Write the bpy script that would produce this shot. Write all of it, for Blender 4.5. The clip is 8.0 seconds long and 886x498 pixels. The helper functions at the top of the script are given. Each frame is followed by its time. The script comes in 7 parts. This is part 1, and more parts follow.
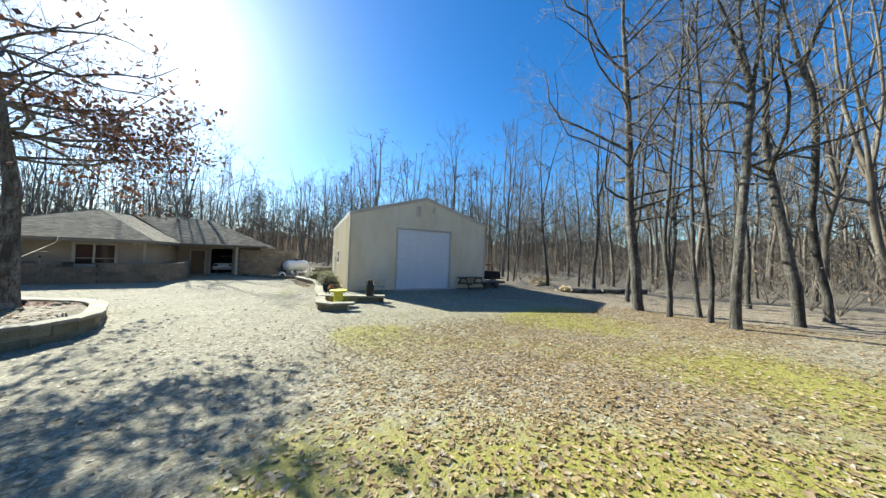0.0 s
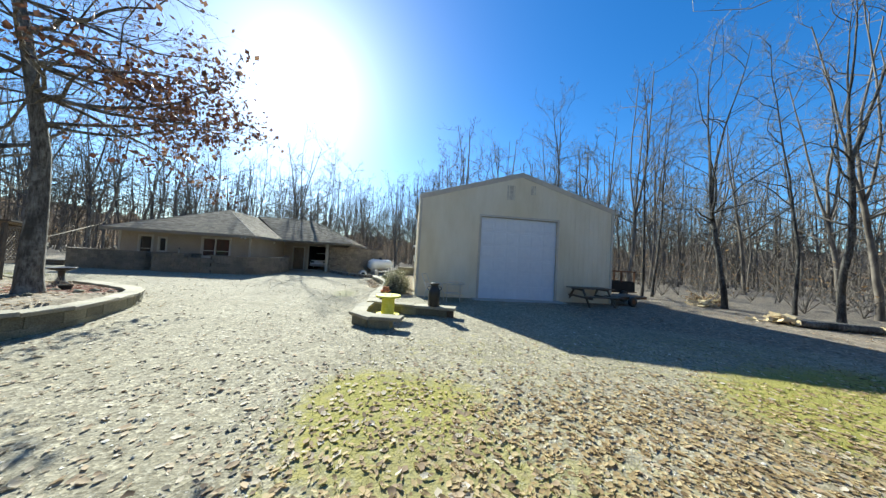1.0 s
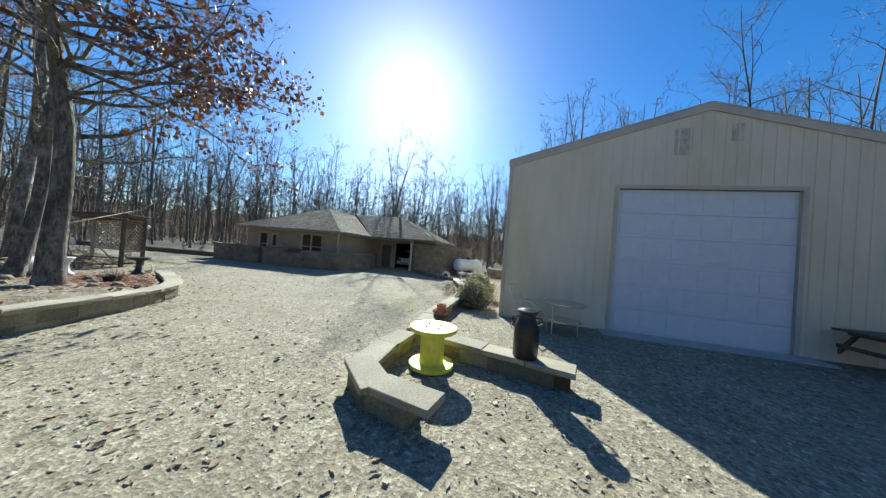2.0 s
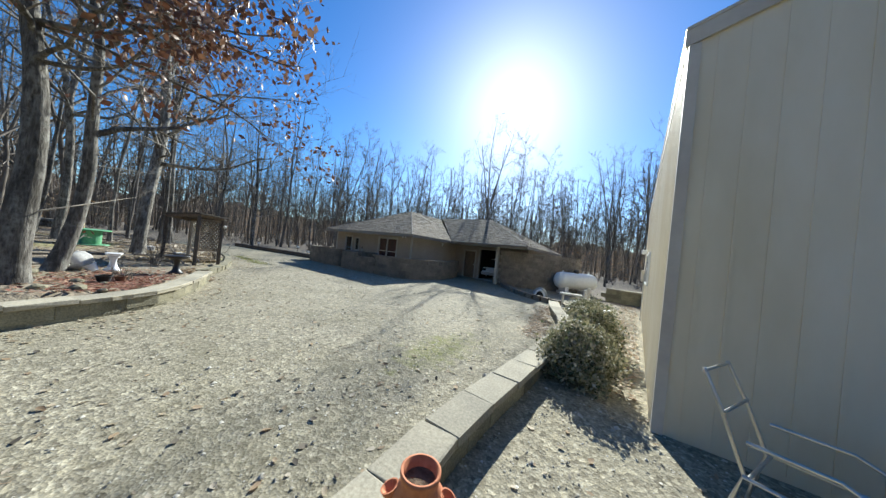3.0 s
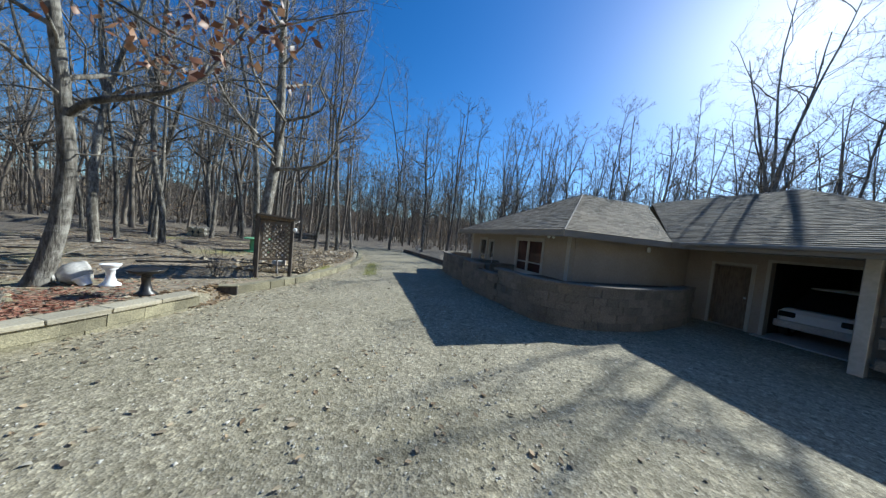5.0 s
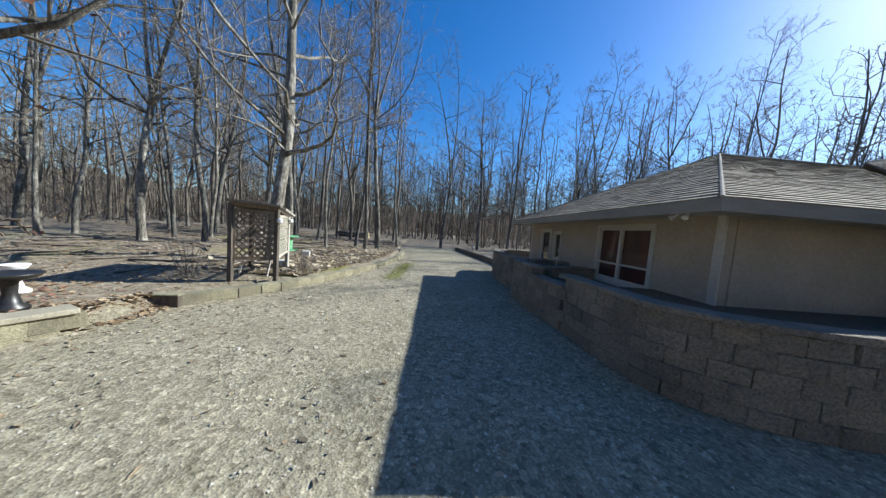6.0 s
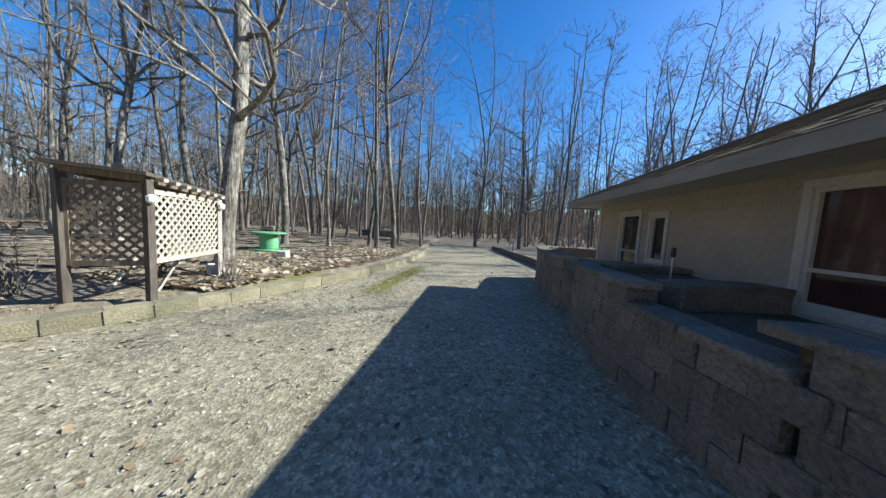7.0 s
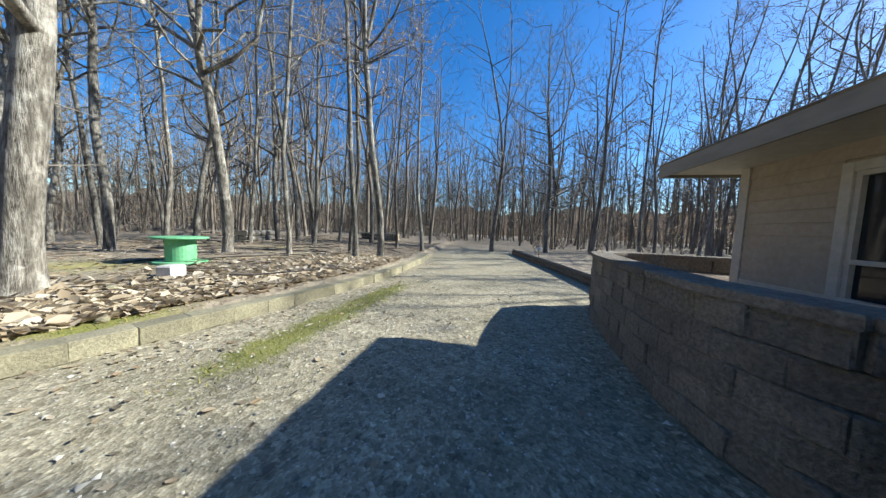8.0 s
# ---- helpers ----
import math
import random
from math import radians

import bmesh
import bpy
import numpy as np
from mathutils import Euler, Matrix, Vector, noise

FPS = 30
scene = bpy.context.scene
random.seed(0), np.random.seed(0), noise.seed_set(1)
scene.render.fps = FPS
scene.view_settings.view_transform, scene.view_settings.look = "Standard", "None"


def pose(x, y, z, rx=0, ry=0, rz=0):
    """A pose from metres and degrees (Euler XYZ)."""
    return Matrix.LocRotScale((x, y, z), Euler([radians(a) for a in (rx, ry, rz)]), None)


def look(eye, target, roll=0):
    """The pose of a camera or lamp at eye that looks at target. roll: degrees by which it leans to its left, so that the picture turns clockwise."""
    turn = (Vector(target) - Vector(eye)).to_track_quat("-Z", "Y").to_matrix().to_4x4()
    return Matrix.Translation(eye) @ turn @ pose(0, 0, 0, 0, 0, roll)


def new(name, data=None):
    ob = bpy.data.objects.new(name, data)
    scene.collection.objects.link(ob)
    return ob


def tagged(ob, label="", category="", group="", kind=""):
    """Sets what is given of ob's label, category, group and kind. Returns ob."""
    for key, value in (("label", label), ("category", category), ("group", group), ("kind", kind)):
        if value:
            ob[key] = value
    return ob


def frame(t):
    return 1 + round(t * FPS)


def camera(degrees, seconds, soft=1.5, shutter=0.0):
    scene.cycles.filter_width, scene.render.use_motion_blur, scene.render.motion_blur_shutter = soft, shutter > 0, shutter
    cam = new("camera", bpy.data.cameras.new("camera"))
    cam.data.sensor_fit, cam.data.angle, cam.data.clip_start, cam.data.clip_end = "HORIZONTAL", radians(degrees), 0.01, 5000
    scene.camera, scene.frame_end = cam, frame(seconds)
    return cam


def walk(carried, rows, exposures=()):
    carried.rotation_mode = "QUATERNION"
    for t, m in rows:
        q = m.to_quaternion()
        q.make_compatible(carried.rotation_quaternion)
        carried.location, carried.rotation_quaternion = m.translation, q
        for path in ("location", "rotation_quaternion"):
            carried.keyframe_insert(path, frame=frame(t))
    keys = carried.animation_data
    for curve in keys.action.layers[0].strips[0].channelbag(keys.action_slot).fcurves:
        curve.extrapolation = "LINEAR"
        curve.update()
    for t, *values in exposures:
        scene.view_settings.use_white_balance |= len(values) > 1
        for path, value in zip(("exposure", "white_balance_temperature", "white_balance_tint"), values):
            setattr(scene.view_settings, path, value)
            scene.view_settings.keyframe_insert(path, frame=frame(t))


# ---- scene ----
cam = camera(119.2, 8.0, soft=1.4)
PATH = [
    (0, (-3.606, -2.943, 2.002), (-2.618, -1.205, 2.063), 1.9),
    (0.5, (-2.524, -1.051, 1.806), (-1.844, 0.829, 1.877), 2.4),
    (1, (-1.829, 0.774, 1.641), (-1.502, 2.746, 1.714), 3.3),
    (1.5, (-1.36, 2.531, 1.607), (-1.394, 4.53, 1.665), 3.8),
    (1.7, (-1.25, 3.268, 1.623), (-1.435, 5.259, 1.664), 4.1),
    (2.8, (-1.377, 7.432, 1.608), (-2.365, 9.171, 1.629), 6.1),
    (3, (-1.524, 8.148, 1.662), (-2.644, 9.805, 1.677), 6.2),
    (3.2, (-1.737, 8.807, 1.729), (-2.98, 10.374, 1.73), 6.1),
    (3.5, (-2.102, 9.781, 1.794), (-3.509, 11.203, 1.781), 6.1),
    (4, (-3.038, 11.282, 1.882), (-4.683, 12.42, 1.85), 5.9),
    (4.5, (-4.047, 12.618, 1.898), (-5.852, 13.478, 1.841), 5.7),
    (4.7, (-4.497, 13.192, 1.905), (-6.354, 13.93, 1.832), 5.6),
    (5.8, (-7.268, 15.181, 1.771), (-9.256, 15.352, 1.641), 4.8),
    (6, (-7.858, 15.447, 1.736), (-9.851, 15.528, 1.594), 4.4),
    (6.5, (-9.382, 15.934, 1.607), (-11.373, 15.835, 1.454), 3.9),
    (7, (-11.138, 16.31, 1.494), (-13.115, 16.06, 1.33), 3.2),
    (7.5, (-12.781, 16.481, 1.392), (-14.747, 16.148, 1.24), 2.7),
    (8, (-14.64, 16.59, 1.376), (-16.593, 16.184, 1.229), 2.0),
]
walk(cam, [(t, look(e, g, r)) for t, e, g, r in PATH], exposures=[(0.0, 1.36, 6300, -1), (1.0, 1.28, 6100, -1), (1.5, 1.10, 5980, -1), (3.0, 0.98, 5950, 2), (3.5, 0.97, 5850, 2), (4.0, 0.80, 5750, 1), (4.5, 0.70, 5700, 1), (6.0, 0.92, 5850, 4), (6.5, 0.97, 5920, 4), (7.0, 1.10, 5980, 4), (8.0, 1.26, 6120, 4)])

# ---------------------------------------------------------------- light
SUN = Vector((-0.31, 0.795, 0.525)).normalized()
world = bpy.data.worlds.new("sky")
scene.world = world
world.use_nodes = True
wn = world.node_tree.nodes
sky = wn.new("ShaderNodeTexSky")
sky.sky_type = "NISHITA"
sky.sun_disc = False
sky.sun_elevation = math.asin(SUN.z)
sky.sun_rotation = math.atan2(SUN.x, SUN.y)
sky.air_density, sky.dust_density, sky.ozone_density = 1.0, 0.45, 4.0
clear = wn.new("ShaderNodeHueSaturation")
clear.inputs["Saturation"].default_value = 1.3
clear.inputs["Hue"].default_value = 0.506
world.node_tree.links.new(sky.outputs[0], clear.inputs["Color"])
world.node_tree.links.new(clear.outputs[0], wn["Background"].inputs[0])
wn["Background"].inputs[1].default_value = 0.086
sun = new("sun", bpy.data.lights.new("sun", "SUN"))
sun.data.energy, sun.data.angle, sun.data.color = 5.0, radians(0.55), (1.0, 0.945, 0.855)
sun.matrix_world = look((0, 0, 30), Vector((0, 0, 30)) - SUN)

# ---------------------------------------------------------------- materials
def node(nt, kind, **kw):
    n = nt.nodes.new(kind)
    for k, v in kw.items():
        if k in n.inputs:
            n.inputs[k].default_value = v
    return n


def ramp(nt, src, stops):
    r = nt.nodes.new("ShaderNodeValToRGB")
    e = r.color_ramp.elements
    while len(e) < len(stops):
        e.new(0.5)
    for i, (p, c) in enumerate(stops):
        e[i].position, e[i].color = p, (*c, 1)
    nt.links.new(src, r.inputs[0])
    return r.outputs[0]


def blend(nt, fac, a, b, mode="MIX"):
    m = nt.nodes.new("ShaderNodeMix")
    m.data_type, m.blend_type = "RGBA", mode
    for sock, v in ((m.inputs[0], fac), (m.inputs[6], a), (m.inputs[7], b)):
        if isinstance(v, bpy.types.NodeSocket):
            nt.links.new(v, sock)
        else:
            sock.default_value = v if isinstance(v, float) else (*v, 1)
    return m.outputs[2]


def basic(name, rough=0.8, metal=0.0):
    m = bpy.data.materials.new(name)
    m.use_nodes = True
    nt = m.node_tree
    b = nt.nodes["Principled BSDF"]
    b.inputs["Roughness"].default_value, b.inputs["Metallic"].default_value = rough, metal
    return m, nt, b


def place(nt, stretch=(1, 1, 1)):
    g = nt.nodes.new("ShaderNodeNewGeometry")
    mp = nt.nodes.new("ShaderNodeMapping")
    mp.inputs["Scale"].default_value = stretch
    nt.links.new(g.outputs["Position"], mp.inputs[0])
    return mp.outputs[0]


def noisy(nt, pos, scale, detail=4.0, rough=0.6):
    n = node(nt, "ShaderNodeTexNoise", Scale=scale, Detail=detail, Roughness=rough)
    nt.links.new(pos, n.inputs["Vector"])
    return n.outputs[0]


def bump(nt, b, height, strength=0.5, dist=0.02):
    n = node(nt, "ShaderNodeBump", Strength=strength, Distance=dist)
    nt.links.new(height, n.inputs["Height"])
    nt.links.new(n.outputs[0], b.inputs["Normal"])


def surface(name, dark, light, fine=30.0, coarse=2.5, rough=0.8, metal=0.0, relief=0.3, depth=0.01, stretch=(1, 1, 1), vary=0.0, stain=(0.5, 0.5, 0.5), stain_amount=0.25):
    """Two scales of colour, a stain layer and fine relief; vary: brightness from object to object."""
    m, nt, b = basic(name, rough, metal)
    pos = place(nt, stretch)
    f = noisy(nt, pos, fine, 6)
    c = noisy(nt, pos, coarse, 4)
    col = ramp(nt, f, [(0.3, dark), (0.7, light)])
    col = blend(nt, stain_amount, col, ramp(nt, c, [(0.35, tuple(v * 0.6 for v in stain)), (0.65, tuple(min(1, v * 1.4) for v in stain))]), "OVERLAY")
    if vary:
        o = nt.nodes.new("ShaderNodeObjectInfo")
        k = ramp(nt, o.outputs["Random"], [(0.0, (1 - vary,) * 3), (1.0, (1 + vary * 0.6,) * 3)])
        col = blend(nt, 1.0, col, k, "MULTIPLY")
    nt.links.new(col, b.inputs["Base Color"])
    if relief:
        bump(nt, b, f, relief, depth)
    return m


def leafy(name, colours, rough=0.6, glow=0.25):
    m, nt, b = basic(name, rough)
    g = nt.nodes.new("ShaderNodeNewGeometry")
    step = 1 / max(1, len(colours) - 1)
    col = ramp(nt, g.outputs["Random Per Island"], [(i * step, c) for i, c in enumerate(colours)])
    nt.links.new(col, b.inputs["Base Color"])
    t = nt.nodes.new("ShaderNodeBsdfTranslucent")
    nt.links.new(col, t.inputs[0])
    mx = node(nt, "ShaderNodeMixShader", Fac=glow)
    nt.links.new(b.outputs[0], mx.inputs[1])
    nt.links.new(t.outputs[0], mx.inputs[2])
    nt.links.new(mx.outputs[0], nt.nodes["Material Output"].inputs[0])
    return m


def ground_material():
    m, nt, b = basic("ground", 0.95)
    pos = place(nt)
    a = nt.nodes.new("ShaderNodeVertexColor")
    a.layer_name = "zones"
    sep = nt.nodes.new("ShaderNodeSeparateColor")
    nt.links.new(a.outputs[0], sep.inputs[0])
    big, mid, fine = noisy(nt, pos, 0.7, 5), noisy(nt, pos, 5.0, 6, 0.7), noisy(nt, pos, 40.0, 5, 0.7)
    v = node(nt, "ShaderNodeTexVoronoi", Scale=48.0)
    nt.links.new(pos, v.inputs["Vector"])
    stone = nt.nodes.new("ShaderNodeSeparateColor")
    nt.links.new(v.outputs["Color"], stone.inputs[0])
    gravel = ramp(nt, stone.outputs[0], [(0.0, (0.10, 0.087, 0.06)), (0.4, (0.215, 0.193, 0.142)), (0.8, (0.34, 0.31, 0.238)), (1.0, (0.52, 0.482, 0.392))])
    gravel = blend(nt, 0.55, gravel, ramp(nt, mid, [(0.3, (0.168, 0.146, 0.094)), (0.7, (0.333, 0.298, 0.217))]))
    v3 = node(nt, "ShaderNodeTexVoronoi", Scale=21.0)
    nt.links.new(pos, v3.inputs["Vector"])
    chips = nt.nodes.new("ShaderNodeSeparateColor")
    nt.links.new(v3.outputs["Color"], chips.inputs[0])
    gravel = blend(nt, 0.8, gravel, ramp(nt, chips.outputs[1], [(0.0, (0.24, 0.225, 0.20)), (0.2, (0.45, 0.445, 0.43)), (0.75, (0.57, 0.57, 0.555)), (1.0, (0.84, 0.83, 0.80))]), "OVERLAY")
    gravel = blend(nt, ramp(nt, big, [(0.42, (0, 0, 0)), (0.72, (0.45, 0.45, 0.45))]), gravel, (0.14, 0.124, 0.07))
    gravel = blend(nt, 1.0, gravel, (1.03, 1.02, 0.995), "MULTIPLY")
    grass = ramp(nt, fine, [(0.25, (0.075, 0.082, 0.012)), (0.55, (0.215, 0.20, 0.028)), (0.8, (0.39, 0.335, 0.085))])
    grass = blend(nt, 0.6, grass, ramp(nt, mid, [(0.3, (0.185, 0.185, 0.024)), (0.7, (0.40, 0.335, 0.10))]))
    v2 = node(nt, "ShaderNodeTexVoronoi", Scale=11.0)
    nt.links.new(pos, v2.inputs["Vector"])
    bits = nt.nodes.new("ShaderNodeSeparateColor")
    nt.links.new(v2.outputs["Color"], bits.inputs[0])
    litter = ramp(nt, bits.outputs[0], [(0.0, (0.085, 0.064, 0.042)), (0.5, (0.205, 0.163, 0.112)), (1.0, (0.40, 0.332, 0.24))])
    litter = blend(nt, 0.5, litter, ramp(nt, mid, [(0.3, (0.12, 0.094, 0.064)), (0.7, (0.295, 0.245, 0.18))]))

    def mask(chan):
        add = node(nt, "ShaderNodeMath")
        add.operation = "ADD"
        nt.links.new(chan, add.inputs[0])
        sub = node(nt, "ShaderNodeMath")
        sub.operation = "MULTIPLY_ADD"
        nt.links.new(mid, sub.inputs[0])
        sub.inputs[1].default_value, sub.inputs[2].default_value = 1.1, -0.55
        nt.links.new(sub.outputs[0], add.inputs[1])
        return ramp(nt, add.outputs[0], [(0.35, (0, 0, 0)), (0.65, (1, 1, 1))])

    col = blend(nt, mask(sep.outputs[0]), gravel, grass)
    col = blend(nt, mask(sep.outputs[1]), col, litter)
    moss = ramp(nt, fine, [(0.3, (0.09, 0.10, 0.02)), (0.7, (0.21, 0.20, 0.05))])
    col = blend(nt, mask(sep.outputs[2]), col, moss)
    nt.links.new(col, b.inputs["Base Color"])
    h = nt.nodes.new("ShaderNodeMath")
    h.operation = "ADD"
    nt.links.new(v.outputs["Distance"], h.inputs[0])
    nt.links.new(fine, h.inputs[1])
    h2 = nt.nodes.new("ShaderNodeMath")
    h2.operation = "ADD"
    nt.links.new(h.outputs[0], h2.inputs[0])
    nt.links.new(v3.outputs["Distance"], h2.inputs[1])
    bump(nt, b, h2.outputs[0], 0.45, 0.012)
    return m


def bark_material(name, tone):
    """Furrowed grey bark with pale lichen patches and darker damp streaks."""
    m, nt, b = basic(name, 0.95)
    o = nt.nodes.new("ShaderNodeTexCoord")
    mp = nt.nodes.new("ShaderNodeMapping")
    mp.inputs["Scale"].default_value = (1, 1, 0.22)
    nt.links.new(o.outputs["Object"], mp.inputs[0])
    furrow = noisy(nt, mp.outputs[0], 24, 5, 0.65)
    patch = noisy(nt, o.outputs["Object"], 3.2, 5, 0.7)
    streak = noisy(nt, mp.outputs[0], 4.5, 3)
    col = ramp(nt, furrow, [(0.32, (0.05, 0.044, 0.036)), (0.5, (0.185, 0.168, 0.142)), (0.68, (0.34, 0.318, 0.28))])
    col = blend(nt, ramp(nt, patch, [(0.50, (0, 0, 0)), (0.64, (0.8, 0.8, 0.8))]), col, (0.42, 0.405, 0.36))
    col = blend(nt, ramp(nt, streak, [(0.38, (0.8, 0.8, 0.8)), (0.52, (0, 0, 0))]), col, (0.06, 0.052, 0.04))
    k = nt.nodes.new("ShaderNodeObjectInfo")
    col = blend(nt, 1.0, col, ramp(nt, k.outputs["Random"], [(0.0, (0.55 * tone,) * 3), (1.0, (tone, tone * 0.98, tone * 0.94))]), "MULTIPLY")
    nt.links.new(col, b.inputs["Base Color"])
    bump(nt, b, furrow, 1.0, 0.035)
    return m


M_GROUND = ground_material()
M_BLOCK = surface("tan_block", (0.165, 0.148, 0.108), (0.335, 0.303, 0.23), 45, 2.0, 0.95, relief=0.7, depth=0.012, vary=0.28, stain=(0.46, 0.46, 0.36), stain_amount=0.65)
M_CAP = surface("cap_stone", (0.28, 0.252, 0.188), (0.46, 0.418, 0.325), 40, 1.6, 0.92, relief=0.5, depth=0.006, vary=0.2, stain=(0.48, 0.46, 0.40), stain_amount=0.35)
M_GREYBLOCK = surface("weathered_block", (0.15, 0.128, 0.104), (0.315, 0.275, 0.226), 35, 1.4, 0.95, relief=1.0, depth=0.04, vary=0.22, stain=(0.45, 0.43, 0.38), stain_amount=0.5)
M_SOIL = surface("soil", (0.06, 0.04, 0.025), (0.17, 0.12, 0.075), 25, 3, 0.98, relief=0.8, depth=0.03)
M_BARN = surface("barn_metal", (0.73, 0.655, 0.50), (0.80, 0.725, 0.57), 3, 0.7, 0.5, 0.0, relief=0.05, stretch=(1, 1, 0.3), stain=(0.5, 0.48, 0.44), stain_amount=0.4)
M_BARNTRIM = surface("barn_trim", (0.52, 0.47, 0.385), (0.60, 0.545, 0.45), 6, 0.8, 0.5, relief=0.0)
M_WHITE = surface("white_paint", (0.74, 0.75, 0.75), (0.82, 0.82, 0.81), 8, 0.9, 0.45, relief=0.03, stain_amount=0.1)
M_DOORWHITE = surface("door_enamel", (0.70, 0.74, 0.80), (0.78, 0.81, 0.85), 5, 0.7, 0.4, relief=0.02, stain_amount=0.08)
M_STUCCO = surface("siding", (0.315, 0.265, 0.205), (0.39, 0.335, 0.265), 20, 1.0, 0.85, relief=0.1, depth=0.004, stain=(0.5, 0.48, 0.45), stain_amount=0.2)
M_TRIM = surface("house_trim", (0.40, 0.37, 0.31), (0.50, 0.47, 0.41), 14, 1.5, 0.6, relief=0.05, stain_amount=0.15)
M_FADED = surface("faded_paint", (0.46, 0.415, 0.33), (0.66, 0.60, 0.475), 14, 5.0, 0.8, relief=0.05, stain=(0.5, 0.5, 0.5), stain_amount=0.6)
M_FASCIA = surface("fascia_paint", (0.21, 0.188, 0.155), (0.28, 0.25, 0.21), 9, 1.2, 0.7, relief=0.05, stretch=(0.3, 0.3, 1), stain=(0.5, 0.48, 0.44), stain_amount=0.3)
M_SHINGLE = surface("shingle", (0.17, 0.15, 0.125), (0.34, 0.305, 0.255), 90, 1.2, 0.95, relief=0.5, depth=0.006, vary=0.25, stain=(0.47, 0.46, 0.43), stain_amount=0.4)
M_CONCRETE = surface("concrete", (0.36, 0.34, 0.31), (0.50, 0.48, 0.44), 25, 1.2, 0.9, relief=0.3, depth=0.005)
M_BARK = bark_material("bark", 1.06)
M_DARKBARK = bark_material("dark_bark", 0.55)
M_TWIG = surface("twig", (0.12, 0.103, 0.083), (0.30, 0.265, 0.215), 5, 0.5, 0.95, relief=0.0, vary=0.25)
M_WOODS = surface("far_bark", (0.078, 0.063, 0.048), (0.24, 0.207, 0.167), 4, 0.25, 0.95, relief=0.0, stretch=(1, 1, 0.3))
M_OLDWOOD = surface("weathered_wood", (0.10, 0.07, 0.045), (0.22, 0.17, 0.12), 30, 2, 0.9, relief=0.5, stretch=(1, 1, 0.15))
M_DARKWOOD = surface("dark_wood", (0.045, 0.036, 0.028), (0.12, 0.098, 0.076), 30, 2, 0.85, relief=0.4, stretch=(1, 1, 0.15))
M_GREYWOOD = surface("grey_wood", (0.26, 0.235, 0.20), (0.42, 0.385, 0.33), 30, 2, 0.9, relief=0.4)
M_LATTICE = surface("lattice_white", (0.33, 0.305, 0.25), (0.48, 0.445, 0.37), 25, 2, 0.7, relief=0.1, stain=(0.5, 0.48, 0.42), stain_amount=0.3)
M_BLACK = surface("black_enamel", (0.012, 0.012, 0.012), (0.03, 0.028, 0.026), 12, 2, 0.4, relief=0.1)
# near-black: painted shade of unlit interiors, also trailer panels and a black pot
M_DARK = surface("black_and_unlit", (0.012, 0.011, 0.01), (0.03, 0.027, 0.024), 6, 1, 0.9, relief=0.0)
M_YELLOW = surface("yellow_paint", (0.72, 0.66, 0.05), (0.85, 0.80, 0.16), 14, 3, 0.6, relief=0.15, stain=(0.5, 0.5, 0.42), stain_amount=0.25)
M_GREEN = surface("green_paint", (0.11, 0.35, 0.16), (0.20, 0.47, 0.24), 14, 2, 0.6, relief=0.1, stain_amount=0.2)
M_TERRA = surface("terracotta", (0.42, 0.14, 0.06), (0.58, 0.23, 0.11), 22, 3, 0.85, relief=0.2)
M_TANK = surface("tank_white", (0.74, 0.74, 0.72), (0.84, 0.84, 0.82), 7, 1.2, 0.4, relief=0.02, stain=(0.5, 0.49, 0.46), stain_amount=0.15)
M_CASTSTONE = surface("cast_stone", (0.44, 0.42, 0.38), (0.62, 0.60, 0.55), 30, 4, 0.9, relief=0.3)
M_METAL = surface("bare_aluminium", (0.50, 0.50, 0.49), (0.64, 0.64, 0.62), 20, 3, 0.28, 0.9, relief=0.0)
M_RUST = surface("rusty_steel", (0.10, 0.05, 0.03), (0.22, 0.11, 0.06), 25, 3, 0.8, 0.3, relief=0.3)
M_LEAFBROWN = leafy("oak_leaf", [(0.075, 0.032, 0.02), (0.145, 0.062, 0.034), (0.22, 0.105, 0.055), (0.36, 0.215, 0.13)], 0.5, 0.22)
M_LEAFTAN = leafy("beech_leaf", [(0.30, 0.19, 0.09), (0.45, 0.30, 0.16)], 0.7, 0.3)
M_LITTER = leafy("fallen_leaf", [(0.17, 0.115, 0.065), (0.30, 0.21, 0.125), (0.42, 0.30, 0.18), (0.50, 0.41, 0.28), (0.58, 0.52, 0.42)], 0.75, 0.3)
M_PALELEAF = leafy("bleached_leaf", [(0.24, 0.18, 0.11), (0.42, 0.34, 0.23), (0.56, 0.49, 0.38)], 0.7, 0.3)
M_DARKLEAF = leafy("dark_leaf", [(0.06, 0.048, 0.033), (0.13, 0.105, 0.072), (0.25, 0.20, 0.135)], 0.8, 0.1)
M_CARPET = leafy("carpet_leaf", [(0.15, 0.095, 0.042), (0.36, 0.25, 0.115), (0.47, 0.345, 0.17), (0.56, 0.45, 0.25)], 0.75, 0.3)
M_REDMULCH = leafy("red_leaf", [(0.17, 0.06, 0.038), (0.31, 0.135, 0.085), (0.42, 0.26, 0.17)], 0.8, 0.2)
M_EVERGREEN = leafy("bush_leaf", [(0.05, 0.065, 0.026), (0.11, 0.13, 0.06), (0.21, 0.215, 0.125), (0.38, 0.36, 0.27)], 0.45, 0.25)
M_BUSHTAN = leafy("bush_tan", [(0.20, 0.185, 0.085), (0.36, 0.33, 0.19), (0.50, 0.45, 0.34)], 0.5, 0.25)
M_STONE = leafy("gravel_stone", [(0.12, 0.105, 0.08), (0.28, 0.255, 0.205), (0.42, 0.39, 0.32), (0.60, 0.565, 0.49)], 0.9, 0.0)
M_GRASS = leafy("grass_blade", [(0.09, 0.11, 0.015), (0.22, 0.22, 0.035), (0.40, 0.34, 0.10)], 0.7, 0.3)


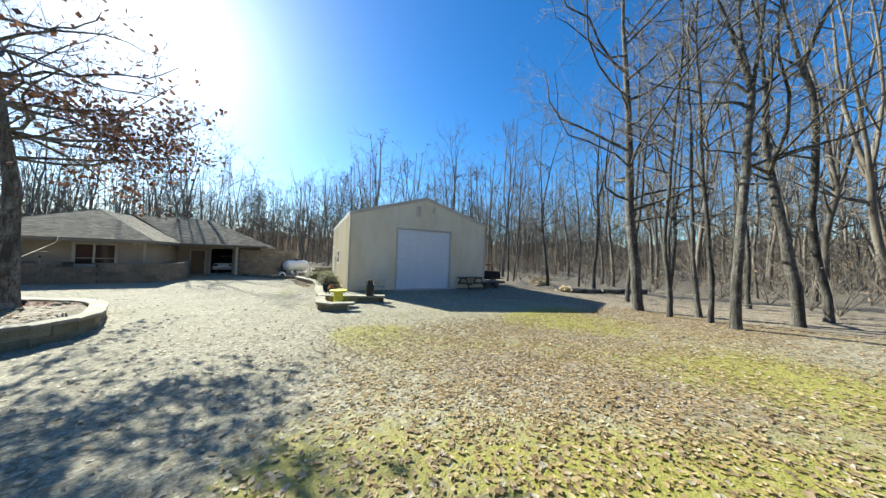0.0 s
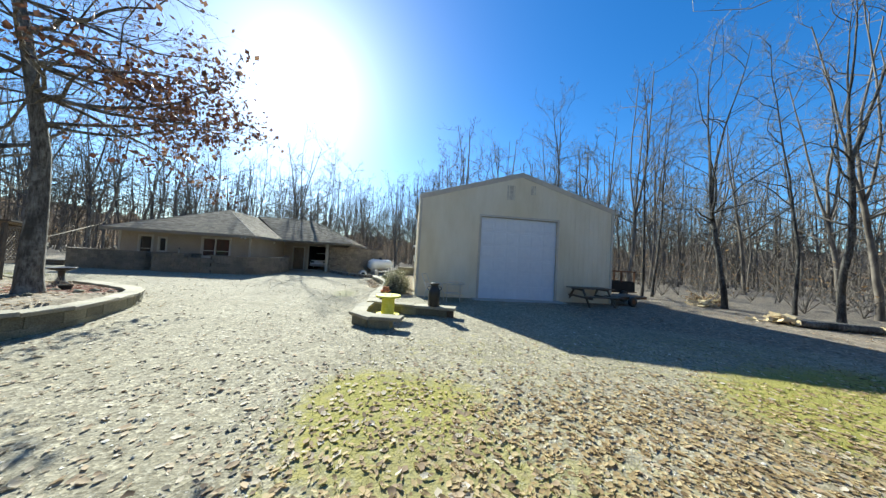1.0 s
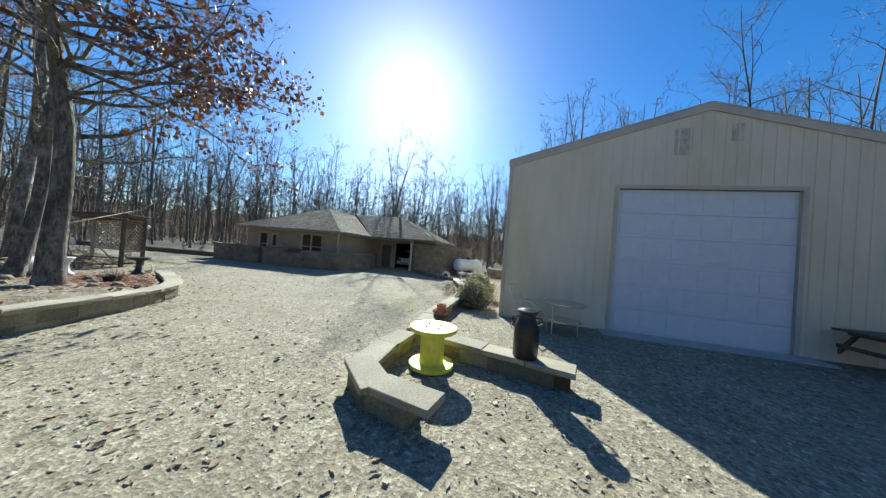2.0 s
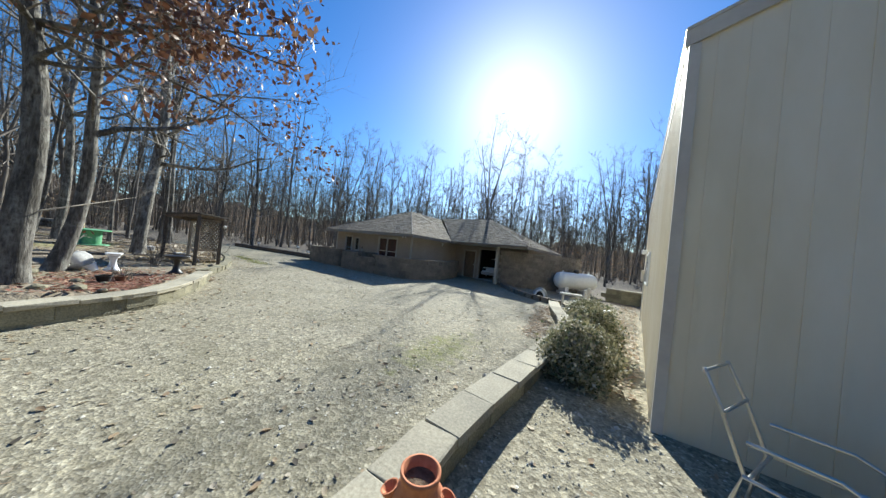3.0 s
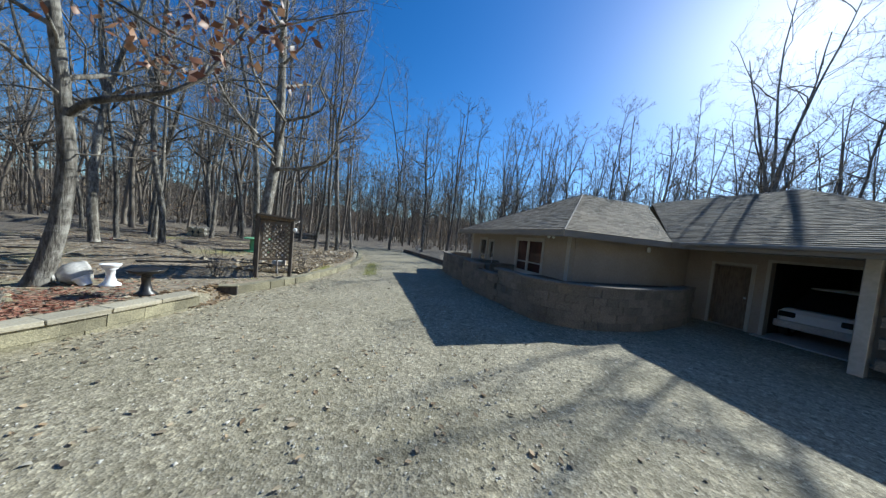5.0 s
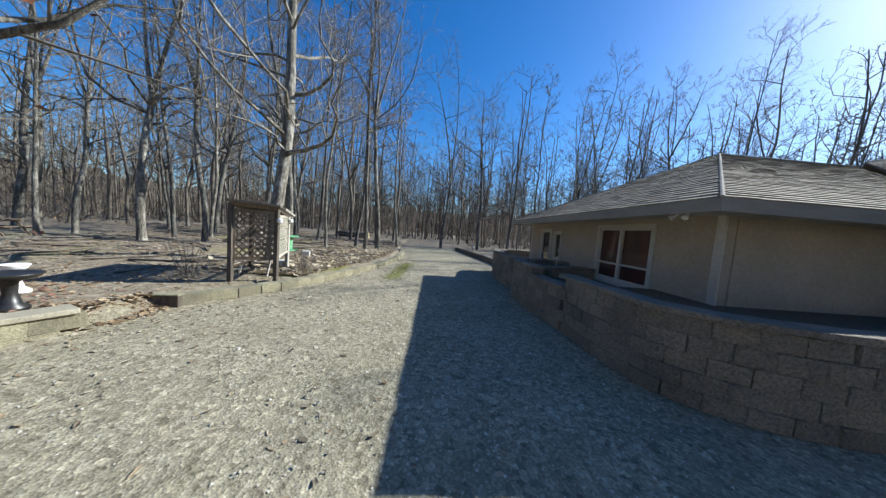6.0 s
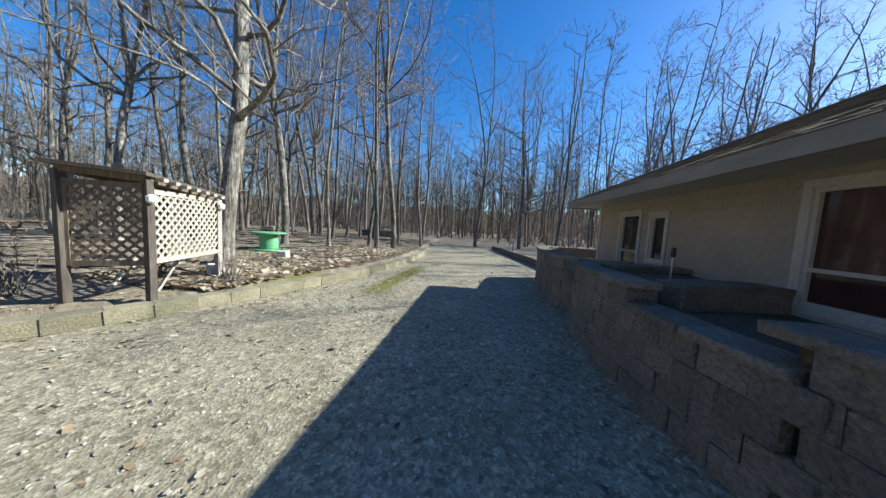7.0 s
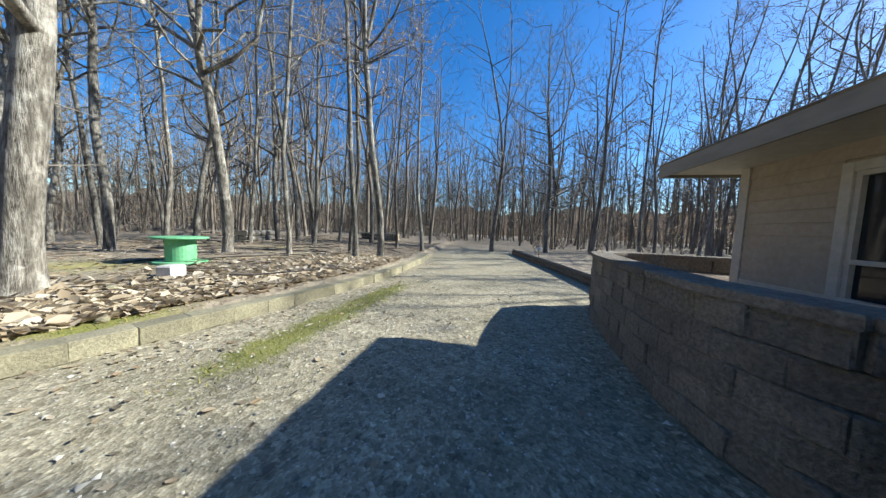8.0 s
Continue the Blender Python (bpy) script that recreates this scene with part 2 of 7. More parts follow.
def glass_material():
    m, nt, b = basic("window_glass", 0.04)
    b.inputs["Base Color"].default_value = (0.02, 0.021, 0.022, 1)
    pos = place(nt)
    bump(nt, b, noisy(nt, pos, 1.2, 2), 0.05, 0.02)
    return m


M_GLASS = glass_material()

# ---------------------------------------------------------------- building tools
def mesh_of(name, verts, faces, mats=(), smooth=False):
    me = bpy.data.meshes.new(name)
    me.from_pydata([tuple(v) for v in verts], [], [tuple(f) for f in faces])
    for m in mats:
        me.materials.append(m)
    if smooth:
        me.shade_smooth()
    return me


def part(name, bm, material, parent=None, label="", smooth=False):
    """Links a bmesh as one mesh object under a thing or a part."""
    me = bpy.data.meshes.new(name)
    bmesh.ops.recalc_face_normals(bm, faces=bm.faces)
    bm.to_mesh(me)
    bm.free()
    me.materials.append(material)
    if smooth:
        me.shade_smooth()
    ob = new(name, me)
    ob.parent = parent
    if label:
        ob["label"] = label
    return ob


def thing(name, m, label, category, group="", kind=""):
    ob = new(name)
    ob.matrix_world = m
    ob.empty_display_size = 0.1
    return tagged(ob, label, category, group, kind)


def box(bm, x0, x1, y0, y1, z0, z1, bevel=0.0, m=None):
    mat = Matrix.Translation(((x0 + x1) / 2, (y0 + y1) / 2, (z0 + z1) / 2)) @ Matrix.Diagonal((abs(x1 - x0), abs(y1 - y0), abs(z1 - z0), 1))
    r = bmesh.ops.create_cube(bm, size=1, matrix=(m or Matrix()) @ mat)
    if bevel:
        es = list({e for v in r["verts"] for e in v.link_edges})
        bmesh.ops.bevel(bm, geom=es, offset=bevel, segments=1, affect="EDGES", profile=0.5)
    return bm


def boxes(*dims, bevel=0.0):
    bm = bmesh.new()
    for d in dims:
        box(bm, *d, bevel=bevel)
    return bm


def lathe(profile, seg=24, bm=None, m=None):
    """A turned body from (radius, height) pairs."""
    bm = bm or bmesh.new()
    rings = []
    for r, z in profile:
        rings.append([bm.verts.new((m or Matrix()) @ Vector((r * math.cos(a), r * math.sin(a), z))) for a in (2 * math.pi * i / seg for i in range(seg))])
    for a, b in zip(rings, rings[1:]):
        for i in range(seg):
            bm.faces.new((a[i], a[(i + 1) % seg], b[(i + 1) % seg], b[i]))
    for r, end in ((rings[0], -1), (rings[-1], 1)):
        bm.faces.new(r[::end])
    return bm


def tube(points, radius, bm=None, seg=8):
    """A round bar along points."""
    bm = bm or bmesh.new()
    pts = [Vector(p) for p in points]
    rings = []
    for i, p in enumerate(pts):
        d = (pts[min(i + 1, len(pts) - 1)] - pts[max(i - 1, 0)]).normalized()
        u = d.orthogonal().normalized() if i == 0 else (u - d * u.dot(d)).normalized()
        v = d.cross(u)
        r = radius[i] if isinstance(radius, (list, tuple)) else radius
        rings.append([bm.verts.new(p + r * (math.cos(a) * u + math.sin(a) * v)) for a in (2 * math.pi * k / seg for k in range(seg))])
    for a, b in zip(rings, rings[1:]):
        for k in range(seg):
            bm.faces.new((a[k], a[(k + 1) % seg], b[(k + 1) % seg], b[k]))
    bm.faces.new(rings[0][::-1])
    bm.faces.new(rings[-1])
    return bm


def along(points, step, start=0.0):
    """Places (x, y, heading) at even steps along a line of points."""
    out, pts, carry = [], [Vector(p) for p in points], start
    for a, b in zip(pts, pts[1:]):
        n = (b - a).length
        d = (b - a) / n
        while carry < n:
            p = a + d * carry
            out.append((p.x, p.y, math.atan2(d.y, d.x)))
            carry += step
        carry -= n
    return out


def rounded(points, times=2):
    """Cuts the corners of an open line."""
    pts = [Vector(p) for p in points]
    for _ in range(times):
        new_pts = [pts[0]]
        for a, b in zip(pts, pts[1:]):
            new_pts += [a.lerp(b, 0.25), a.lerp(b, 0.75)]
        pts = new_pts + [pts[-1]]
    return [tuple(p) for p in pts]


def distance(px, py, points):
    """Distance to a line of points and the side of it (left is positive), as arrays."""
    best, side = np.full(px.shape, 1e9), np.ones(px.shape)
    for (ax, ay), (bx, by) in zip(points, points[1:]):
        dx, dy = bx - ax, by - ay
        t = np.clip(((px - ax) * dx + (py - ay) * dy) / (dx * dx + dy * dy), 0, 1)
        ex, ey = px - ax - t * dx, py - ay - t * dy
        d = np.hypot(ex, ey)
        s = np.sign(dx * (py - ay) - dy * (px - ax))
        near = d < best
        best, side = np.where(near, d, best), np.where(near, s, side)
    return best, side


def smooth01(a, lo, hi):
    t = np.clip((a - lo) / (hi - lo), 0, 1)
    return t * t * (3 - 2 * t)

# ---------------------------------------------------------------- plan
LEFT_WALL = rounded([(-13.5, 2.6), (-9.6, 4.3), (-7.95, 5.4), (-7.72, 6.5), (-8.15, 7.7), (-8.45, 8.55), (-8.95, 9.35), (-10.3, 10.1), (-11.5, 10.62)], 2)
LOW_WALL = rounded([(-12.74, 10.84), (-14.1, 11.75), (-16.0, 12.5), (-18.2, 13.15), (-21.0, 13.6), (-24.5, 13.55), (-27.0, 13.2)], 2)
EDGE = LEFT_WALL + LOW_WALL[1:] + [(-40.0, 12.0), (-90.0, 4.0)]
BARN_X0, BARN_X1, BARN_Y0, BARN_Y1 = -1.08, 7.86, 11.81, 24.0
BARN_EAVE, BARN_PEAK = 4.30, 5.62


def height(x, y):
    """The lie of the land: a level drive, raised beds beyond the left walls, a rise behind the start."""
    x, y = np.asarray(x, float), np.asarray(y, float)
    d, s = distance(x, y, EDGE)
    inner = s > 0
    lift = 0.20 + 0.07 * smooth01(x, -13.5, -11.0) + 0.13 * smooth01(9.2 - y, 0.0, 1.6) * smooth01(x, -11.0, -9.5)
    z = np.where(inner, lift * smooth01(d, 0.08, 0.25), 0)
    z = z + np.where(inner, 0.18 * smooth01(d, 1.0, 6.0), 0)
    z = z + 0.30 * smooth01(-y, -3.0, 4.0) * (1 - smooth01(-x, 5.0, 9.0))
    z = z - 0.15 * smooth01(x, 5.0, 14.0)
    far = np.hypot(x + 4, y - 10)
    return z + 0.12 * np.sin(x * 0.13 + 1) * np.cos(y * 0.11) * smooth01(far, 18, 40)


def level(x, y):
    return float(height(np.array([x]), np.array([y]))[0])


def zones(x, y):
    """Shares of grass, leaf litter and moss on the gravel."""
    d, s = distance(x, y, EDGE)
    inside = s > 0
    n = np.sin(x * 0.9 + 1.3 * np.sin(y * 0.7)) * np.cos(y * 0.8 + np.sin(x * 0.5))
    drive = smooth01(x - 0.32 * (y - 0.2) + 0.35 * n, -4.6, -3.2)
    apron = smooth01(y + 0.06 * x + 0.5 * n, 4.0, 6.2)
    grass = drive * (1 - apron)
    bare = np.exp(-((x - 0.2) ** 2 / 5.0 + (y - 4.6) ** 2 / 0.7))
    grass = np.maximum(grass * (0.62 + 0.5 * n) - 0.5 * bare, 0.34 * drive * (1 - smooth01(y, 6.0, 8.0)))
    right = smooth01(x - 0.25 * y + 0.5 * n + 4.4 * smooth01(y, 5.0, 8.0), 5.2, 7.6)
    grass = grass * (1 - right)
    litter = np.maximum(right * 0.9, drive * (1 - apron) * (0.26 * (0.6 + 0.6 * np.cos(1.7 * x + y)) + 0.55 * np.exp(-((x - 1.0) ** 2 / 9.0 + (y - 0.4) ** 2 / 8.0))))
    sandy = np.exp(-((x - 7.6) ** 2 / 7.0 + (y + 2.3) ** 2 / 0.8))
    grass, litter = grass * (1 - 0.9 * sandy), litter * (1 - 0.85 * sandy)
    litter = np.maximum(litter, 0.85 * smooth01(y, 20.5, 23.5) * smooth01(x, -5.5, -3.5))
    litter = np.maximum(litter, smooth01(y, 27, 33))
    road = (1 - smooth01(-x, 31, 38)) * np.exp(-((y - 15.6 - 0.02 * (x + 24)) / 2.9) ** 4)
    litter = np.maximum(litter, smooth01(-x, 23, 27) * (1 - road))
    litter = np.where(inside, np.maximum(litter, 0.60 - 0.28 * n * smooth01(d, 1, 5)), litter)
    grass = np.where(inside, 0.30 + 0.25 * n, grass)
    moss = np.exp(-((y - 14.25 + 0.06 * (x + 19)) / 0.38) ** 2) * smooth01(-x, 15.4, 17.0) * smooth01(x, -21.8, -19.8) * 0.78
    moss = np.maximum(moss, np.where(inside, 0.62 * np.exp(-((d - 0.45) / 0.35) ** 2) * smooth01(-x, 12.6, 13.6) * smooth01(x, -18.0, -16.8) * (0.75 + 0.5 * n), 0))
    moss = np.maximum(moss, 0.55 * np.exp(-((x + 3.9) ** 2 / 0.8 + (y - 11.9) ** 2 / 3.0)))
    return grass, litter, moss


def build_ground():
    xs = np.concatenate([[-900, -400, -200, -120, -80, -60, -48], np.arange(-40, 24.01, 0.25), [28, 34, 42, 55, 80, 120, 200, 400, 900]])
    ys = np.concatenate([[-900, -400, -200, -120, -80, -50, -32, -22, -14], np.arange(-9, 34.01, 0.25), [38, 44, 52, 65, 85, 120, 200, 400, 900]])
    gx, gy = np.meshgrid(xs, ys)
    z = height(gx, gy)
    rng = np.random.default_rng(4)
    z = z + rng.normal(0, 0.006, z.shape)
    verts = np.stack([gx, gy, z], -1).reshape(-1, 3)
    w, h = len(xs), len(ys)
    i = (np.arange(h - 1)[:, None] * w + np.arange(w - 1)[None]).ravel()
    faces = np.stack([i, i + 1, i + 1 + w, i + w], -1)
    me = mesh_of("ground", verts.tolist(), faces.tolist(), [M_GROUND], True)
    a, b, c = zones(gx, gy)
    col = np.stack([a, b, c, np.ones_like(a)], -1).reshape(-1, 4).clip(0, 1)
    layer = me.color_attributes.new("zones", "FLOAT_COLOR", "POINT")
    layer.data.foreach_set("color", col.ravel().astype(np.float32))
    tagged(new("ground", me), "pale gravel drive with thin grass and fallen leaves", "ground", kind="structure")


build_ground()

# ---------------------------------------------------------------- the barn
def ribbed(length, tall, pitch=0.1524, deep=0.020):
    """Profiled steel sheet in the xz plane, ribs towards -y; tall(x) gives its top."""
    xs, n = [], int(length / pitch)
    for i in range(n + 1):
        for off, d in ((0.0, 0), (0.058, 0), (0.073, deep), (0.100, deep), (0.115, 0)):
            if i * pitch + off <= length:
                xs.append((i * pitch + off, d))
    xs.append((length, 0))
    bm = bmesh.new()
    rows = [(bm.verts.new((x, -d, 0)), bm.verts.new((x, -d, tall(x)))) for x, d in xs]
    for a, b in zip(rows, rows[1:]):
        bm.faces.new((a[0], b[0], b[1], a[1]))
    return bm


def build_barn():
    w, dep = BARN_X1 - BARN_X0, BARN_Y1 - BARN_Y0
    barn = thing("barn", pose(BARN_X0, BARN_Y0, 0, 0, 0, -3.0), "tan metal pole barn with white overhead door", "barn")
    rise = BARN_PEAK - BARN_EAVE
    top = lambda x: BARN_EAVE + rise * (1 - abs(x - w / 2) / (w / 2))
    d0, d1, dh = 2.70, 6.20, 3.58
    # front gable with the door opening through it
    bm = bmesh.new()
    for a, b, lo in ((0, d0, 0), (d0, d1, dh), (d1, w, 0)):
        cuts = [a] + [c for c in (w / 2,) if a < c < b] + [b]
        for p, q in zip(cuts, cuts[1:]):
            f = [(p, 0, lo), (q, 0, lo), (q, 0, top(q)), (p, 0, top(p))]
            bk = [(x, 0.14, z) for x, y, z in f]
            vf, vb = [bm.verts.new(v) for v in f], [bm.verts.new(v) for v in bk]
            bm.faces.new(vf), bm.faces.new(vb[::-1])
            for k in range(4):
                bm.faces.new((vf[k], vb[k], vb[(k + 1) % 4], vf[(k + 1) % 4]))
    part("front_wall", bm, M_BARN, barn)
    # shallow ribs on the front sheets
    bm = bmesh.new()
    for i in range(1, int(w / 0.2286)):
        x = i * 0.2286
        lo = dh + 0.14 if d0 - 0.12 < x < d1 + 0.12 else 0.05
        box(bm, x - 0.014, x + 0.014, -0.009, 0.001, lo, top(x) - 0.16)
    part("front_ribs", bm, M_BARN, barn)
    for name, x in (("west_wall", 0), ("east_wall", w)):
        o = part(name, ribbed(dep, lambda q: BARN_EAVE), M_BARN, barn, "deep ribbed steel side wall")
        o.matrix_local = pose(x, 0, 0, 0, 0, 90) if x else pose(x, dep, 0, 0, 0, -90)
    part("back_wall", boxes((0, w, dep - 0.1, dep, 0, BARN_EAVE)), M_BARN, barn)
    for side in (-1, 1):
        bm = bmesh.new()
        x0, x1 = w / 2, w / 2 + side * (w / 2 + 0.045)
        z0, z1 = BARN_PEAK + 0.012, BARN_EAVE + 0.012 - rise * 0.045 / (w / 2)
        a = [bm.verts.new((x, y, z)) for x, z in ((x0, z0), (x1, z1)) for y in (-0.045, dep + 0.1)]
        f = bm.faces.new((a[0], a[2], a[3], a[1]))
        r = bmesh.ops.extrude_face_region(bm, geom=[f])
        bmesh.ops.translate(bm, verts=[v for v in r["geom"] if isinstance(v, bmesh.types.BMVert)], vec=(0, 0, 0.035))
        part("roof_panel", bm, M_BARNTRIM, barn)
        bm = bmesh.new()
        a = [bm.verts.new((x, y, z + dz)) for x, z in ((x0, z0 - 0.003), (x1, z1 - 0.003)) for dz in (0, -0.17) for y in (-0.036, -0.008)]
        for f in ((0, 1, 3, 2), (4, 6, 7, 5), (0, 4, 5, 1), (2, 3, 7, 6), (0, 2, 6, 4), (1, 5, 7, 3)):
            bm.faces.new([a[k] for k in f])
        part("rake_trim", bm, M_BARNTRIM, barn)
    for x in (-0.03, w - 0.02):
        part("eave_trim", boxes((x, x + 0.05, -0.006, dep + 0.02, BARN_EAVE - 0.14, BARN_EAVE + 0.006)), M_BARNTRIM, barn)
    for x in (-0.012, w - 0.09):
        part("corner_trim", boxes((x, x + 0.10, -0.03, 0.09, 0, BARN_EAVE - 0.16)), M_BARNTRIM, barn)
    door = part("overhead_door", boxes((d0 - 0.03, d1 + 0.03, 0.10, 0.13, 0, dh)), M_DOORWHITE, barn, "white sectional overhead door, closed")
    n = 6
    for i in range(n):
        z0, z1 = i * dh / n, (i + 1) * dh / n - 0.008
        bm = boxes((d0 - 0.02, d1 + 0.02, 0.06, 0.10, z0, z1), bevel=0.004)
        for k in range(6):
            x0 = d0 + 0.08 + k * (d1 - d0 - 0.1) / 6
            box(bm, x0, x0 + (d1 - d0) / 6 - 0.1, 0.052, 0.066, z0 + 0.09, z1 - 0.09, bevel=0.005)
        part("door_panel", bm, M_DOORWHITE, door)
    for dims in ((d0 - 0.09, d0, -0.032, 0.05, 0, dh + 0.09), (d1, d1 + 0.09, -0.032, 0.05, 0, dh + 0.09), (d0, d1, -0.032, 0.05, dh, dh + 0.09)):
        part("door_frame", boxes(dims), M_BARNTRIM, barn)
    part("threshold", boxes((d0 - 0.3, d1 + 0.3, -0.55, 0.0, -0.05, 0.03), bevel=0.01), M_CONCRETE, barn, "concrete apron at the door")
    # side window, side door and meter on the west wall
    y0, y1, z0, z1 = 4.8, 6.3, 1.34, 2.22
    # near-black board behind the pane, painted as the unlit interior
    win = part("window", boxes((-0.03, -0.001, y0 + 0.02, y1 - 0.02, z0 + 0.02, z1 - 0.02)), M_DARK, barn, "white-framed side window")
    win.matrix_local = pose(-0.022, 0, 0)
    for dims in ((-0.05, 0.0, y0, y1, z1 - 0.06, z1), (-0.05, 0.0, y0, y1, z0, z0 + 0.06), (-0.05, 0.0, y0, y0 + 0.06, z0 + 0.06, z1 - 0.06), (-0.05, 0.0, y1 - 0.06, y1, z0 + 0.06, z1 - 0.06), (-0.04, 0.0, y0 + 0.06, y1 - 0.06, 1.76, 1.80)):
        part("window_frame", boxes(dims), M_WHITE, win)
    part("pane", boxes((-0.038, -0.032, y0 + 0.06, y1 - 0.06, z0 + 0.06, z1 - 0.06)), M_GLASS, win)
    part("side_door", boxes((-0.05, 0.0, 8.9, 9.85, 0.05, 2.1), bevel=0.01), M_BARNTRIM, barn, "plain tan steel side door")
    part("meter_box", boxes((-0.16, -0.02, 7.75, 7.98, 1.35, 1.75), bevel=0.012), M_CASTSTONE, barn, "grey electric meter box")
    part("conduit", tube([(-0.06, 7.86, 0.0), (-0.06, 7.86, 1.36)], 0.02), M_CASTSTONE, barn)
    part("wall_light", boxes((-0.20, -0.02, 9.25, 9.5, 2.4, 2.56), bevel=0.02), M_WHITE, barn, "white wall lamp")
    # faded marks on the gable
    for x0, x1, z0, z1, m in ((3.80, 4.16, 4.41, 5.06, M_FADED), (4.90, 5.12, 4.71, 5.12, M_FADED)):
        part("faded_mark", boxes((x0, x1, -0.006, 0.0, z0, z1)), m, barn, "faded patch of old paint on the gable")


build_barn()

# ---------------------------------------------------------------- the house
EAVE, PITCH = 2.38, 0.47
AX0, AX1, AY0 = -19.0, -10.85, 18.82
BY0, BX1, BY1 = 22.8, -5.55, 22.05
PEAK_A = (-14.9, AY0 + 4.30, EAVE + 4.30 * PITCH)
RIDGE_B = EAVE + 4.6 * PITCH


def shingle_material():
    m, nt, b = basic("roof_shingles", 0.95)
    g = nt.nodes.new("ShaderNodeNewGeometry")
    pos = place(nt)
    col = ramp(nt, g.outputs["Random Per Island"], [(0.0, (0.12, 0.093, 0.062)), (0.5, (0.18, 0.145, 0.10)), (1.0, (0.25, 0.205, 0.145))])
    f = noisy(nt, pos, 60, 4)
    col = blend(nt, 0.5, col, ramp(nt, f, [(0.3, (0.3, 0.3, 0.3)), (0.7, (0.7, 0.7, 0.7))]), "OVERLAY")
    col = blend(nt, 0.35, col, ramp(nt, noisy(nt, pos, 0.9, 5), [(0.35, (0.32, 0.32, 0.31)), (0.65, (0.66, 0.65, 0.62))]), "OVERLAY")
    nt.links.new(col, b.inputs["Base Color"])
    bump(nt, b, f, 0.5, 0.006)
    return m


M_ROOF = shingle_material()


def shingled(p0, p1, r0, r1, seed, parent, course=0.145):
    """A roof slope from its eave p0-p1 up to r0-r1: a deck and overlapping shingles in courses."""
    p0, p1, r0, r1 = (Vector(v) for v in (p0, p1, r0, r1))
    nrm = ((p1 - p0).cross(r0 - p0)).normalized()
    bm = bmesh.new()
    vs = [bm.verts.new(v) for v in (p0, p1, r1, r0)] if (r0 - r1).length > 0.01 else [bm.verts.new(v) for v in (p0, p1, r0)]
    vb = [bm.verts.new(v.co - nrm * 0.06) for v in vs]
    bm.faces.new(vs), bm.faces.new(vb[::-1])
    for k in range(len(vs)):
        bm.faces.new((vs[k], vb[k], vb[(k + 1) % len(vs)], vs[(k + 1) % len(vs)]))
    deck = part("roof", bm, M_SHINGLE, parent, "brown asphalt shingle roof slope")
    rng = random.Random(seed)
    mid0, mid1 = (p0 + p1) / 2, (r0 + r1) / 2
    n = int((mid1 - mid0).length / course)
    verts, faces = [], []
    for k in range(n):
        t0, t1 = k / n, min(1, (k + 1.25) / n)
        a0, b0, a1, b1 = p0.lerp(r0, t0), p1.lerp(r1, t0), p0.lerp(r0, t1), p1.lerp(r1, t1)
        run = (b0 - a0).length
        u = 0.0
        while u < run - 0.02:
            v = min(run, u + rng.choice((0.17, 0.22, 0.30, 0.33)))
            q = [a0.lerp(b0, u / run), a0.lerp(b0, v / run), a1.lerp(b1, v / run), a1.lerp(b1, u / run)]
            th = rng.uniform(0.012, 0.02)
            base = len(verts)
            verts += [q[0] + nrm * 0.004, q[1] + nrm * 0.004, q[1] + nrm * (0.004 + th), q[0] + nrm * (0.004 + th), q[2] + nrm * 0.006, q[3] + nrm * 0.006]
            faces += [(base, base + 1, base + 2, base + 3), (base + 3, base + 2, base + 4, base + 5)]
            u = v
    ob = new("shingles", mesh_of("shingles", verts, faces, [M_ROOF]))
    ob.parent = deck
    ob["kind"] = "stuff"
    return deck


def pierced(length, tall, thick, openings, low=0.0):
    """A wall along x with openings (x0, x1, z0, z1) cut through it, in one piece; its outer face is y = 0."""
    bm = bmesh.new()
    xs = sorted({0.0, length, *(o[k] for o in openings for k in (0, 1))})
    zs = sorted({low, tall, *(max(low, o[k]) for o in openings for k in (2, 3))})
    grid = {(x, z): bm.verts.new((x, 0, z)) for x in xs for z in zs}
    faces = []
    for x0, x1 in zip(xs, xs[1:]):
        for z0, z1 in zip(zs, zs[1:]):
            cx, cz = (x0 + x1) / 2, (z0 + z1) / 2
            if not any(o[0] < cx < o[1] and o[2] < cz < o[3] for o in openings):
                faces.append(bm.faces.new((grid[x0, z0], grid[x1, z0], grid[x1, z1], grid[x0, z1])))
    r = bmesh.ops.extrude_face_region(bm, geom=faces, use_keep_orig=True)
    bmesh.ops.translate(bm, verts=[v for v in r["geom"] if isinstance(v, bmesh.types.BMVert)], vec=(0, thick, 0))
    bmesh.ops.delete(bm, geom=[v for v in bm.verts if not v.link_faces], context="VERTS")
    return bm


def lap_siding(parent, m, length, z0, z1, openings, board=0.135):
    """Overlapping boards in front of a wall, one object a board piece."""
    k = 0
    z = z0
    while z < z1 - 0.02:
        top = min(z1, z + board + 0.012)
        spans, x = [], 0.0
        for o in sorted(openings):
            if o[2] - 0.09 < z + board / 2 < o[3] + 0.09:
                spans.append((x, o[0] - 0.09))
                x = o[1] + 0.09
        spans.append((x, length))
        for a, b in spans:
            if b - a > 0.03:
                bm = bmesh.new()
                v = [bm.verts.new((px, py, pz)) for px in (a, b) for py, pz in ((-0.024, z), (0.0, z), (-0.008, top), (0.0, top))]
                for f in ((0, 4, 6, 2), (0, 1, 5, 4), (2, 6, 7, 3), (0, 2, 3, 1), (4, 5, 7, 6)):
                    bm.faces.new([v[q] for q in f])
                ob = part("siding_board", bm, M_STUCCO, parent)
                ob.matrix_local = m
        z += board
        k += 1


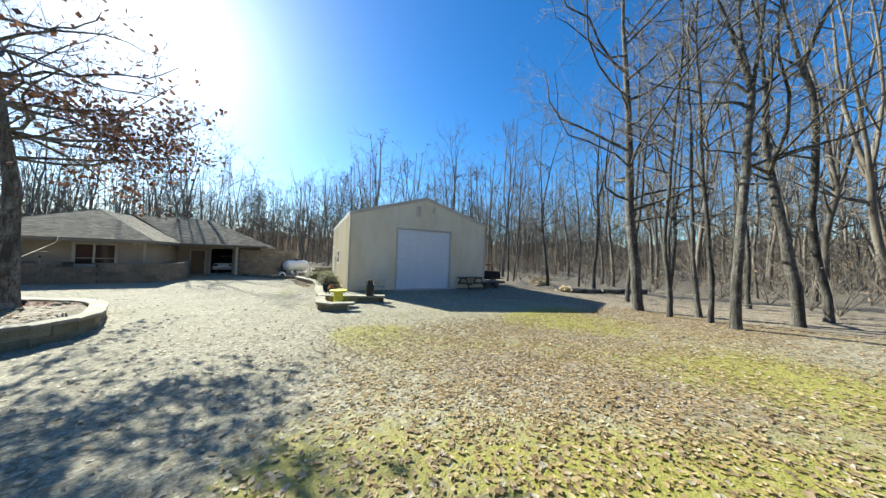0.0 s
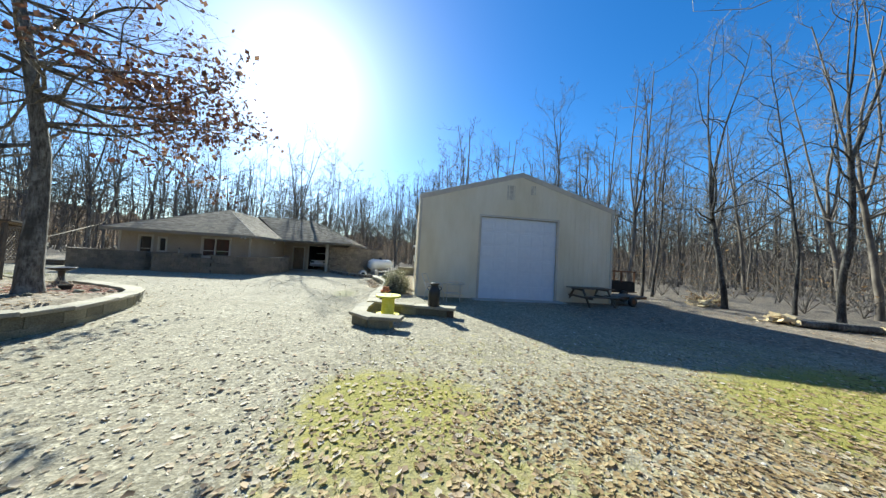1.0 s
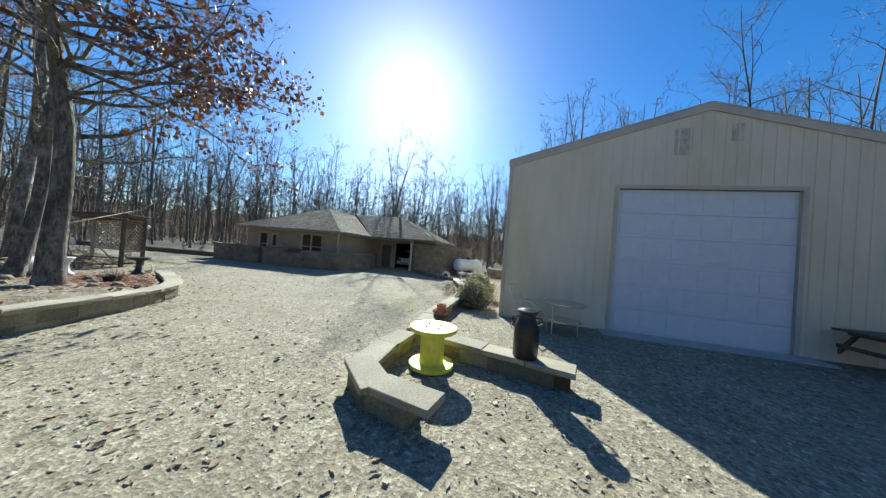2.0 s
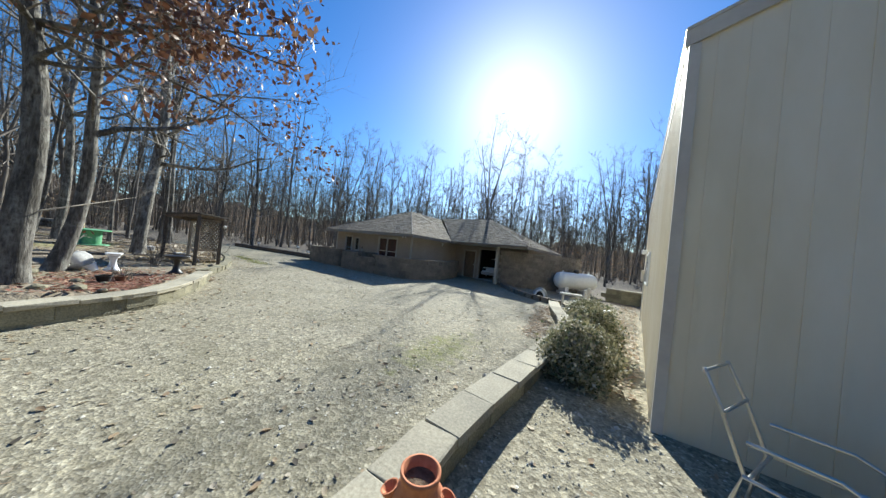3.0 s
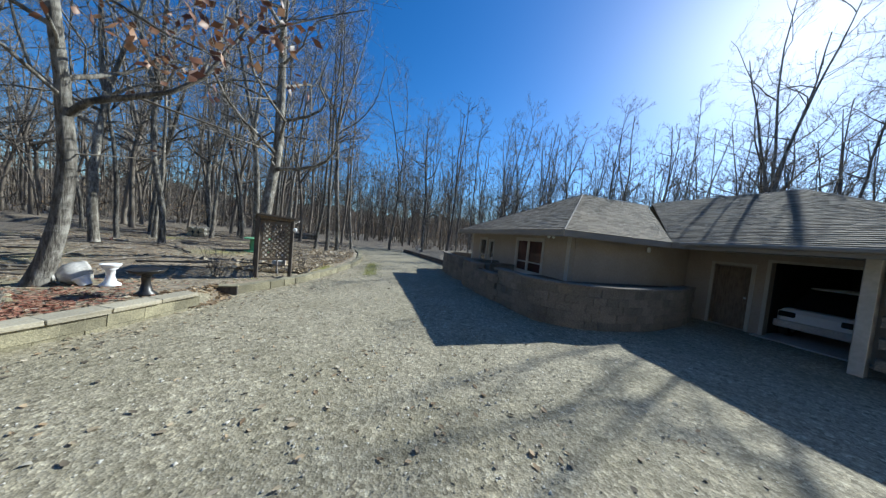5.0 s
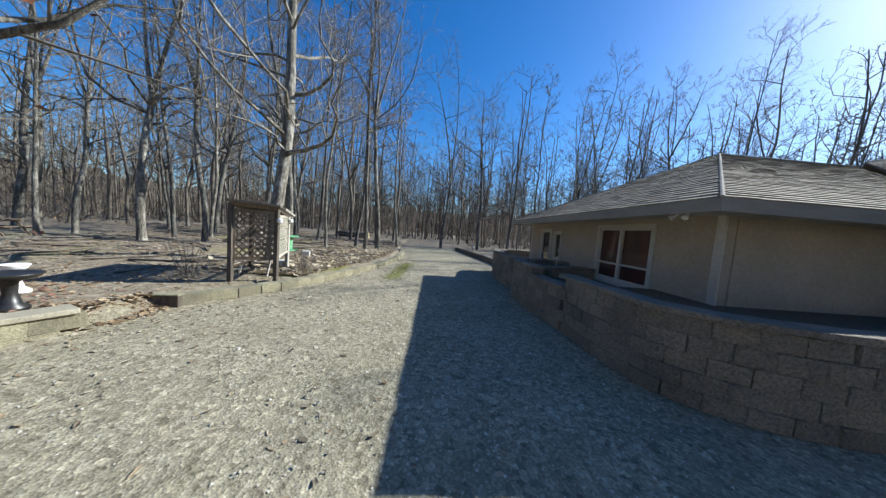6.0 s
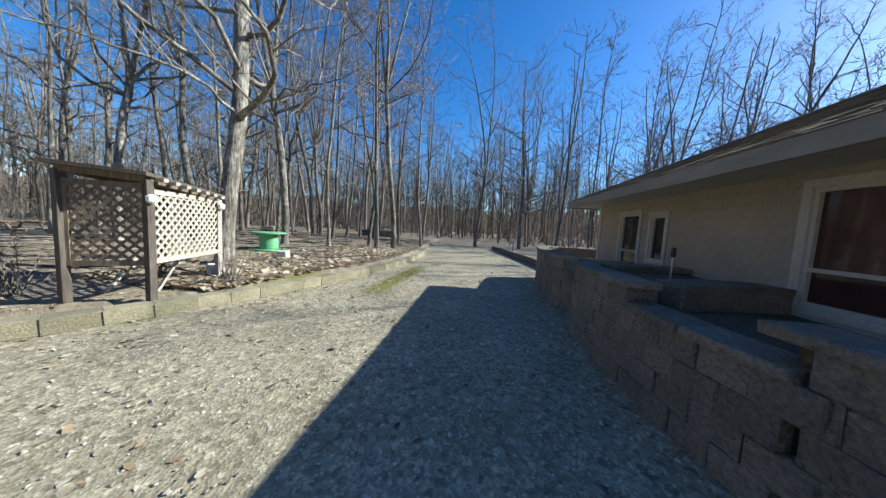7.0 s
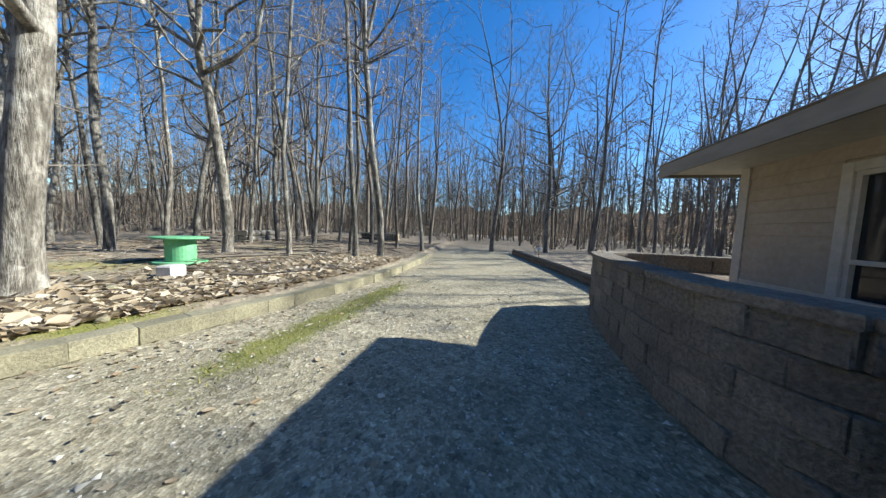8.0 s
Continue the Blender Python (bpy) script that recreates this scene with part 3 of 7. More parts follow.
def window_unit(parent, m, x0, x1, z0, z1, bars, rail=None, trim=0.085, label="", glass=None):
    """A window set into an opening: outer trim, mullions, panes and a sill."""
    # the backing board is painted near black for the unlit room behind
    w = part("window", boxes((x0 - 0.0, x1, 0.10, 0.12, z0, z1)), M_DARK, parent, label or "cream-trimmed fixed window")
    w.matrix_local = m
    for d in ((x0 - trim, x0, -0.035, 0.05, z0 - trim, z1 + trim), (x1, x1 + trim, -0.035, 0.05, z0 - trim, z1 + trim), (x0, x1, -0.035, 0.05, z1, z1 + trim), (x0, x1, -0.05, 0.05, z0 - trim, z0)):
        part("window_frame", boxes(d, bevel=0.004), M_TRIM, w)
    edges = [x0] + list(bars) + [x1]
    for b in bars:
        part("mullion", boxes((b - 0.04, b + 0.04, -0.03, 0.05, z0, z1), bevel=0.004), M_TRIM, w)
    for d in ((x0, x0 + 0.04, -0.012, 0.045, z0, z1), (x1 - 0.04, x1, -0.012, 0.045, z0, z1), (x0 + 0.04, x1 - 0.04, -0.012, 0.045, z1 - 0.04, z1), (x0 + 0.04, x1 - 0.04, -0.012, 0.045, z0, z0 + 0.04)):
        part("sash", boxes(d), M_TRIM, w)
    for a, b in zip(edges, edges[1:]):
        a2, b2 = a + (0.04 if a != x0 else 0), b - (0.04 if b != x1 else 0)
        rows = [(z0, z1)] if rail is None else [(z0, rail - 0.02), (rail + 0.02, z1)]
        if rail is not None:
            part("rail", boxes((a2, b2, -0.02, 0.05, rail - 0.02, rail + 0.02)), M_TRIM, w)
        for c, d in rows:
            part("pane", boxes((a2, b2, 0.03, 0.036, c, d)), glass or M_GLASS, w)
    return w


def build_house():
    house = thing("house", pose(0, 0, 0), "low tan house with brown hipped roof and garage bay", "house")
    fl = 0.78
    # wing A, front wall
    m = pose(-18.65, 19.6, 0)
    ops = [(1.05, 1.70, 0.86, 2.00), (2.08, 2.46, 1.10, 1.93), (4.46, 6.00, 0.92, 2.08)]
    part("wall", pierced(7.20, 2.32, 0.18, ops), M_STUCCO, house).matrix_local = m
    lap_siding(house, m, 7.20, fl + 0.12, 2.27, ops)
    part("skirt_board", boxes((0, 7.20, -0.03, -0.001, fl - 0.05, fl + 0.12), bevel=0.004), M_TRIM, house).matrix_local = m
    part("corner_board", boxes((-0.035, 0.08, -0.035, 0.0, fl, 2.27)), M_TRIM, house).matrix_local = m
    part("corner_board", boxes((7.12, 7.235, -0.035, 0.0, fl, 2.27)), M_TRIM, house).matrix_local = m
    window_unit(house, m, *ops[0], [], 1.22)
    window_unit(house, m, *ops[1], [], None, 0.07, "narrow cream-trimmed window")
    window_unit(house, m, *ops[2], [5.18], 1.28, 0.085, "wide two-part window with cream trim", M_CURTAIN)
    # wing A, east and west walls
    me = pose(-11.45, 19.78, 0, 0, 0, 90)
    part("wall", pierced(4.82, 2.32, 0.18, []), M_STUCCO, house).matrix_local = me
    lap_siding(house, me, 4.82, fl + 0.12, 2.27, [])
    part("skirt_board", boxes((0, 4.82, -0.03, -0.001, fl - 0.05, fl + 0.12)), M_TRIM, house).matrix_local = me
    part("wall", boxes((-18.65, -18.47, 19.78, 29.0, 0, 2.32)), M_STUCCO, house)
    part("wall", boxes((-11.45, -11.1, 24.6, 24.78, 0, 2.32)), M_STUCCO, house)
    # garage wing
    mb = pose(-11.1, 24.6, 0)
    gops = [(0.42, 1.25, 0.03, 1.88), (1.62, 2.98, 0.0, 2.05)]
    part("wall", pierced(4.9, 2.32, 0.18, gops), M_STUCCO, house).matrix_local = mb
    part("wall", boxes((-6.38, -6.2, 24.78, 31.4, 0, 2.32)), M_STUCCO, house)
    part("wall", boxes((-18.5, -6.4, 31.2, 31.4, 0, 2.32)), M_STUCCO, house)
    # garage lining coloured near black, its interior shade put into the paint
    part("garage_back", boxes((-9.6, -7.2, 29.4, 29.5, 0, 2.3)), M_DARK, house)
    part("garage_side", boxes((-9.7, -9.6, 24.8, 29.5, 0, 2.3)), M_DARK, house)
    part("garage_side", boxes((-7.2, -7.1, 24.8, 29.5, 0, 2.3)), M_DARK, house)
    part("garage_floor", boxes((-9.6, -7.2, 24.3, 29.4, -0.05, 0.03)), M_CONCRETE, house)
    door = part("door", boxes((0.46, 1.21, 0.06, 0.10, 0.04, 1.84), bevel=0.004), M_OLDWOOD, house, "dark panelled entrance door")
    door.matrix_local = mb
    for d in ((0.54, 0.80, 0.048, 0.062, 0.2, 0.85), (0.87, 1.13, 0.048, 0.062, 0.2, 0.85), (0.54, 0.80, 0.048, 0.062, 1.0, 1.72), (0.87, 1.13, 0.048, 0.062, 1.0, 1.72)):
        part("door_panel", boxes(d, bevel=0.006), M_OLDWOOD, door)
    part("door_knob", lathe([(0.01, 0), (0.03, 0.02), (0.03, 0.04), (0.01, 0.055)], 10, m=pose(1.16, 0.06, 0.95, 90)), M_METAL, door)
    for d in ((0.34, 0.42, -0.03, 0.05, 0, 1.96), (1.25, 1.33, -0.03, 0.05, 0, 1.96), (0.42, 1.25, -0.03, 0.05, 1.88, 1.96), (1.54, 1.62, -0.03, 0.05, 0, 2.12), (2.98, 3.09, -0.03, 0.05, 0, 2.12), (1.62, 2.98, -0.03, 0.05, 2.05, 2.12)):
        part("door_trim", boxes(d), M_TRIM, house).matrix_local = mb
    part("porch_post", boxes((-7.70, -7.52, 23.05, 23.23, 0, 2.28), bevel=0.008), M_TRIM, house, "pale square porch post")
    # soffits and fascias
    for d in ((AX0 + 0.03, AX1 - 0.03, AY0 + 0.03, 19.6, 2.26, 2.29), (-11.45, AX1 - 0.03, 19.6, BY0 + 0.03, 2.26, 2.29), (AX0 + 0.03, -18.65, 19.6, 30.0, 2.26, 2.29), ):
        part("soffit", boxes(d), M_TRIM, house)
    run, slant = math.hypot(BX1 - AX1, BY1 - BY0), math.degrees(math.atan2(BY1 - BY0, BX1 - AX1))
    aslant = pose(AX1, BY0, 0, 0, 0, slant)
    part("soffit", boxes((0.0, run - 0.05, 0.03, 1.75, 2.255, 2.285)), M_TRIM, house).matrix_local = aslant
    part("fascia", boxes((0.0, run, 0.0, 0.03, 2.22, 2.40)), M_FASCIA, house).matrix_local = aslant
    part("gutter", boxes((0.3, run - 0.05, -0.10, -0.004, 2.31, 2.40), bevel=0.02), M_FASCIA, house, "tan eave gutter").matrix_local = aslant
    for d in ((AX0, AX1, AY0, AY0 + 0.03, 2.22, 2.40), (AX1 - 0.03, AX1, AY0 + 0.03, BY0 + 0.03, 2.22, 2.40), (AX0, AX0 + 0.03, AY0 + 0.03, 30.0, 2.22, 2.40), (BX1 - 0.03, BX1, BY1 + 0.03, 31.9, 2.22, 2.40)):
        part("fascia", boxes(d), M_FASCIA, house)
    # roof slopes
    pa, e = PEAK_A, EAVE
    back = (PEAK_A[0], BY0 + 4.30, PEAK_A[2])
    shingled((AX0, AY0, e), (AX1, AY0, e), pa, pa, 1, house)
    shingled((AX1, AY0, e), (AX1, BY0, e), pa, back, 2, house)
    shingled((AX0, 31.0, e), (AX0, AY0, e), (pa[0], 26.7, pa[2]), pa, 3, house)
    shingled((AX1, BY0, e), (BX1, BY1, e), (pa[0], 27.4, RIDGE_B), (BX1 - 4.6, 27.4, RIDGE_B), 4, house)
    shingled((BX1, BY1, e), (BX1, 32.0, e), (BX1 - 4.6, 27.4, RIDGE_B), (BX1 - 4.6, 27.4, RIDGE_B), 5, house)
    shingled((BX1, 32.0, e), (AX0, 32.0, e), (BX1 - 4.6, 27.4, RIDGE_B), (pa[0], 27.4, RIDGE_B), 6, house)
    for a, b in ((pa, back), ((AX1, AY0, e), pa), ((AX0, AY0, e), pa), ((BX1, BY1, e), (BX1 - 4.6, 27.4, RIDGE_B)), ((pa[0], 27.4, RIDGE_B), (BX1 - 4.6, 27.4, RIDGE_B))):
        a, b = Vector(a) + Vector((0, 0, 0.02)), Vector(b) + Vector((0, 0, 0.02))
        part("ridge_cap", tube([a - Vector((0, 0, 0.018)), b - Vector((0, 0, 0.018))], 0.026, seg=8), M_SHINGLE, house)
    # twin flood lamp under the corner eave, flue pipe on the roof
    for dx in (-0.08, 0.08):
        part("flood_lamp", lathe([(0.018, 0), (0.02, 0.04), (0.04, 0.10), (0.042, 0.11)], 12, m=pose(-11.6 + dx, 19.1, 2.25, 130, 0, dx * 300)), M_WHITE, house, "white flood lamp head")
    part("flue_pipe", lathe([(0.05, 0), (0.05, 0.35), (0.07, 0.36), (0.07, 0.42)], 12, m=pose(-11.2, 28.3, 4.05)), M_CASTSTONE, house)
    # gutter bracket light at the inner corner
    part("corner_lamp", lathe([(0.03, 0), (0.05, 0.03), (0.05, 0.14), (0.02, 0.17)], 12, m=pose(-11.36, 22.6, 2.02)), M_WHITE, house, "white wall lamp at the inner corner")


def curtain_material():
    m, nt, b = basic("curtained_glass", 0.05)
    pos = place(nt, (1, 1, 0.5))
    col = ramp(nt, noisy(nt, pos, 2.2, 3), [(0.3, (0.03, 0.02, 0.018)), (0.7, (0.085, 0.035, 0.028))])
    nt.links.new(col, b.inputs["Base Color"])
    return m


M_CURTAIN = curtain_material()
build_house()

# ---------------------------------------------------------------- walls of blocks
def chamfered(l, d, h, c):
    return boxes((-l / 2, l / 2, -d / 2, d / 2, 0, h), bevel=c)


def block_mesh(name, l, d, h, c, material, seed):
    """A split-face block: chamfered, its front a little uneven."""
    bm = chamfered(l, d, h, c)
    rng = random.Random(seed)
    for v in bm.verts:
        v.co.y += rng.uniform(-0.007, 0.007)
        v.co.z += rng.uniform(-0.004, 0.004)
        v.co.x += rng.uniform(-0.004, 0.004)
    me = bpy.data.meshes.new(name)
    bmesh.ops.recalc_face_normals(bm, faces=bm.faces)
    bm.to_mesh(me)
    bm.free()
    me.materials.append(material)
    return me


TAN_BLOCKS = [block_mesh("block", 0.442, 0.26, 0.199, 0.006, M_BLOCK, i) for i in range(4)]
GREY_BLOCKS = [block_mesh("block", 0.300, 0.30, 0.2, 0.010, M_GREYBLOCK, 10 + i) for i in range(5)]
CAPS = [block_mesh("cap", 0.60, 0.34, 0.075, 0.008, M_CAP, 20 + i) for i in range(3)]
GREY_CAPS = [block_mesh("cap", 0.608, 0.34, 0.07, 0.008, M_GREYBLOCK, 30 + i) for i in range(3)]


def block_wall(name, label, line, tops, blocks, caps=None, base=0.0, batter=0.0, course=0.2, step=0.44, seed=0, core=M_SOIL, fall=0.0):
    """Courses of blocks along a line; tops(i) gives the height of the wall there, i from 0 to 1; caps lie on top."""
    rng = random.Random(seed)
    wall = thing(name, pose(0, 0, 0), label, "retaining wall", kind="structure")
    sink = lambda u: fall * float(smooth01(u, 0.45, 1.0))
    total = sum((Vector(b) - Vector(a)).length for a, b in zip(line, line[1:]))
    k = 0
    while True:
        z = base + k * course
        spots = along(line, step, 0.0 if k % 2 else step / 2)
        made = 0
        for i, (x, y, a) in enumerate(spots):
            u = (i + 0.25) * step / total
            if z + course > base + tops(u) + 0.02:
                continue
            made += 1
            ob = new("block", rng.choice(blocks))
            ob.parent = wall
            off = batter * k
            nx, ny = -math.sin(a), math.cos(a)
            flip = rng.choice((0, math.pi))
            bend = max(abs(((spots[j][2] - a + math.pi) % (2 * math.pi)) - math.pi) for j in (max(0, i - 1), min(len(spots) - 1, i + 1)))
            ob.matrix_local = Matrix.LocRotScale((x + nx * off + rng.uniform(-0.006, 0.006), y + ny * off + rng.uniform(-0.008, 0.008), z - sink(u)), Euler((0, 0, a + flip + rng.uniform(-0.012, 0.012))), (1 + 0.16 * bend / step, 1, 1))
        k += 1
        if not made or k > 14:
            break
    if caps:
        spots = along(line, 0.615, 0.3)
        for i, (x, y, a) in enumerate(spots):
            u = (i + 0.5) * 0.615 / total
            n = math.floor((tops(u) + 0.02) / course)
            off = batter * (n - 1)
            bend = max(abs(((spots[j][2] - a + math.pi) % (2 * math.pi)) - math.pi) for j in (max(0, i - 1), min(len(spots) - 1, i + 1)))
            ob = new("cap_stone", rng.choice(caps))
            ob.parent = wall
            ob.matrix_local = Matrix.LocRotScale((x - math.sin(a) * off, y + math.cos(a) * off, base + n * course - sink(u)), Euler((rng.uniform(-0.01, 0.01), rng.uniform(-0.01, 0.01), a + rng.uniform(-0.02, 0.02))), (1 + 0.18 * bend / 0.615, 1, 1))
    # packed earth core behind the joints
    bm = bmesh.new()
    n = len(line)
    rows = []
    for i, (x, y) in enumerate(line):
        p, q = Vector(line[max(0, i - 1)]), Vector(line[min(n - 1, i + 1)])
        d = (q - p).normalized()
        h = tops(i / (n - 1)) - 0.06 - sink(i / (n - 1))
        rows.append([bm.verts.new((x - d.y * o, y + d.x * o, z)) for o, z in ((-0.07, base - 0.05), (0.07, base - 0.05), (0.07, base + h), (-0.07, base + h))])
    for a, b in zip(rows, rows[1:]):
        for j in range(4):
            bm.faces.new((a[j], a[(j + 1) % 4], b[(j + 1) % 4], b[j]))
    bm.faces.new(rows[0][::-1])
    bm.faces.new(rows[-1])
    part("wall_core", bm, core, wall)
    return wall

# ---------------------------------------------------------------- trees
def fast_mesh(name, verts, tris, mats, mat_index=None, smooth=False):
    me = bpy.data.meshes.new(name)
    n, f = len(verts), len(tris)
    me.vertices.add(n)
    me.vertices.foreach_set("co", np.asarray(verts, np.float32).ravel())
    me.loops.add(f * 3)
    me.loops.foreach_set("vertex_index", np.asarray(tris, np.int32).ravel())
    me.polygons.add(f)
    me.polygons.foreach_set("loop_start", np.arange(f, dtype=np.int32) * 3)
    for m in mats:
        me.materials.append(m)
    if mat_index is not None:
        me.polygons.foreach_set("material_index", np.asarray(mat_index, np.int32))
    me.update(calc_edges=True)
    me.validate()
    if smooth:
        me.shade_smooth()
    return me


class Limbs:
    """Collects tapered bars as vertices and triangles."""

    def __init__(self):
        self.v, self.t = [], []

    def bar(self, pts, radii, sides):
        base = len(self.v)
        u = None
        for i, p in enumerate(pts):
            d = pts[min(i + 1, len(pts) - 1)] - pts[max(i - 1, 0)]
            d = d / (np.linalg.norm(d) + 1e-9)
            if u is None:
                u = np.cross(d, (0.3, 0.9, 0.2) if abs(d[2]) > 0.9 else (0, 0, 1))
            u = u - d * np.dot(u, d)
            u = u / (np.linalg.norm(u) + 1e-9)
            w = np.cross(d, u)
            for k in range(sides):
                a = 2 * math.pi * k / sides
                self.v.append(p + radii[i] * (math.cos(a) * u + math.sin(a) * w))
        for i in range(len(pts) - 1):
            for k in range(sides):
                a, b = base + i * sides + k, base + i * sides + (k + 1) % sides
                self.t += [(a, b, b + sides), (a, b + sides, a + sides)]

    def twig(self, p, q, r):
        base = len(self.v)
        d = q - p
        u = np.cross(d, (0.1, 0.3, 1.0))
        u = u / (np.linalg.norm(u) + 1e-9) * r
        w = np.cross(d / (np.linalg.norm(d) + 1e-9), u)
        self.v += [p + u, p - 0.5 * u + 0.87 * w, p - 0.5 * u - 0.87 * w, q]
        self.t += [(base, base + 1, base + 3), (base + 1, base + 2, base + 3), (base + 2, base, base + 3)]

    def sprig(self, p, q, side):
        """The finest growth: one sliver."""
        base = len(self.v)
        self.v += [p + side, p - side, q]
        self.t.append((base, base + 1, base + 2))

    def arrays(self):
        return np.array(self.v, np.float32).reshape(-1, 3), np.array(self.t, np.int32).reshape(-1, 3)


def unit(v):
    return v / (np.linalg.norm(v) + 1e-9)


def grow(seed, tall=17.0, girth=0.17, bare=0.35, limbs=20, reach=4.0, subs=8, twigs=5, sprigs=3, lean=0.03, sweep=(0.0, 0.0), thick=1.0, spread=(12, 50), lift=0.11, crook=0.34, fork=0.0, low=3, fine_r=0.0055, extra=(), light=False, taper=0.85):
    """A bare deciduous tree at the origin: (trunk and limbs, fine branches, tips of the fine branches).
    spread: degrees from level at which limbs leave the trunk; lift: how they bend upwards; extra: limbs of its own (height, heading, rise, length, radius)."""
    rng = np.random.default_rng(seed)
    wood, fine, tips = Limbs(), Limbs(), []

    def stem(p, d, length, r0, r1, steps):
        pts, rad = [], []
        d = unit(np.array(d, float))
        p = np.array(p, float)
        for i in range(steps + 1):
            pts.append(p.copy())
            rad.append((r0 + (r1 - r0) * (i / steps) ** taper) * rng.uniform(0.95, 1.05))
            d = unit(d + np.array([rng.normal(0, lean * 1.5), rng.normal(0, lean * 1.5), 0.12]))
            p = p + d * length / steps
        return pts, rad

    def branch(o, d, ln, r0, m):
        """A crooked limb with its side branches, twigs and sprigs."""
        q, pts = o.copy(), []
        for k in range(m + 1):
            pts.append(q.copy())
            kink = crook * (1.0 if k else 0.3)
            d = unit(d + np.array([rng.normal(0, kink), rng.normal(0, kink), lift * (1.1 - d[2]) + rng.normal(0, kink * 0.6)]))
            q = q + d * ln / m * rng.uniform(0.75, 1.25)
        rr = [r0 * (1 - 0.88 * (k / m) ** 0.8) + 0.004 for k in range(m + 1)]
        wood.bar(pts, rr, 3 if light else 5)
        for s in range(subs):
            g = 0.22 + 0.78 * (s + rng.random()) / subs
            k = min(int(g * m), m - 1)
            o2 = pts[k] + (pts[k + 1] - pts[k]) * (g * m - k)
            along_d = unit(pts[k + 1] - pts[k])
            side = unit(np.cross(along_d, rng.normal(0, 1, 3)))
            d2 = unit(along_d * rng.uniform(0.4, 1.1) + side + np.array([0, 0, 0.30]))
            l2 = ln * rng.uniform(0.22, 0.50) * (1.15 - 0.55 * g)
            b = o2 + d2 * l2 * 0.45
            d3 = unit(d2 + rng.normal(0, 0.35, 3) + np.array([0, 0, 0.25]))
            c = b + d3 * l2 * 0.55
            r2 = max(fine_r * 1.6, rr[k] * 0.46) * thick
            if light:
                fine.twig(o2, b, r2)
                fine.sprig(b, c, unit(np.cross(d3, rng.normal(0, 1, 3))) * r2 * 0.7)
            else:
                fine.bar([o2, b, c], [r2, r2 * 0.65, r2 * 0.25], 3)
            for w in range(twigs):
                h = 0.2 + 0.8 * (w + rng.random()) / twigs
                s0 = o2 + (b - o2) * h / 0.45 if h < 0.45 else b + (c - b) * (h - 0.45) / 0.55
                d4 = unit((d2 if h < 0.45 else d3) * 0.8 + unit(rng.normal(0, 1, 3)) * 0.9 + np.array([0, 0, 0.25]))
                l4 = l2 * rng.uniform(0.30, 0.65)
                e = s0 + d4 * l4
                r4 = max(fine_r, r2 * 0.40) * thick
                if light:
                    fine.sprig(s0, e, unit(np.cross(d4, rng.normal(0, 1, 3))) * r4)
                else:
                    fine.twig(s0, e, r4)
                tips.append((s0 * 0.35 + e * 0.65, d4))
                for _ in range(sprigs):
                    s1 = s0 + (e - s0) * rng.uniform(0.15, 0.9)
                    d5 = unit(d4 + unit(rng.normal(0, 1, 3)) * 0.8)
                    fine.sprig(s1, s1 + d5 * l4 * rng.uniform(0.3, 0.7), unit(np.cross(d5, rng.normal(0, 1, 3))) * r4 * 0.75)

    d0 = (sweep[0] + rng.normal(0, lean), sweep[1] + rng.normal(0, lean), 1.0)
    stems = []
    if fork:
        low_p, low_r = stem((0, 0, -0.15), d0, tall * fork, girth, girth * 0.74, 9)
        az = rng.uniform(0, 6.28)
        forks = 2 if rng.random() < 0.6 else 3
        stems.append((low_p, low_r, 0.0, fork))
        for k in range(forks):
            a = az + k * 6.28 / forks + rng.normal(0, 0.3)
            sp = rng.uniform(0.14, 0.36)
            hi, hr = stem(low_p[-1] - np.array([0, 0, 0.12]), (math.cos(a) * sp, math.sin(a) * sp, 1.0), tall * (1 - fork) * rng.uniform(0.8, 1.05), girth * (0.64 - 0.10 * k), 0.028 if light else 0.012, 10)
            stems.append((hi, hr, fork, 1.0))
    else:
        stems.append((*stem((0, 0, -0.15), d0, tall, girth, 0.028 if light else 0.012, 18), 0.0, 1.0))
    for pts, rad, f0, _ in stems:
        p2, r2 = list(pts), list(rad)
        if f0 == 0.0:
            step = p2[1] - p2[0]
            p2[1:1] = [p2[0] + step * 0.18, p2[0] + step * 0.45]
            r2[0:1] = [girth * 1.55, girth * 1.22, girth * 1.06]
        wood.bar(p2, r2, 6 if light else 10)
    heads = [st for st in stems if st[3] > bare]
    for j in range(limbs):
        pts0, rad, f0, f1 = heads[j % len(heads)]
        lo = max(bare, f0 + 0.04)
        f = min(lo + (f1 - lo) * ((j // len(heads) + rng.random()) / max(1, limbs // len(heads))) ** 0.9, f1 - 0.01)
        g = (f - f0) / (f1 - f0) * (len(pts0) - 1)
        i = min(int(g), len(pts0) - 2)
        o = pts0[i] + (pts0[i + 1] - pts0[i]) * (g - i)
        r0 = (rad[i] * (0.60 if light else 0.48) + 0.008) * rng.uniform(0.5, 1.1) * thick
        az = rng.uniform(0, 2 * math.pi) if j % 3 else j * 2.4
        el = radians(rng.uniform(*spread) + 18 * max(0, f - 0.5))
        d = np.array([math.cos(az) * math.cos(el), math.sin(az) * math.cos(el), math.sin(el)])
        branch(o, d, reach * rng.uniform(0.5, 1.25) * (1.20 - 0.75 * f) * 1.4, r0, 3 if light else 7)
    for z, az, el, ln, r in extra:
        pts0 = stems[0][0]
        i = min(range(len(pts0)), key=lambda k: abs(pts0[k][2] - z))
        branch(pts0[i], np.array([math.cos(az), math.sin(az), el]), ln, r, 8)
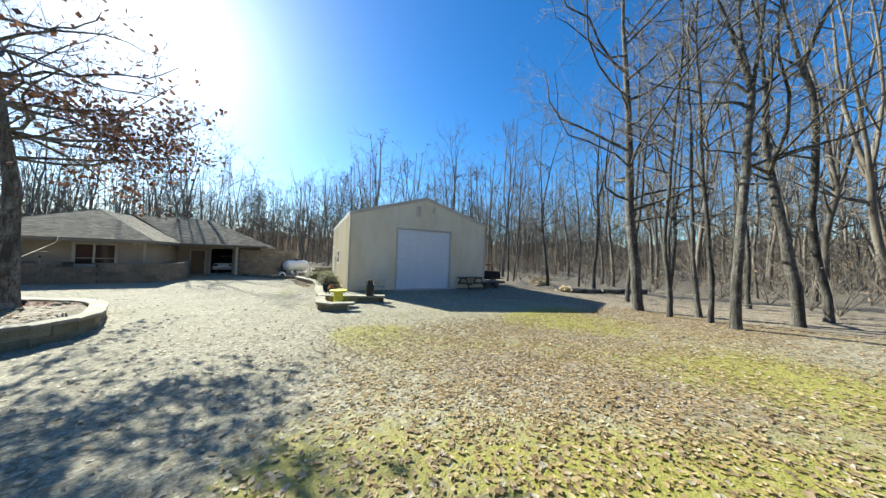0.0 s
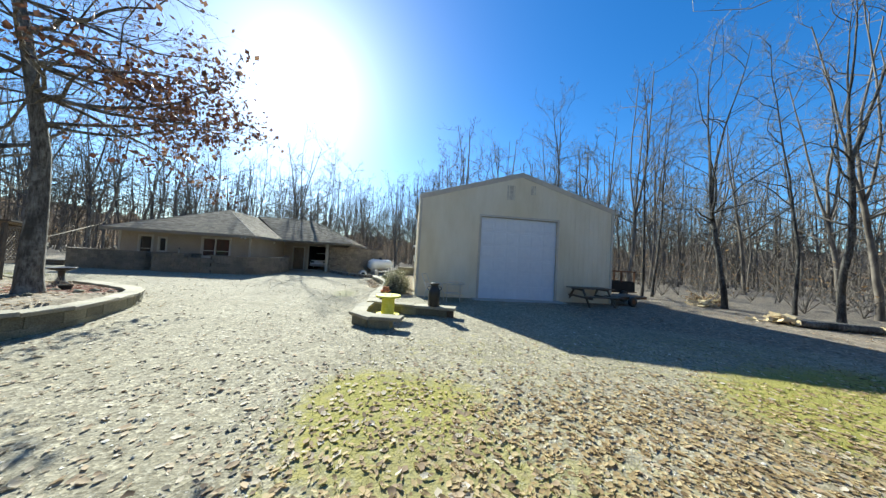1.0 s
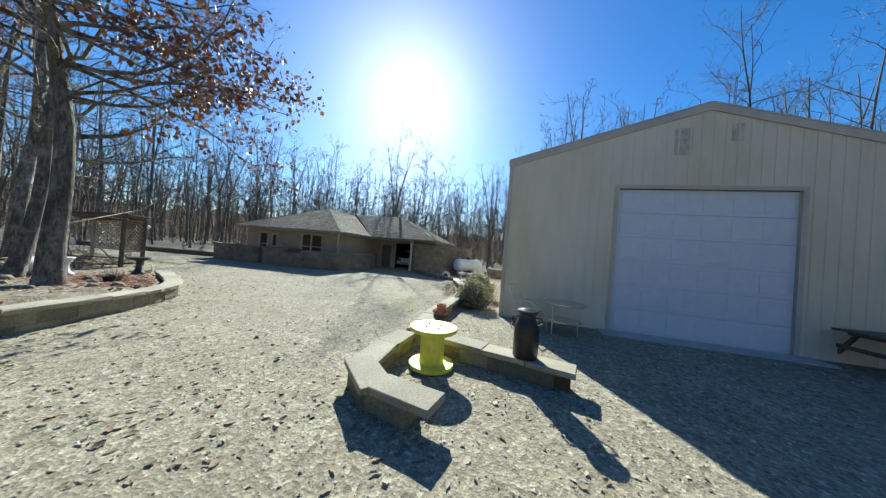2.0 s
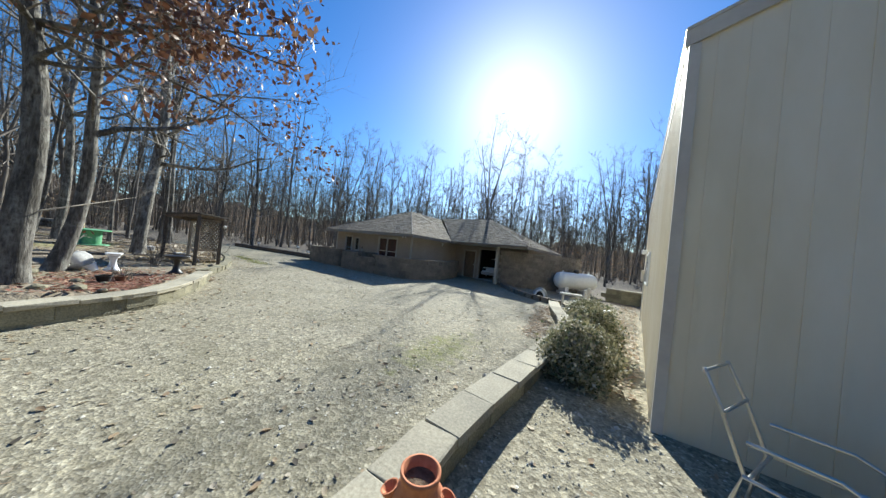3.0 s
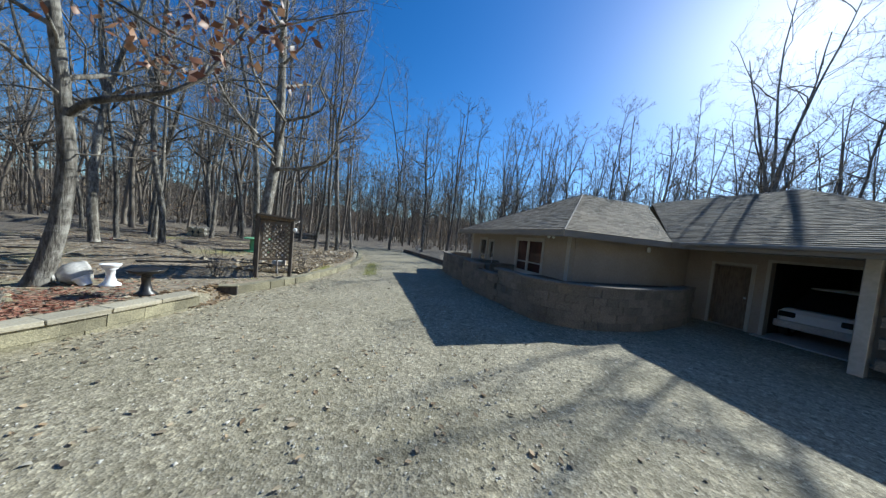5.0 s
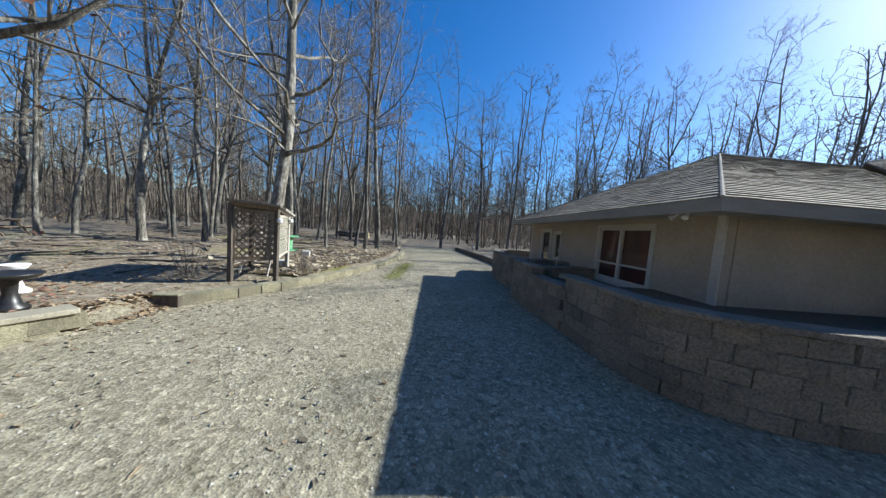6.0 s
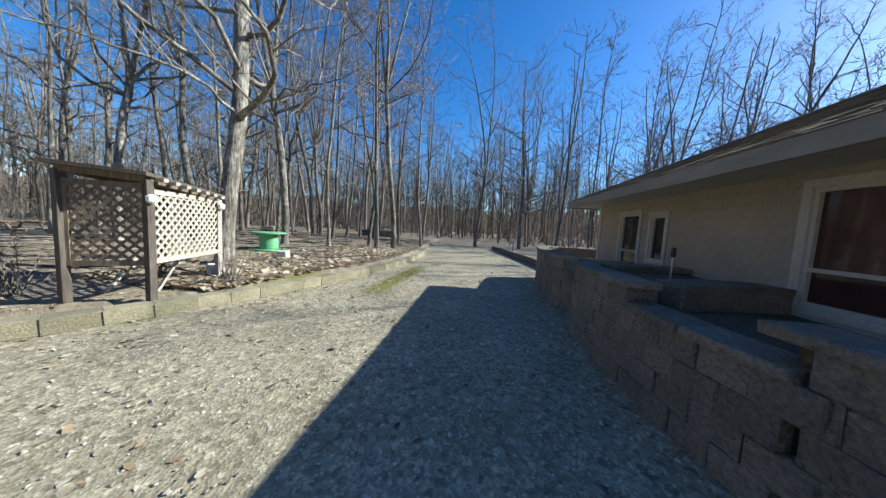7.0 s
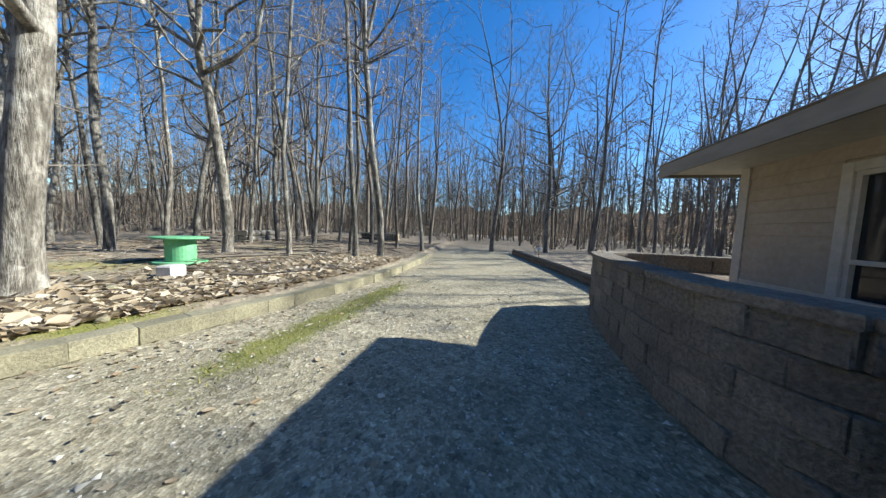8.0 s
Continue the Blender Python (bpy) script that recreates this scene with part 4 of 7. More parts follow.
    # short shoots and broken stubs on the lower trunk
    for _ in range(low):
        pts0, rad = stems[0][0], stems[0][1]
        i = int(rng.uniform(0.2, 0.95) * (len(pts0) - 1) * min(1.0, bare / max(stems[0][3], 0.01) + 0.2))
        i = min(max(i, 1), len(pts0) - 1)
        az = rng.uniform(0, 6.28)
        d = np.array([math.cos(az), math.sin(az), rng.uniform(-0.1, 0.6)])
        ln = rng.uniform(0.3, 1.4)
        e = pts0[i] + d * (rad[i] + ln)
        fine.twig(pts0[i], e, 0.018)
        for _ in range(3):
            s1 = pts0[i] + (e - pts0[i]) * rng.uniform(0.4, 1.0)
            d5 = unit(d + rng.normal(0, 0.6, 3))
            fine.twig(s1, s1 + d5 * ln * rng.uniform(0.3, 0.6), 0.006)
            tips.append((s1 + d5 * ln * 0.3, d5))
    return wood.arrays(), fine.arrays(), tips


def leaf_mesh(spots, rng, size, material, droop=0.5, name="leaves"):
    """Small folded leaves at the given places, each four triangles about a midrib."""
    pos = np.array(spots, np.float32)
    n = len(pos)
    d = rng.normal(0, 1, (n, 3))
    d[:, 2] -= droop
    d /= np.linalg.norm(d, axis=1)[:, None]
    s = np.cross(d, rng.normal(0, 1, (n, 3)))
    s /= np.linalg.norm(s, axis=1)[:, None] + 1e-9
    up = np.cross(d, s)
    ln = (size * rng.uniform(0.6, 1.3, n))[:, None]
    wd = ln * rng.uniform(0.22, 0.40, n)[:, None]
    tip, mid = pos + d * ln, pos + d * ln * 0.5 - up * ln * 0.12
    a, b = pos + d * ln * 0.55 + s * wd, pos + d * ln * 0.55 - s * wd
    v = np.stack([pos, a, tip, b, mid], 1).reshape(-1, 3)
    o = (np.arange(n) * 5)[:, None, None]
    t = (np.array([[0, 1, 4], [1, 2, 4], [0, 4, 3], [4, 2, 3]])[None] + o).reshape(-1, 3)
    return fast_mesh(name, v, t, [material])


SHAPES = (dict(tall=17, girth=0.13, bare=0.30, fork=0.45, limbs=22, reach=3.6), dict(tall=16, girth=0.095, bare=0.36, limbs=22, reach=2.9, lean=0.035, spread=(22, 55)),
          dict(tall=17.5, girth=0.15, bare=0.28, limbs=24, reach=4.6, fork=0.36, crook=0.36), dict(tall=14, girth=0.075, bare=0.30, limbs=18, reach=2.6, lean=0.045, spread=(22, 55)),
          dict(tall=16, girth=0.115, bare=0.34, lean=0.05, limbs=22, reach=3.2, fork=0.58), dict(tall=18, girth=0.20, bare=0.19, limbs=28, reach=5.2, crook=0.36, spread=(-8, 32), lift=0.06, taper=1.35, low=8, extra=((4.6, 2.2, 0.10, 5.2, 0.058), (3.4, 5.2, 0.15, 3.6, 0.045), (6.4, 4.0, 0.2, 4.2, 0.05))),
          dict(tall=17, girth=0.105, bare=0.45, limbs=18, reach=2.6, lean=0.025, spread=(25, 58)))
KINDS = [(kw, grow(100 + i, **kw)) for i, kw in enumerate(SHAPES)]


def near_tree(x, y, kind, size=1.0, turn=0.0, label="", leaves=0, girth=1.0, bark=None):
    kw, (wood, fine, tips) = KINDS[kind]
    rng = np.random.default_rng(int(abs(x) * 310 + abs(y) * 170) % 99991)
    tilt = rng.normal(0, 0.02, 2)
    tree = thing("tree", Matrix.Translation((x, y, level(x, y))) @ Euler((tilt[0], tilt[1], turn)).to_matrix().to_4x4() @ Matrix.Diagonal((size * girth, size * girth, size, 1)),
                 label or "tall bare deciduous tree with grey bark", "tree", "bare trees round the yard")
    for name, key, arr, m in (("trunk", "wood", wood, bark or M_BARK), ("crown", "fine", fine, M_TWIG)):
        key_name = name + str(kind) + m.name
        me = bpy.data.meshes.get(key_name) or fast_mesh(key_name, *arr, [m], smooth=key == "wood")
        o = new(name, me)
        o.parent = tree
    if leaves:
        pick = rng.choice(len(tips), leaves)
        spots = [tips[k][0] + rng.normal(0, 0.08, 3) for k in pick if tips[k][0][2] < 0.6 * kw["tall"]]
        o = new("leaves", leaf_mesh(spots, rng, 0.11, M_LEAFTAN))
        o.parent = tree
        o["label"] = "withered tan leaves"
        o["kind"] = "stuff"
    return tree


def leafed_oak():
    """The oak in the bed by the drive, still holding its rust-brown leaves."""
    low = [(4.1, 1.30, -0.06, 4.9, 0.045), (4.0, 0.95, 0.05, 4.1, 0.05), (4.6, 0.75, 0.05, 4.0, 0.05), (5.2, 1.05, 0.02, 4.1, 0.045), (4.8, 1.45, 0.08, 3.8, 0.045), (5.6, 0.8, 0.12, 4.0, 0.045), (6.2, 1.2, 0.10, 3.6, 0.04), (3.6, 0.35, 0.15, 3.1, 0.04), (5.0, 0.45, 0.15, 3.6, 0.045),
           (5.6, 0.0, 0.25, 3.2, 0.045), (4.4, -0.3, 0.12, 3.1, 0.04), (5.0, -1.0, 0.25, 2.9, 0.04), (6.8, 0.5, 0.25, 3.1, 0.04), (3.7, 1.15, 0.12, 3.1, 0.04), (6.2, -0.4, 0.35, 2.9, 0.04)]
    wood, fine, tips = grow(7, tall=11.5, girth=0.185, bare=0.34, limbs=18, reach=3.2, subs=10, twigs=6, sprigs=2, thick=0.8, spread=(-5, 30), lift=0.02, crook=0.22, extra=low)
    oak = thing("oak_tree", pose(-9.6, 7.76, level(-9.6, 7.76)), "oak with rust-brown leaves in the walled bed", "tree")
    o = new("trunk", fast_mesh("oak_trunk", *wood, [M_BARK], smooth=True))
    o.parent = oak
    o = new("crown", fast_mesh("oak_twigs", *fine, [M_TWIG]))
    o.parent = oak
    rng = np.random.default_rng(3)
    spots = []
    for p, d in tips:
        out = math.hypot(p[0], p[1])
        if p[2] < 2.6 or (p[0] < -0.8 and p[1] > -0.8 and rng.random() < 0.7) or (out < 1.0 and rng.random() < 0.5) or (p[1] < -0.4 and p[2] > 4.0 and rng.random() < 0.75):
            continue
        for _ in range(rng.integers(2, 7) if p[2] < 6.2 else rng.integers(0, 2)):
            spots.append(p + d * rng.uniform(-0.15, 0.3) + rng.normal(0, 0.09, 3))
    o = new("leaves", leaf_mesh(spots, rng, 0.145, M_LEAFBROWN, 0.9))
    o.parent = oak
    o["label"] = "withered rust-brown oak leaves"
    o["kind"] = "stuff"


def leaning_oak():
    """The younger oak further along the bed: a leaning trunk and one long arching limb."""
    wood, fine, tips = grow(19, tall=12.0, girth=0.15, bare=0.30, limbs=20, reach=3.8, crook=0.34, sweep=(-0.05, 0.16), lean=0.05, spread=(5, 45), extra=((3.0, 1.25, 0.75, 5.0, 0.07), (3.6, 2.9, 0.5, 3.6, 0.05)))
    tree = thing("tree", pose(-11.8, 8.1, level(-11.8, 8.1)), "leaning bare oak with a few withered leaves", "tree", "bare trees round the yard")
    for name, arr, m in (("trunk", wood, M_BARK), ("crown", fine, M_TWIG)):
        o = new(name, fast_mesh("leaning_" + name, *arr, [m], smooth=name == "trunk"))
        o.parent = tree
    rng = np.random.default_rng(8)
    spots = [tips[k][0] + rng.normal(0, 0.08, 3) for k in rng.choice(len(tips), 700) if tips[k][0][2] < 5.5]
    o = new("leaves", leaf_mesh(spots, rng, 0.12, M_LEAFBROWN))
    o.parent = tree
    o["kind"] = "stuff"


leafed_oak()
leaning_oak()

# trees that stand singly round the yard: x, y, kind, size, turn
EAST_TREES = [(9.76, 2.86, 5, 1.0, 0.6), (9.0, 1.45, 1, 0.95, 2.0), (10.28, 0.96, 6, 0.9, 1.2), (8.86, 0.29, 3, 1.05, 3.0), (8.13, -0.46, 0, 0.95, 5.0), (10.93, -1.27, 2, 0.95, 0.7), (13.45, -1.65, 4, 1.0, 2.2), (10.4, 3.3, 1, 0.8, 1.0), (12.6, 4.6, 6, 1.0, 0.1),
              (16.2, 0.8, 1, 1.0, 4.0), (15.2, 11.9, 2, 0.86, 1.0), (17.0, 9.0, 0, 0.9, 3.3), (15.3, 16.0, 1, 0.85, 0.2), (17.5, 10.6, 3, 1.0, 1.8), (14.6, 16.1, 6, 0.85, 4.4), (18.7, 4.9, 2, 0.9, 2.9), (12.2, -3.6, 6, 1.0, 0.5), (14.8, 3.4, 3, 1.1, 5.2)]
DRIVE_TREES = [(-17.0, 9.93, 5, 0.95, 1.1), (-18.9, 3.6, 2, 0.95, 2.5), (-20.4, 4.8, 0, 0.9, 3.7), (-21.3, 2.6, 1, 0.95, 0.9), (-21.4, 8.1, 2, 0.95, 5.2), (-20.7, -3.0, 6, 1.05, 4.4), (-22.9, -4.2, 0, 0.95, 1.4),
               (-23.0, -6.3, 0, 1.0, 0.2), (-23.0, 2.9, 1, 1.0, 2.8), (-25.1, 1.5, 2, 0.95, 1.9), (-23.44, 11.42, 6, 1.0, 0.3), (-24.49, 11.95, 0, 1.0, 4.8), (-24.45, 10.6, 1, 1.0, 2.1), (-22.3, 9.6, 3, 1.1, 2.0)]
BED_TREES = [(-27.9, 12.7, 1, 1.0, 5.5), (-29.1, 10.8, 3, 1.1, 1.5), (-33.0, 16.2, 2, 0.95, 0.1), (-34.9, 20.1, 5, 0.85, 2.2), (-28.0, 5.0, 4, 1.05, 3.9), (-31.2, 3.5, 0, 1.0, 4.1), (-26.1, -2.4, 3, 1.1, 0.8),
             (-30.0, 6.4, 6, 1.0, 2.6), (-14.5, -1.5, 0, 1.0, 1.7), (-18.0, -6.0, 4, 1.0, 0.5), (-29.2, 2.4, 2, 1.0, 3.2), (-23.4, -8.0, 5, 0.9, 1.0), (-30.8, 7.1, 3, 1.2, 4.0), (-26.3, 7.4, 6, 1.0, 1.1), (-25.6, 4.2, 1, 1.05, 3.4)]
# x -11.0, -12.0 and -8.6 at the end: unseen, added to shade the gravel
BACK_TREES = [(3.8, 26.6, 0, 0.80, 1.0), (7.3, 25.7, 4, 0.80, 2.2), (8.6, 28.6, 0, 0.85, 4.0), (11.0, 22.0, 2, 0.87, 5.0), (13.6, 24.4, 6, 0.85, 3.0), (18.6, 26.4, 4, 0.95, 0.9), (-13.0, 34.0, 2, 0.92, 2.0), (-6.4, 36.8, 0, 0.62, 4.0), (-2.4, 36.6, 2, 0.66, 5.1), (1.0, 34.6, 4, 0.70, 3.0), (-9.4, 38.6, 6, 0.66, 1.6), (-11.0, 34.2, 6, 0.80, 0.7), (-12.0, 36.2, 1, 0.92, 2.9), (-8.6, 36.4, 3, 0.9, 5.0)]
SOUTH_TREES = [(-20.5, 37.5, 6, 0.84, 0.4), (-24.0, 34.0, 1, 0.90, 1.9), (-27.4, 27.0, 3, 1.0, 0.6), (-30.6, 24.2, 6, 0.9, 3.6), (-27.0, 32.4, 4, 0.85, 4.7), (-33.0, 28.4, 1, 0.95, 1.3), (-29.6, 35.0, 6, 0.9, 5.9),
               (-37.0, 25.0, 3, 1.05, 2.4), (-40.0, 21.8, 1, 0.95, 0.8), (-16.8, 41.0, 1, 0.86, 4.4)]
for x, y, k, s, a in EAST_TREES + DRIVE_TREES + BED_TREES + BACK_TREES + SOUTH_TREES:
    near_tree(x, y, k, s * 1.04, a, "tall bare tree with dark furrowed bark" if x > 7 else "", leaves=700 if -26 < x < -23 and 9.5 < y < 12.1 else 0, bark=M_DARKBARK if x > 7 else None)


def woods_depth_material():
    """Many thin stems one behind the other: brown, streaked upright, and letting light through."""
    m, nt, b = basic("deep_woods", 1.0)
    pos = place(nt, (1, 1, 0.12))
    col = ramp(nt, noisy(nt, pos, 0.9, 6, 0.7), [(0.3, (0.12, 0.09, 0.066)), (0.7, (0.28, 0.212, 0.158))])
    col = blend(nt, 0.3, col, ramp(nt, noisy(nt, pos, 0.12, 4), [(0.35, (0.3, 0.3, 0.3)), (0.65, (0.7, 0.68, 0.64))]), "OVERLAY")
    nt.links.new(col, b.inputs["Base Color"])
    t = nt.nodes.new("ShaderNodeBsdfTranslucent")
    nt.links.new(col, t.inputs[0])
    mx = node(nt, "ShaderNodeMixShader", Fac=0.5)
    nt.links.new(b.outputs[0], mx.inputs[1])
    nt.links.new(t.outputs[0], mx.inputs[2])
    nt.links.new(mx.outputs[0], nt.nodes["Material Output"].inputs[0])
    return m


M_DEEPWOODS = woods_depth_material()


def build_woods():
    """The woods all round, past the clearing."""
    rng = np.random.default_rng(21)
    low = [grow(300 + i, tall=t, girth=g, bare=b, limbs=15, reach=r, subs=6, twigs=4, sprigs=1, thick=1.1, fork=fk, lean=0.035, fine_r=0.011, light=True) for i, (t, g, b, r, fk) in
           enumerate(((17, 0.14, 0.32, 4.2, 0.45), (15, 0.10, 0.34, 3.4, 0.6), (17.5, 0.15, 0.28, 4.8, 0.36), (13, 0.08, 0.26, 3.0, 0.0), (16, 0.12, 0.34, 3.8, 0.5), (18, 0.17, 0.28, 5.0, 0.42)))]
    kinds = [(np.concatenate([w[0], f[0]]), np.concatenate([w[1], f[1] + len(w[0])])) for w, f, _ in low]
    low = [grow(340 + i, tall=t, girth=g, bare=b, limbs=13, reach=r, subs=5, twigs=3, sprigs=0, thick=1.1, fork=fk, lean=0.035, fine_r=0.024, low=0, light=True) for i, (t, g, b, r, fk) in
           enumerate(((17, 0.15, 0.28, 4.4, 0.42), (15, 0.12, 0.26, 3.8, 0.0), (18, 0.17, 0.30, 5.0, 0.36), (16, 0.13, 0.30, 4.2, 0.5)))]
    deep = [(np.concatenate([w[0], f[0]]), np.concatenate([w[1], f[1] + len(w[0])])) for w, f, _ in low]
    pos = []
    tries = 0
    while len(pos) < 820 and tries < 60000:
        tries += 1
        x, y = rng.uniform(-82, 68), rng.uniform(-58, 92)
        if -34 < x < 17 and -14 < y < 33.5 and not (x > 1 and y > 30) and not (x < -30 and y < 9):
            continue
        if x > 17 and x < 20 and y < 4:
            continue
        if (30 < y < 43 and -13 < x < -1) or (30 < y < 36 and -24 < x < 1) or (-36 < x < -12 and 33 < y < 44 and rng.random() < 0.7):
            continue
        if abs(y - 15.6) < 3.2 and x > -44:
            continue
        far = math.hypot(x + 6, y - 11)
        if far > 80 or rng.random() > min(1.0, 44 / far) ** 1.2:
            continue
        if any((x - a) ** 2 + (y - b) ** 2 < 3.0 for a, b in pos):
            continue
        pos.append((x, y))
    vs, ts, off = [], [], 0
    for x, y in pos:
        v, t = kinds[rng.integers(len(kinds))] if math.hypot(x + 6, y - 11) < 46 else deep[rng.integers(len(deep))]
        a, s = rng.uniform(0, 6.28), rng.uniform(0.85, 1.15) * (0.85 if y > 33 and -24 < x < -1 else 1.0)
        c, n = math.cos(a) * s, math.sin(a) * s
        lx, ly = rng.normal(0, 0.02, 2)
        w = np.stack([v[:, 0] * c - v[:, 1] * n + v[:, 2] * lx + x, v[:, 0] * n + v[:, 1] * c + v[:, 2] * ly + y, v[:, 2] * s + level(x, y)], 1)
        vs.append(w), ts.append(t + off)
        off += len(v)
    tagged(new("woods", fast_mesh("woods", np.concatenate(vs), np.concatenate(ts), [M_WOODS])), "dense bare winter woods round the clearing", "woods", kind="stuff")
    # thin far trunks that close the horizon
    lm = Limbs()
    for _ in range(3000):
        a, r = rng.uniform(0, 2 * math.pi), rng.uniform(46, 108)
        x, y = -6 + r * math.cos(a), 11 + r * math.sin(a)
        if abs(y - 15.6) < 3.0 and -52 < x < 0:
            continue
        h, g = rng.uniform(7, 16), rng.uniform(0.05, 0.14) * (0.6 + r / 150)
        b = np.array([x, y, -0.3])
        t = b + np.array([rng.normal(0, 0.5), rng.normal(0, 0.5), h])
        lm.bar([b, (b + t) / 2, t], [g, g * 0.7, 0.03], 3)
        for _ in range(14):
            f = rng.uniform(0.10, 1.0)
            p = b + (t - b) * f
            d = unit(np.array([rng.normal(), rng.normal(), rng.uniform(0.4, 1.6)]))
            q = p + d * rng.uniform(1.2, 4.2) * (1.2 - 0.7 * f)
            w = unit(np.cross(d, rng.normal(0, 1, 3)))
            lm.sprig(p, q, w * 0.045)
            for _ in range(2):
                e = p + (q - p) * rng.uniform(0.3, 1)
                lm.sprig(e, e + unit(d + rng.normal(0, 0.6, 3)) * rng.uniform(0.7, 1.8), w * 0.03)
    tagged(new("far_woods", fast_mesh("far_woods", *lm.arrays(), [M_WOODS])), "hazy bare trees deeper in the woods", "woods", kind="stuff")
    # the depth of the woods closes the view
    prof = [(math.radians(i * 0.25), 9.5 + rng.uniform(-0.7, 0.7) + 0.9 * math.sin(i * 0.07) + 0.7 * math.sin(i * 0.31)) for i in range(1440)]
    v = [(-6 + 112 * math.cos(a), 11 + 112 * math.sin(a), z) for a, h in prof for z in (-2.0, h)]
    f = [(2 * i, (2 * i + 2) % 2880, (2 * i + 3) % 2880, 2 * i + 1) for i in range(1440)]
    tagged(new("backdrop", mesh_of("backdrop", v, f, [M_DEEPWOODS])), "brown depth of the bare woods", "backdrop", kind="structure")
    # sticks and dead limbs on the woodland floor
    lm = Limbs()
    for _ in range(420):
        x, y = rng.uniform(-34, -12.5), rng.uniform(-9, 11.5)
        d, s = distance(np.array([x]), np.array([y]), EDGE)
        if s[0] <= 0 or d[0] < 0.6:
            continue
        a, ln, r = rng.uniform(0, 6.28), rng.uniform(0.5, 2.6), rng.uniform(0.008, 0.035)
        p = np.array([x, y, level(x, y) + r])
        m = p + np.array([math.cos(a), math.sin(a), rng.uniform(0, 0.08)]) * ln * 0.5
        q = m + np.array([math.cos(a + 0.3), math.sin(a + 0.3), rng.uniform(-0.03, 0.12)]) * ln * 0.5
        lm.bar([p, m, q], [r, r * 0.8, r * 0.3], 4)
        lm.twig(m, m + np.array([math.cos(a - 0.7), math.sin(a - 0.7), 0.15]) * ln * 0.3, r * 0.5)
    tagged(new("dead_limbs", fast_mesh("dead_limbs", *lm.arrays(), [M_WOODS])), "dead limbs and sticks lying on the leaf litter", "sticks", kind="stuff")
    # brush and saplings under the trees
    lm = Limbs()
    spots = []
    for _ in range(2200):
        x, y = rng.uniform(-60, 48), rng.uniform(-35, 70)
        if (-36 < x < 16 and -13 < y < 34) or (abs(y - 15.6) < 4 and x < 0):
            continue
        b = np.array([x, y, level(x, y)])
        tallish = rng.random() < 0.45
        for _ in range(rng.integers(4, 9)):
            d = unit(np.array([rng.normal(0, 0.5), rng.normal(0, 0.5), 1.0]))
            ln = rng.uniform(0.6, 2.6) * (2.0 if tallish else 1.0)
            q = b + d * ln
            lm.twig(b, q, 0.022 if tallish else 0.014)
            for _ in range(4):
                e = b + (q - b) * rng.uniform(0.3, 1)
                tip = e + unit(d + rng.normal(0, 0.5, 3)) * ln * 0.4
                lm.twig(e, tip, 0.010)
                if rng.random() < 0.35:
                    spots.append(tip)
    tagged(new("brush", fast_mesh("brush", *lm.arrays(), [M_WOODS])), "leafless brush under the trees", "brush", kind="stuff")
    tagged(new("brush_leaves", leaf_mesh(spots, rng, 0.16, M_LEAFTAN)), "withered tan leaves on the brush", "brush", kind="stuff")


build_woods()

# ---------------------------------------------------------------- garden walls
CORNER = next(i for i, p in enumerate(LEFT_WALL) if p[1] > 8.45)
block_wall("retaining_wall", "low tan block wall round the oak bed", LEFT_WALL[:CORNER + 1], lambda u: 0.42, TAN_BLOCKS, CAPS, seed=1, fall=0.15)
block_wall("retaining_wall", "tan block wall with pale caps along the leaf bed", LEFT_WALL[CORNER:], lambda u: 0.42, TAN_BLOCKS, CAPS, base=-0.15, seed=14)
block_wall("low_wall", "single-course tan block edging along the drive", LOW_WALL, lambda u: 0.22, TAN_BLOCKS, None, seed=2)
RIGHT_WALL = rounded([(-3.35, 18.4), (-3.05, 17.1), (-2.42, 15.3), (-2.36, 13.8), (-2.42, 12.2), (-2.58, 10.2), (-2.52, 8.95)], 2)
block_wall("planter_wall", "low tan block wall edging the shrub bed", RIGHT_WALL, lambda u: 0.22, TAN_BLOCKS, CAPS, seed=3)
block_wall("planter_arm", "tan block arm of the planter below the milk can", [(-2.45, 8.85), (-1.9, 8.55), (-0.22, 8.02)], lambda u: 0.22, TAN_BLOCKS, CAPS, seed=4)
block_wall("planter_end", "stepped tan block end of the planter by the yellow spool", rounded([(-2.62, 8.55), (-2.74, 7.6), (-2.58, 6.98), (-1.98, 6.80)], 1), lambda u: 0.22, TAN_BLOCKS, CAPS, seed=5)
EAST_WALL = rounded([(-10.9, 23.9), (-10.15, 22.0), (-10.0, 19.6), (-10.6, 18.32), (-11.6, 18.13), (-12.72, 18.13)], 2)
block_wall("house_wall", "tall weathered block retaining wall round the house corner", EAST_WALL, lambda u: 1.06, GREY_BLOCKS, GREY_CAPS, step=0.31, seed=6)
block_wall("terrace_wall", "weathered block terrace wall with a lower first stretch", rounded([(-12.66, 18.09), (-13.3, 18.0), (-14.2, 17.95), (-15.3, 17.97), (-15.6, 18.2)], 1), lambda u: 1.0 if u > 0.40 else 0.8, GREY_BLOCKS, GREY_CAPS, step=0.31, seed=7)
block_wall("upper_wall", "weathered block wall turning back from the terrace to the house", rounded([(-14.08, 18.32), (-14.22, 18.8), (-14.32, 19.45)], 1), lambda u: 1.0, GREY_BLOCKS, GREY_CAPS, step=0.31, seed=8)
block_wall("side_wall", "short weathered block end of the terrace", rounded([(-15.66, 18.5), (-15.7, 18.9), (-15.66, 19.45)], 1), lambda u: 1.0, GREY_BLOCKS, GREY_CAPS, step=0.31, seed=15)
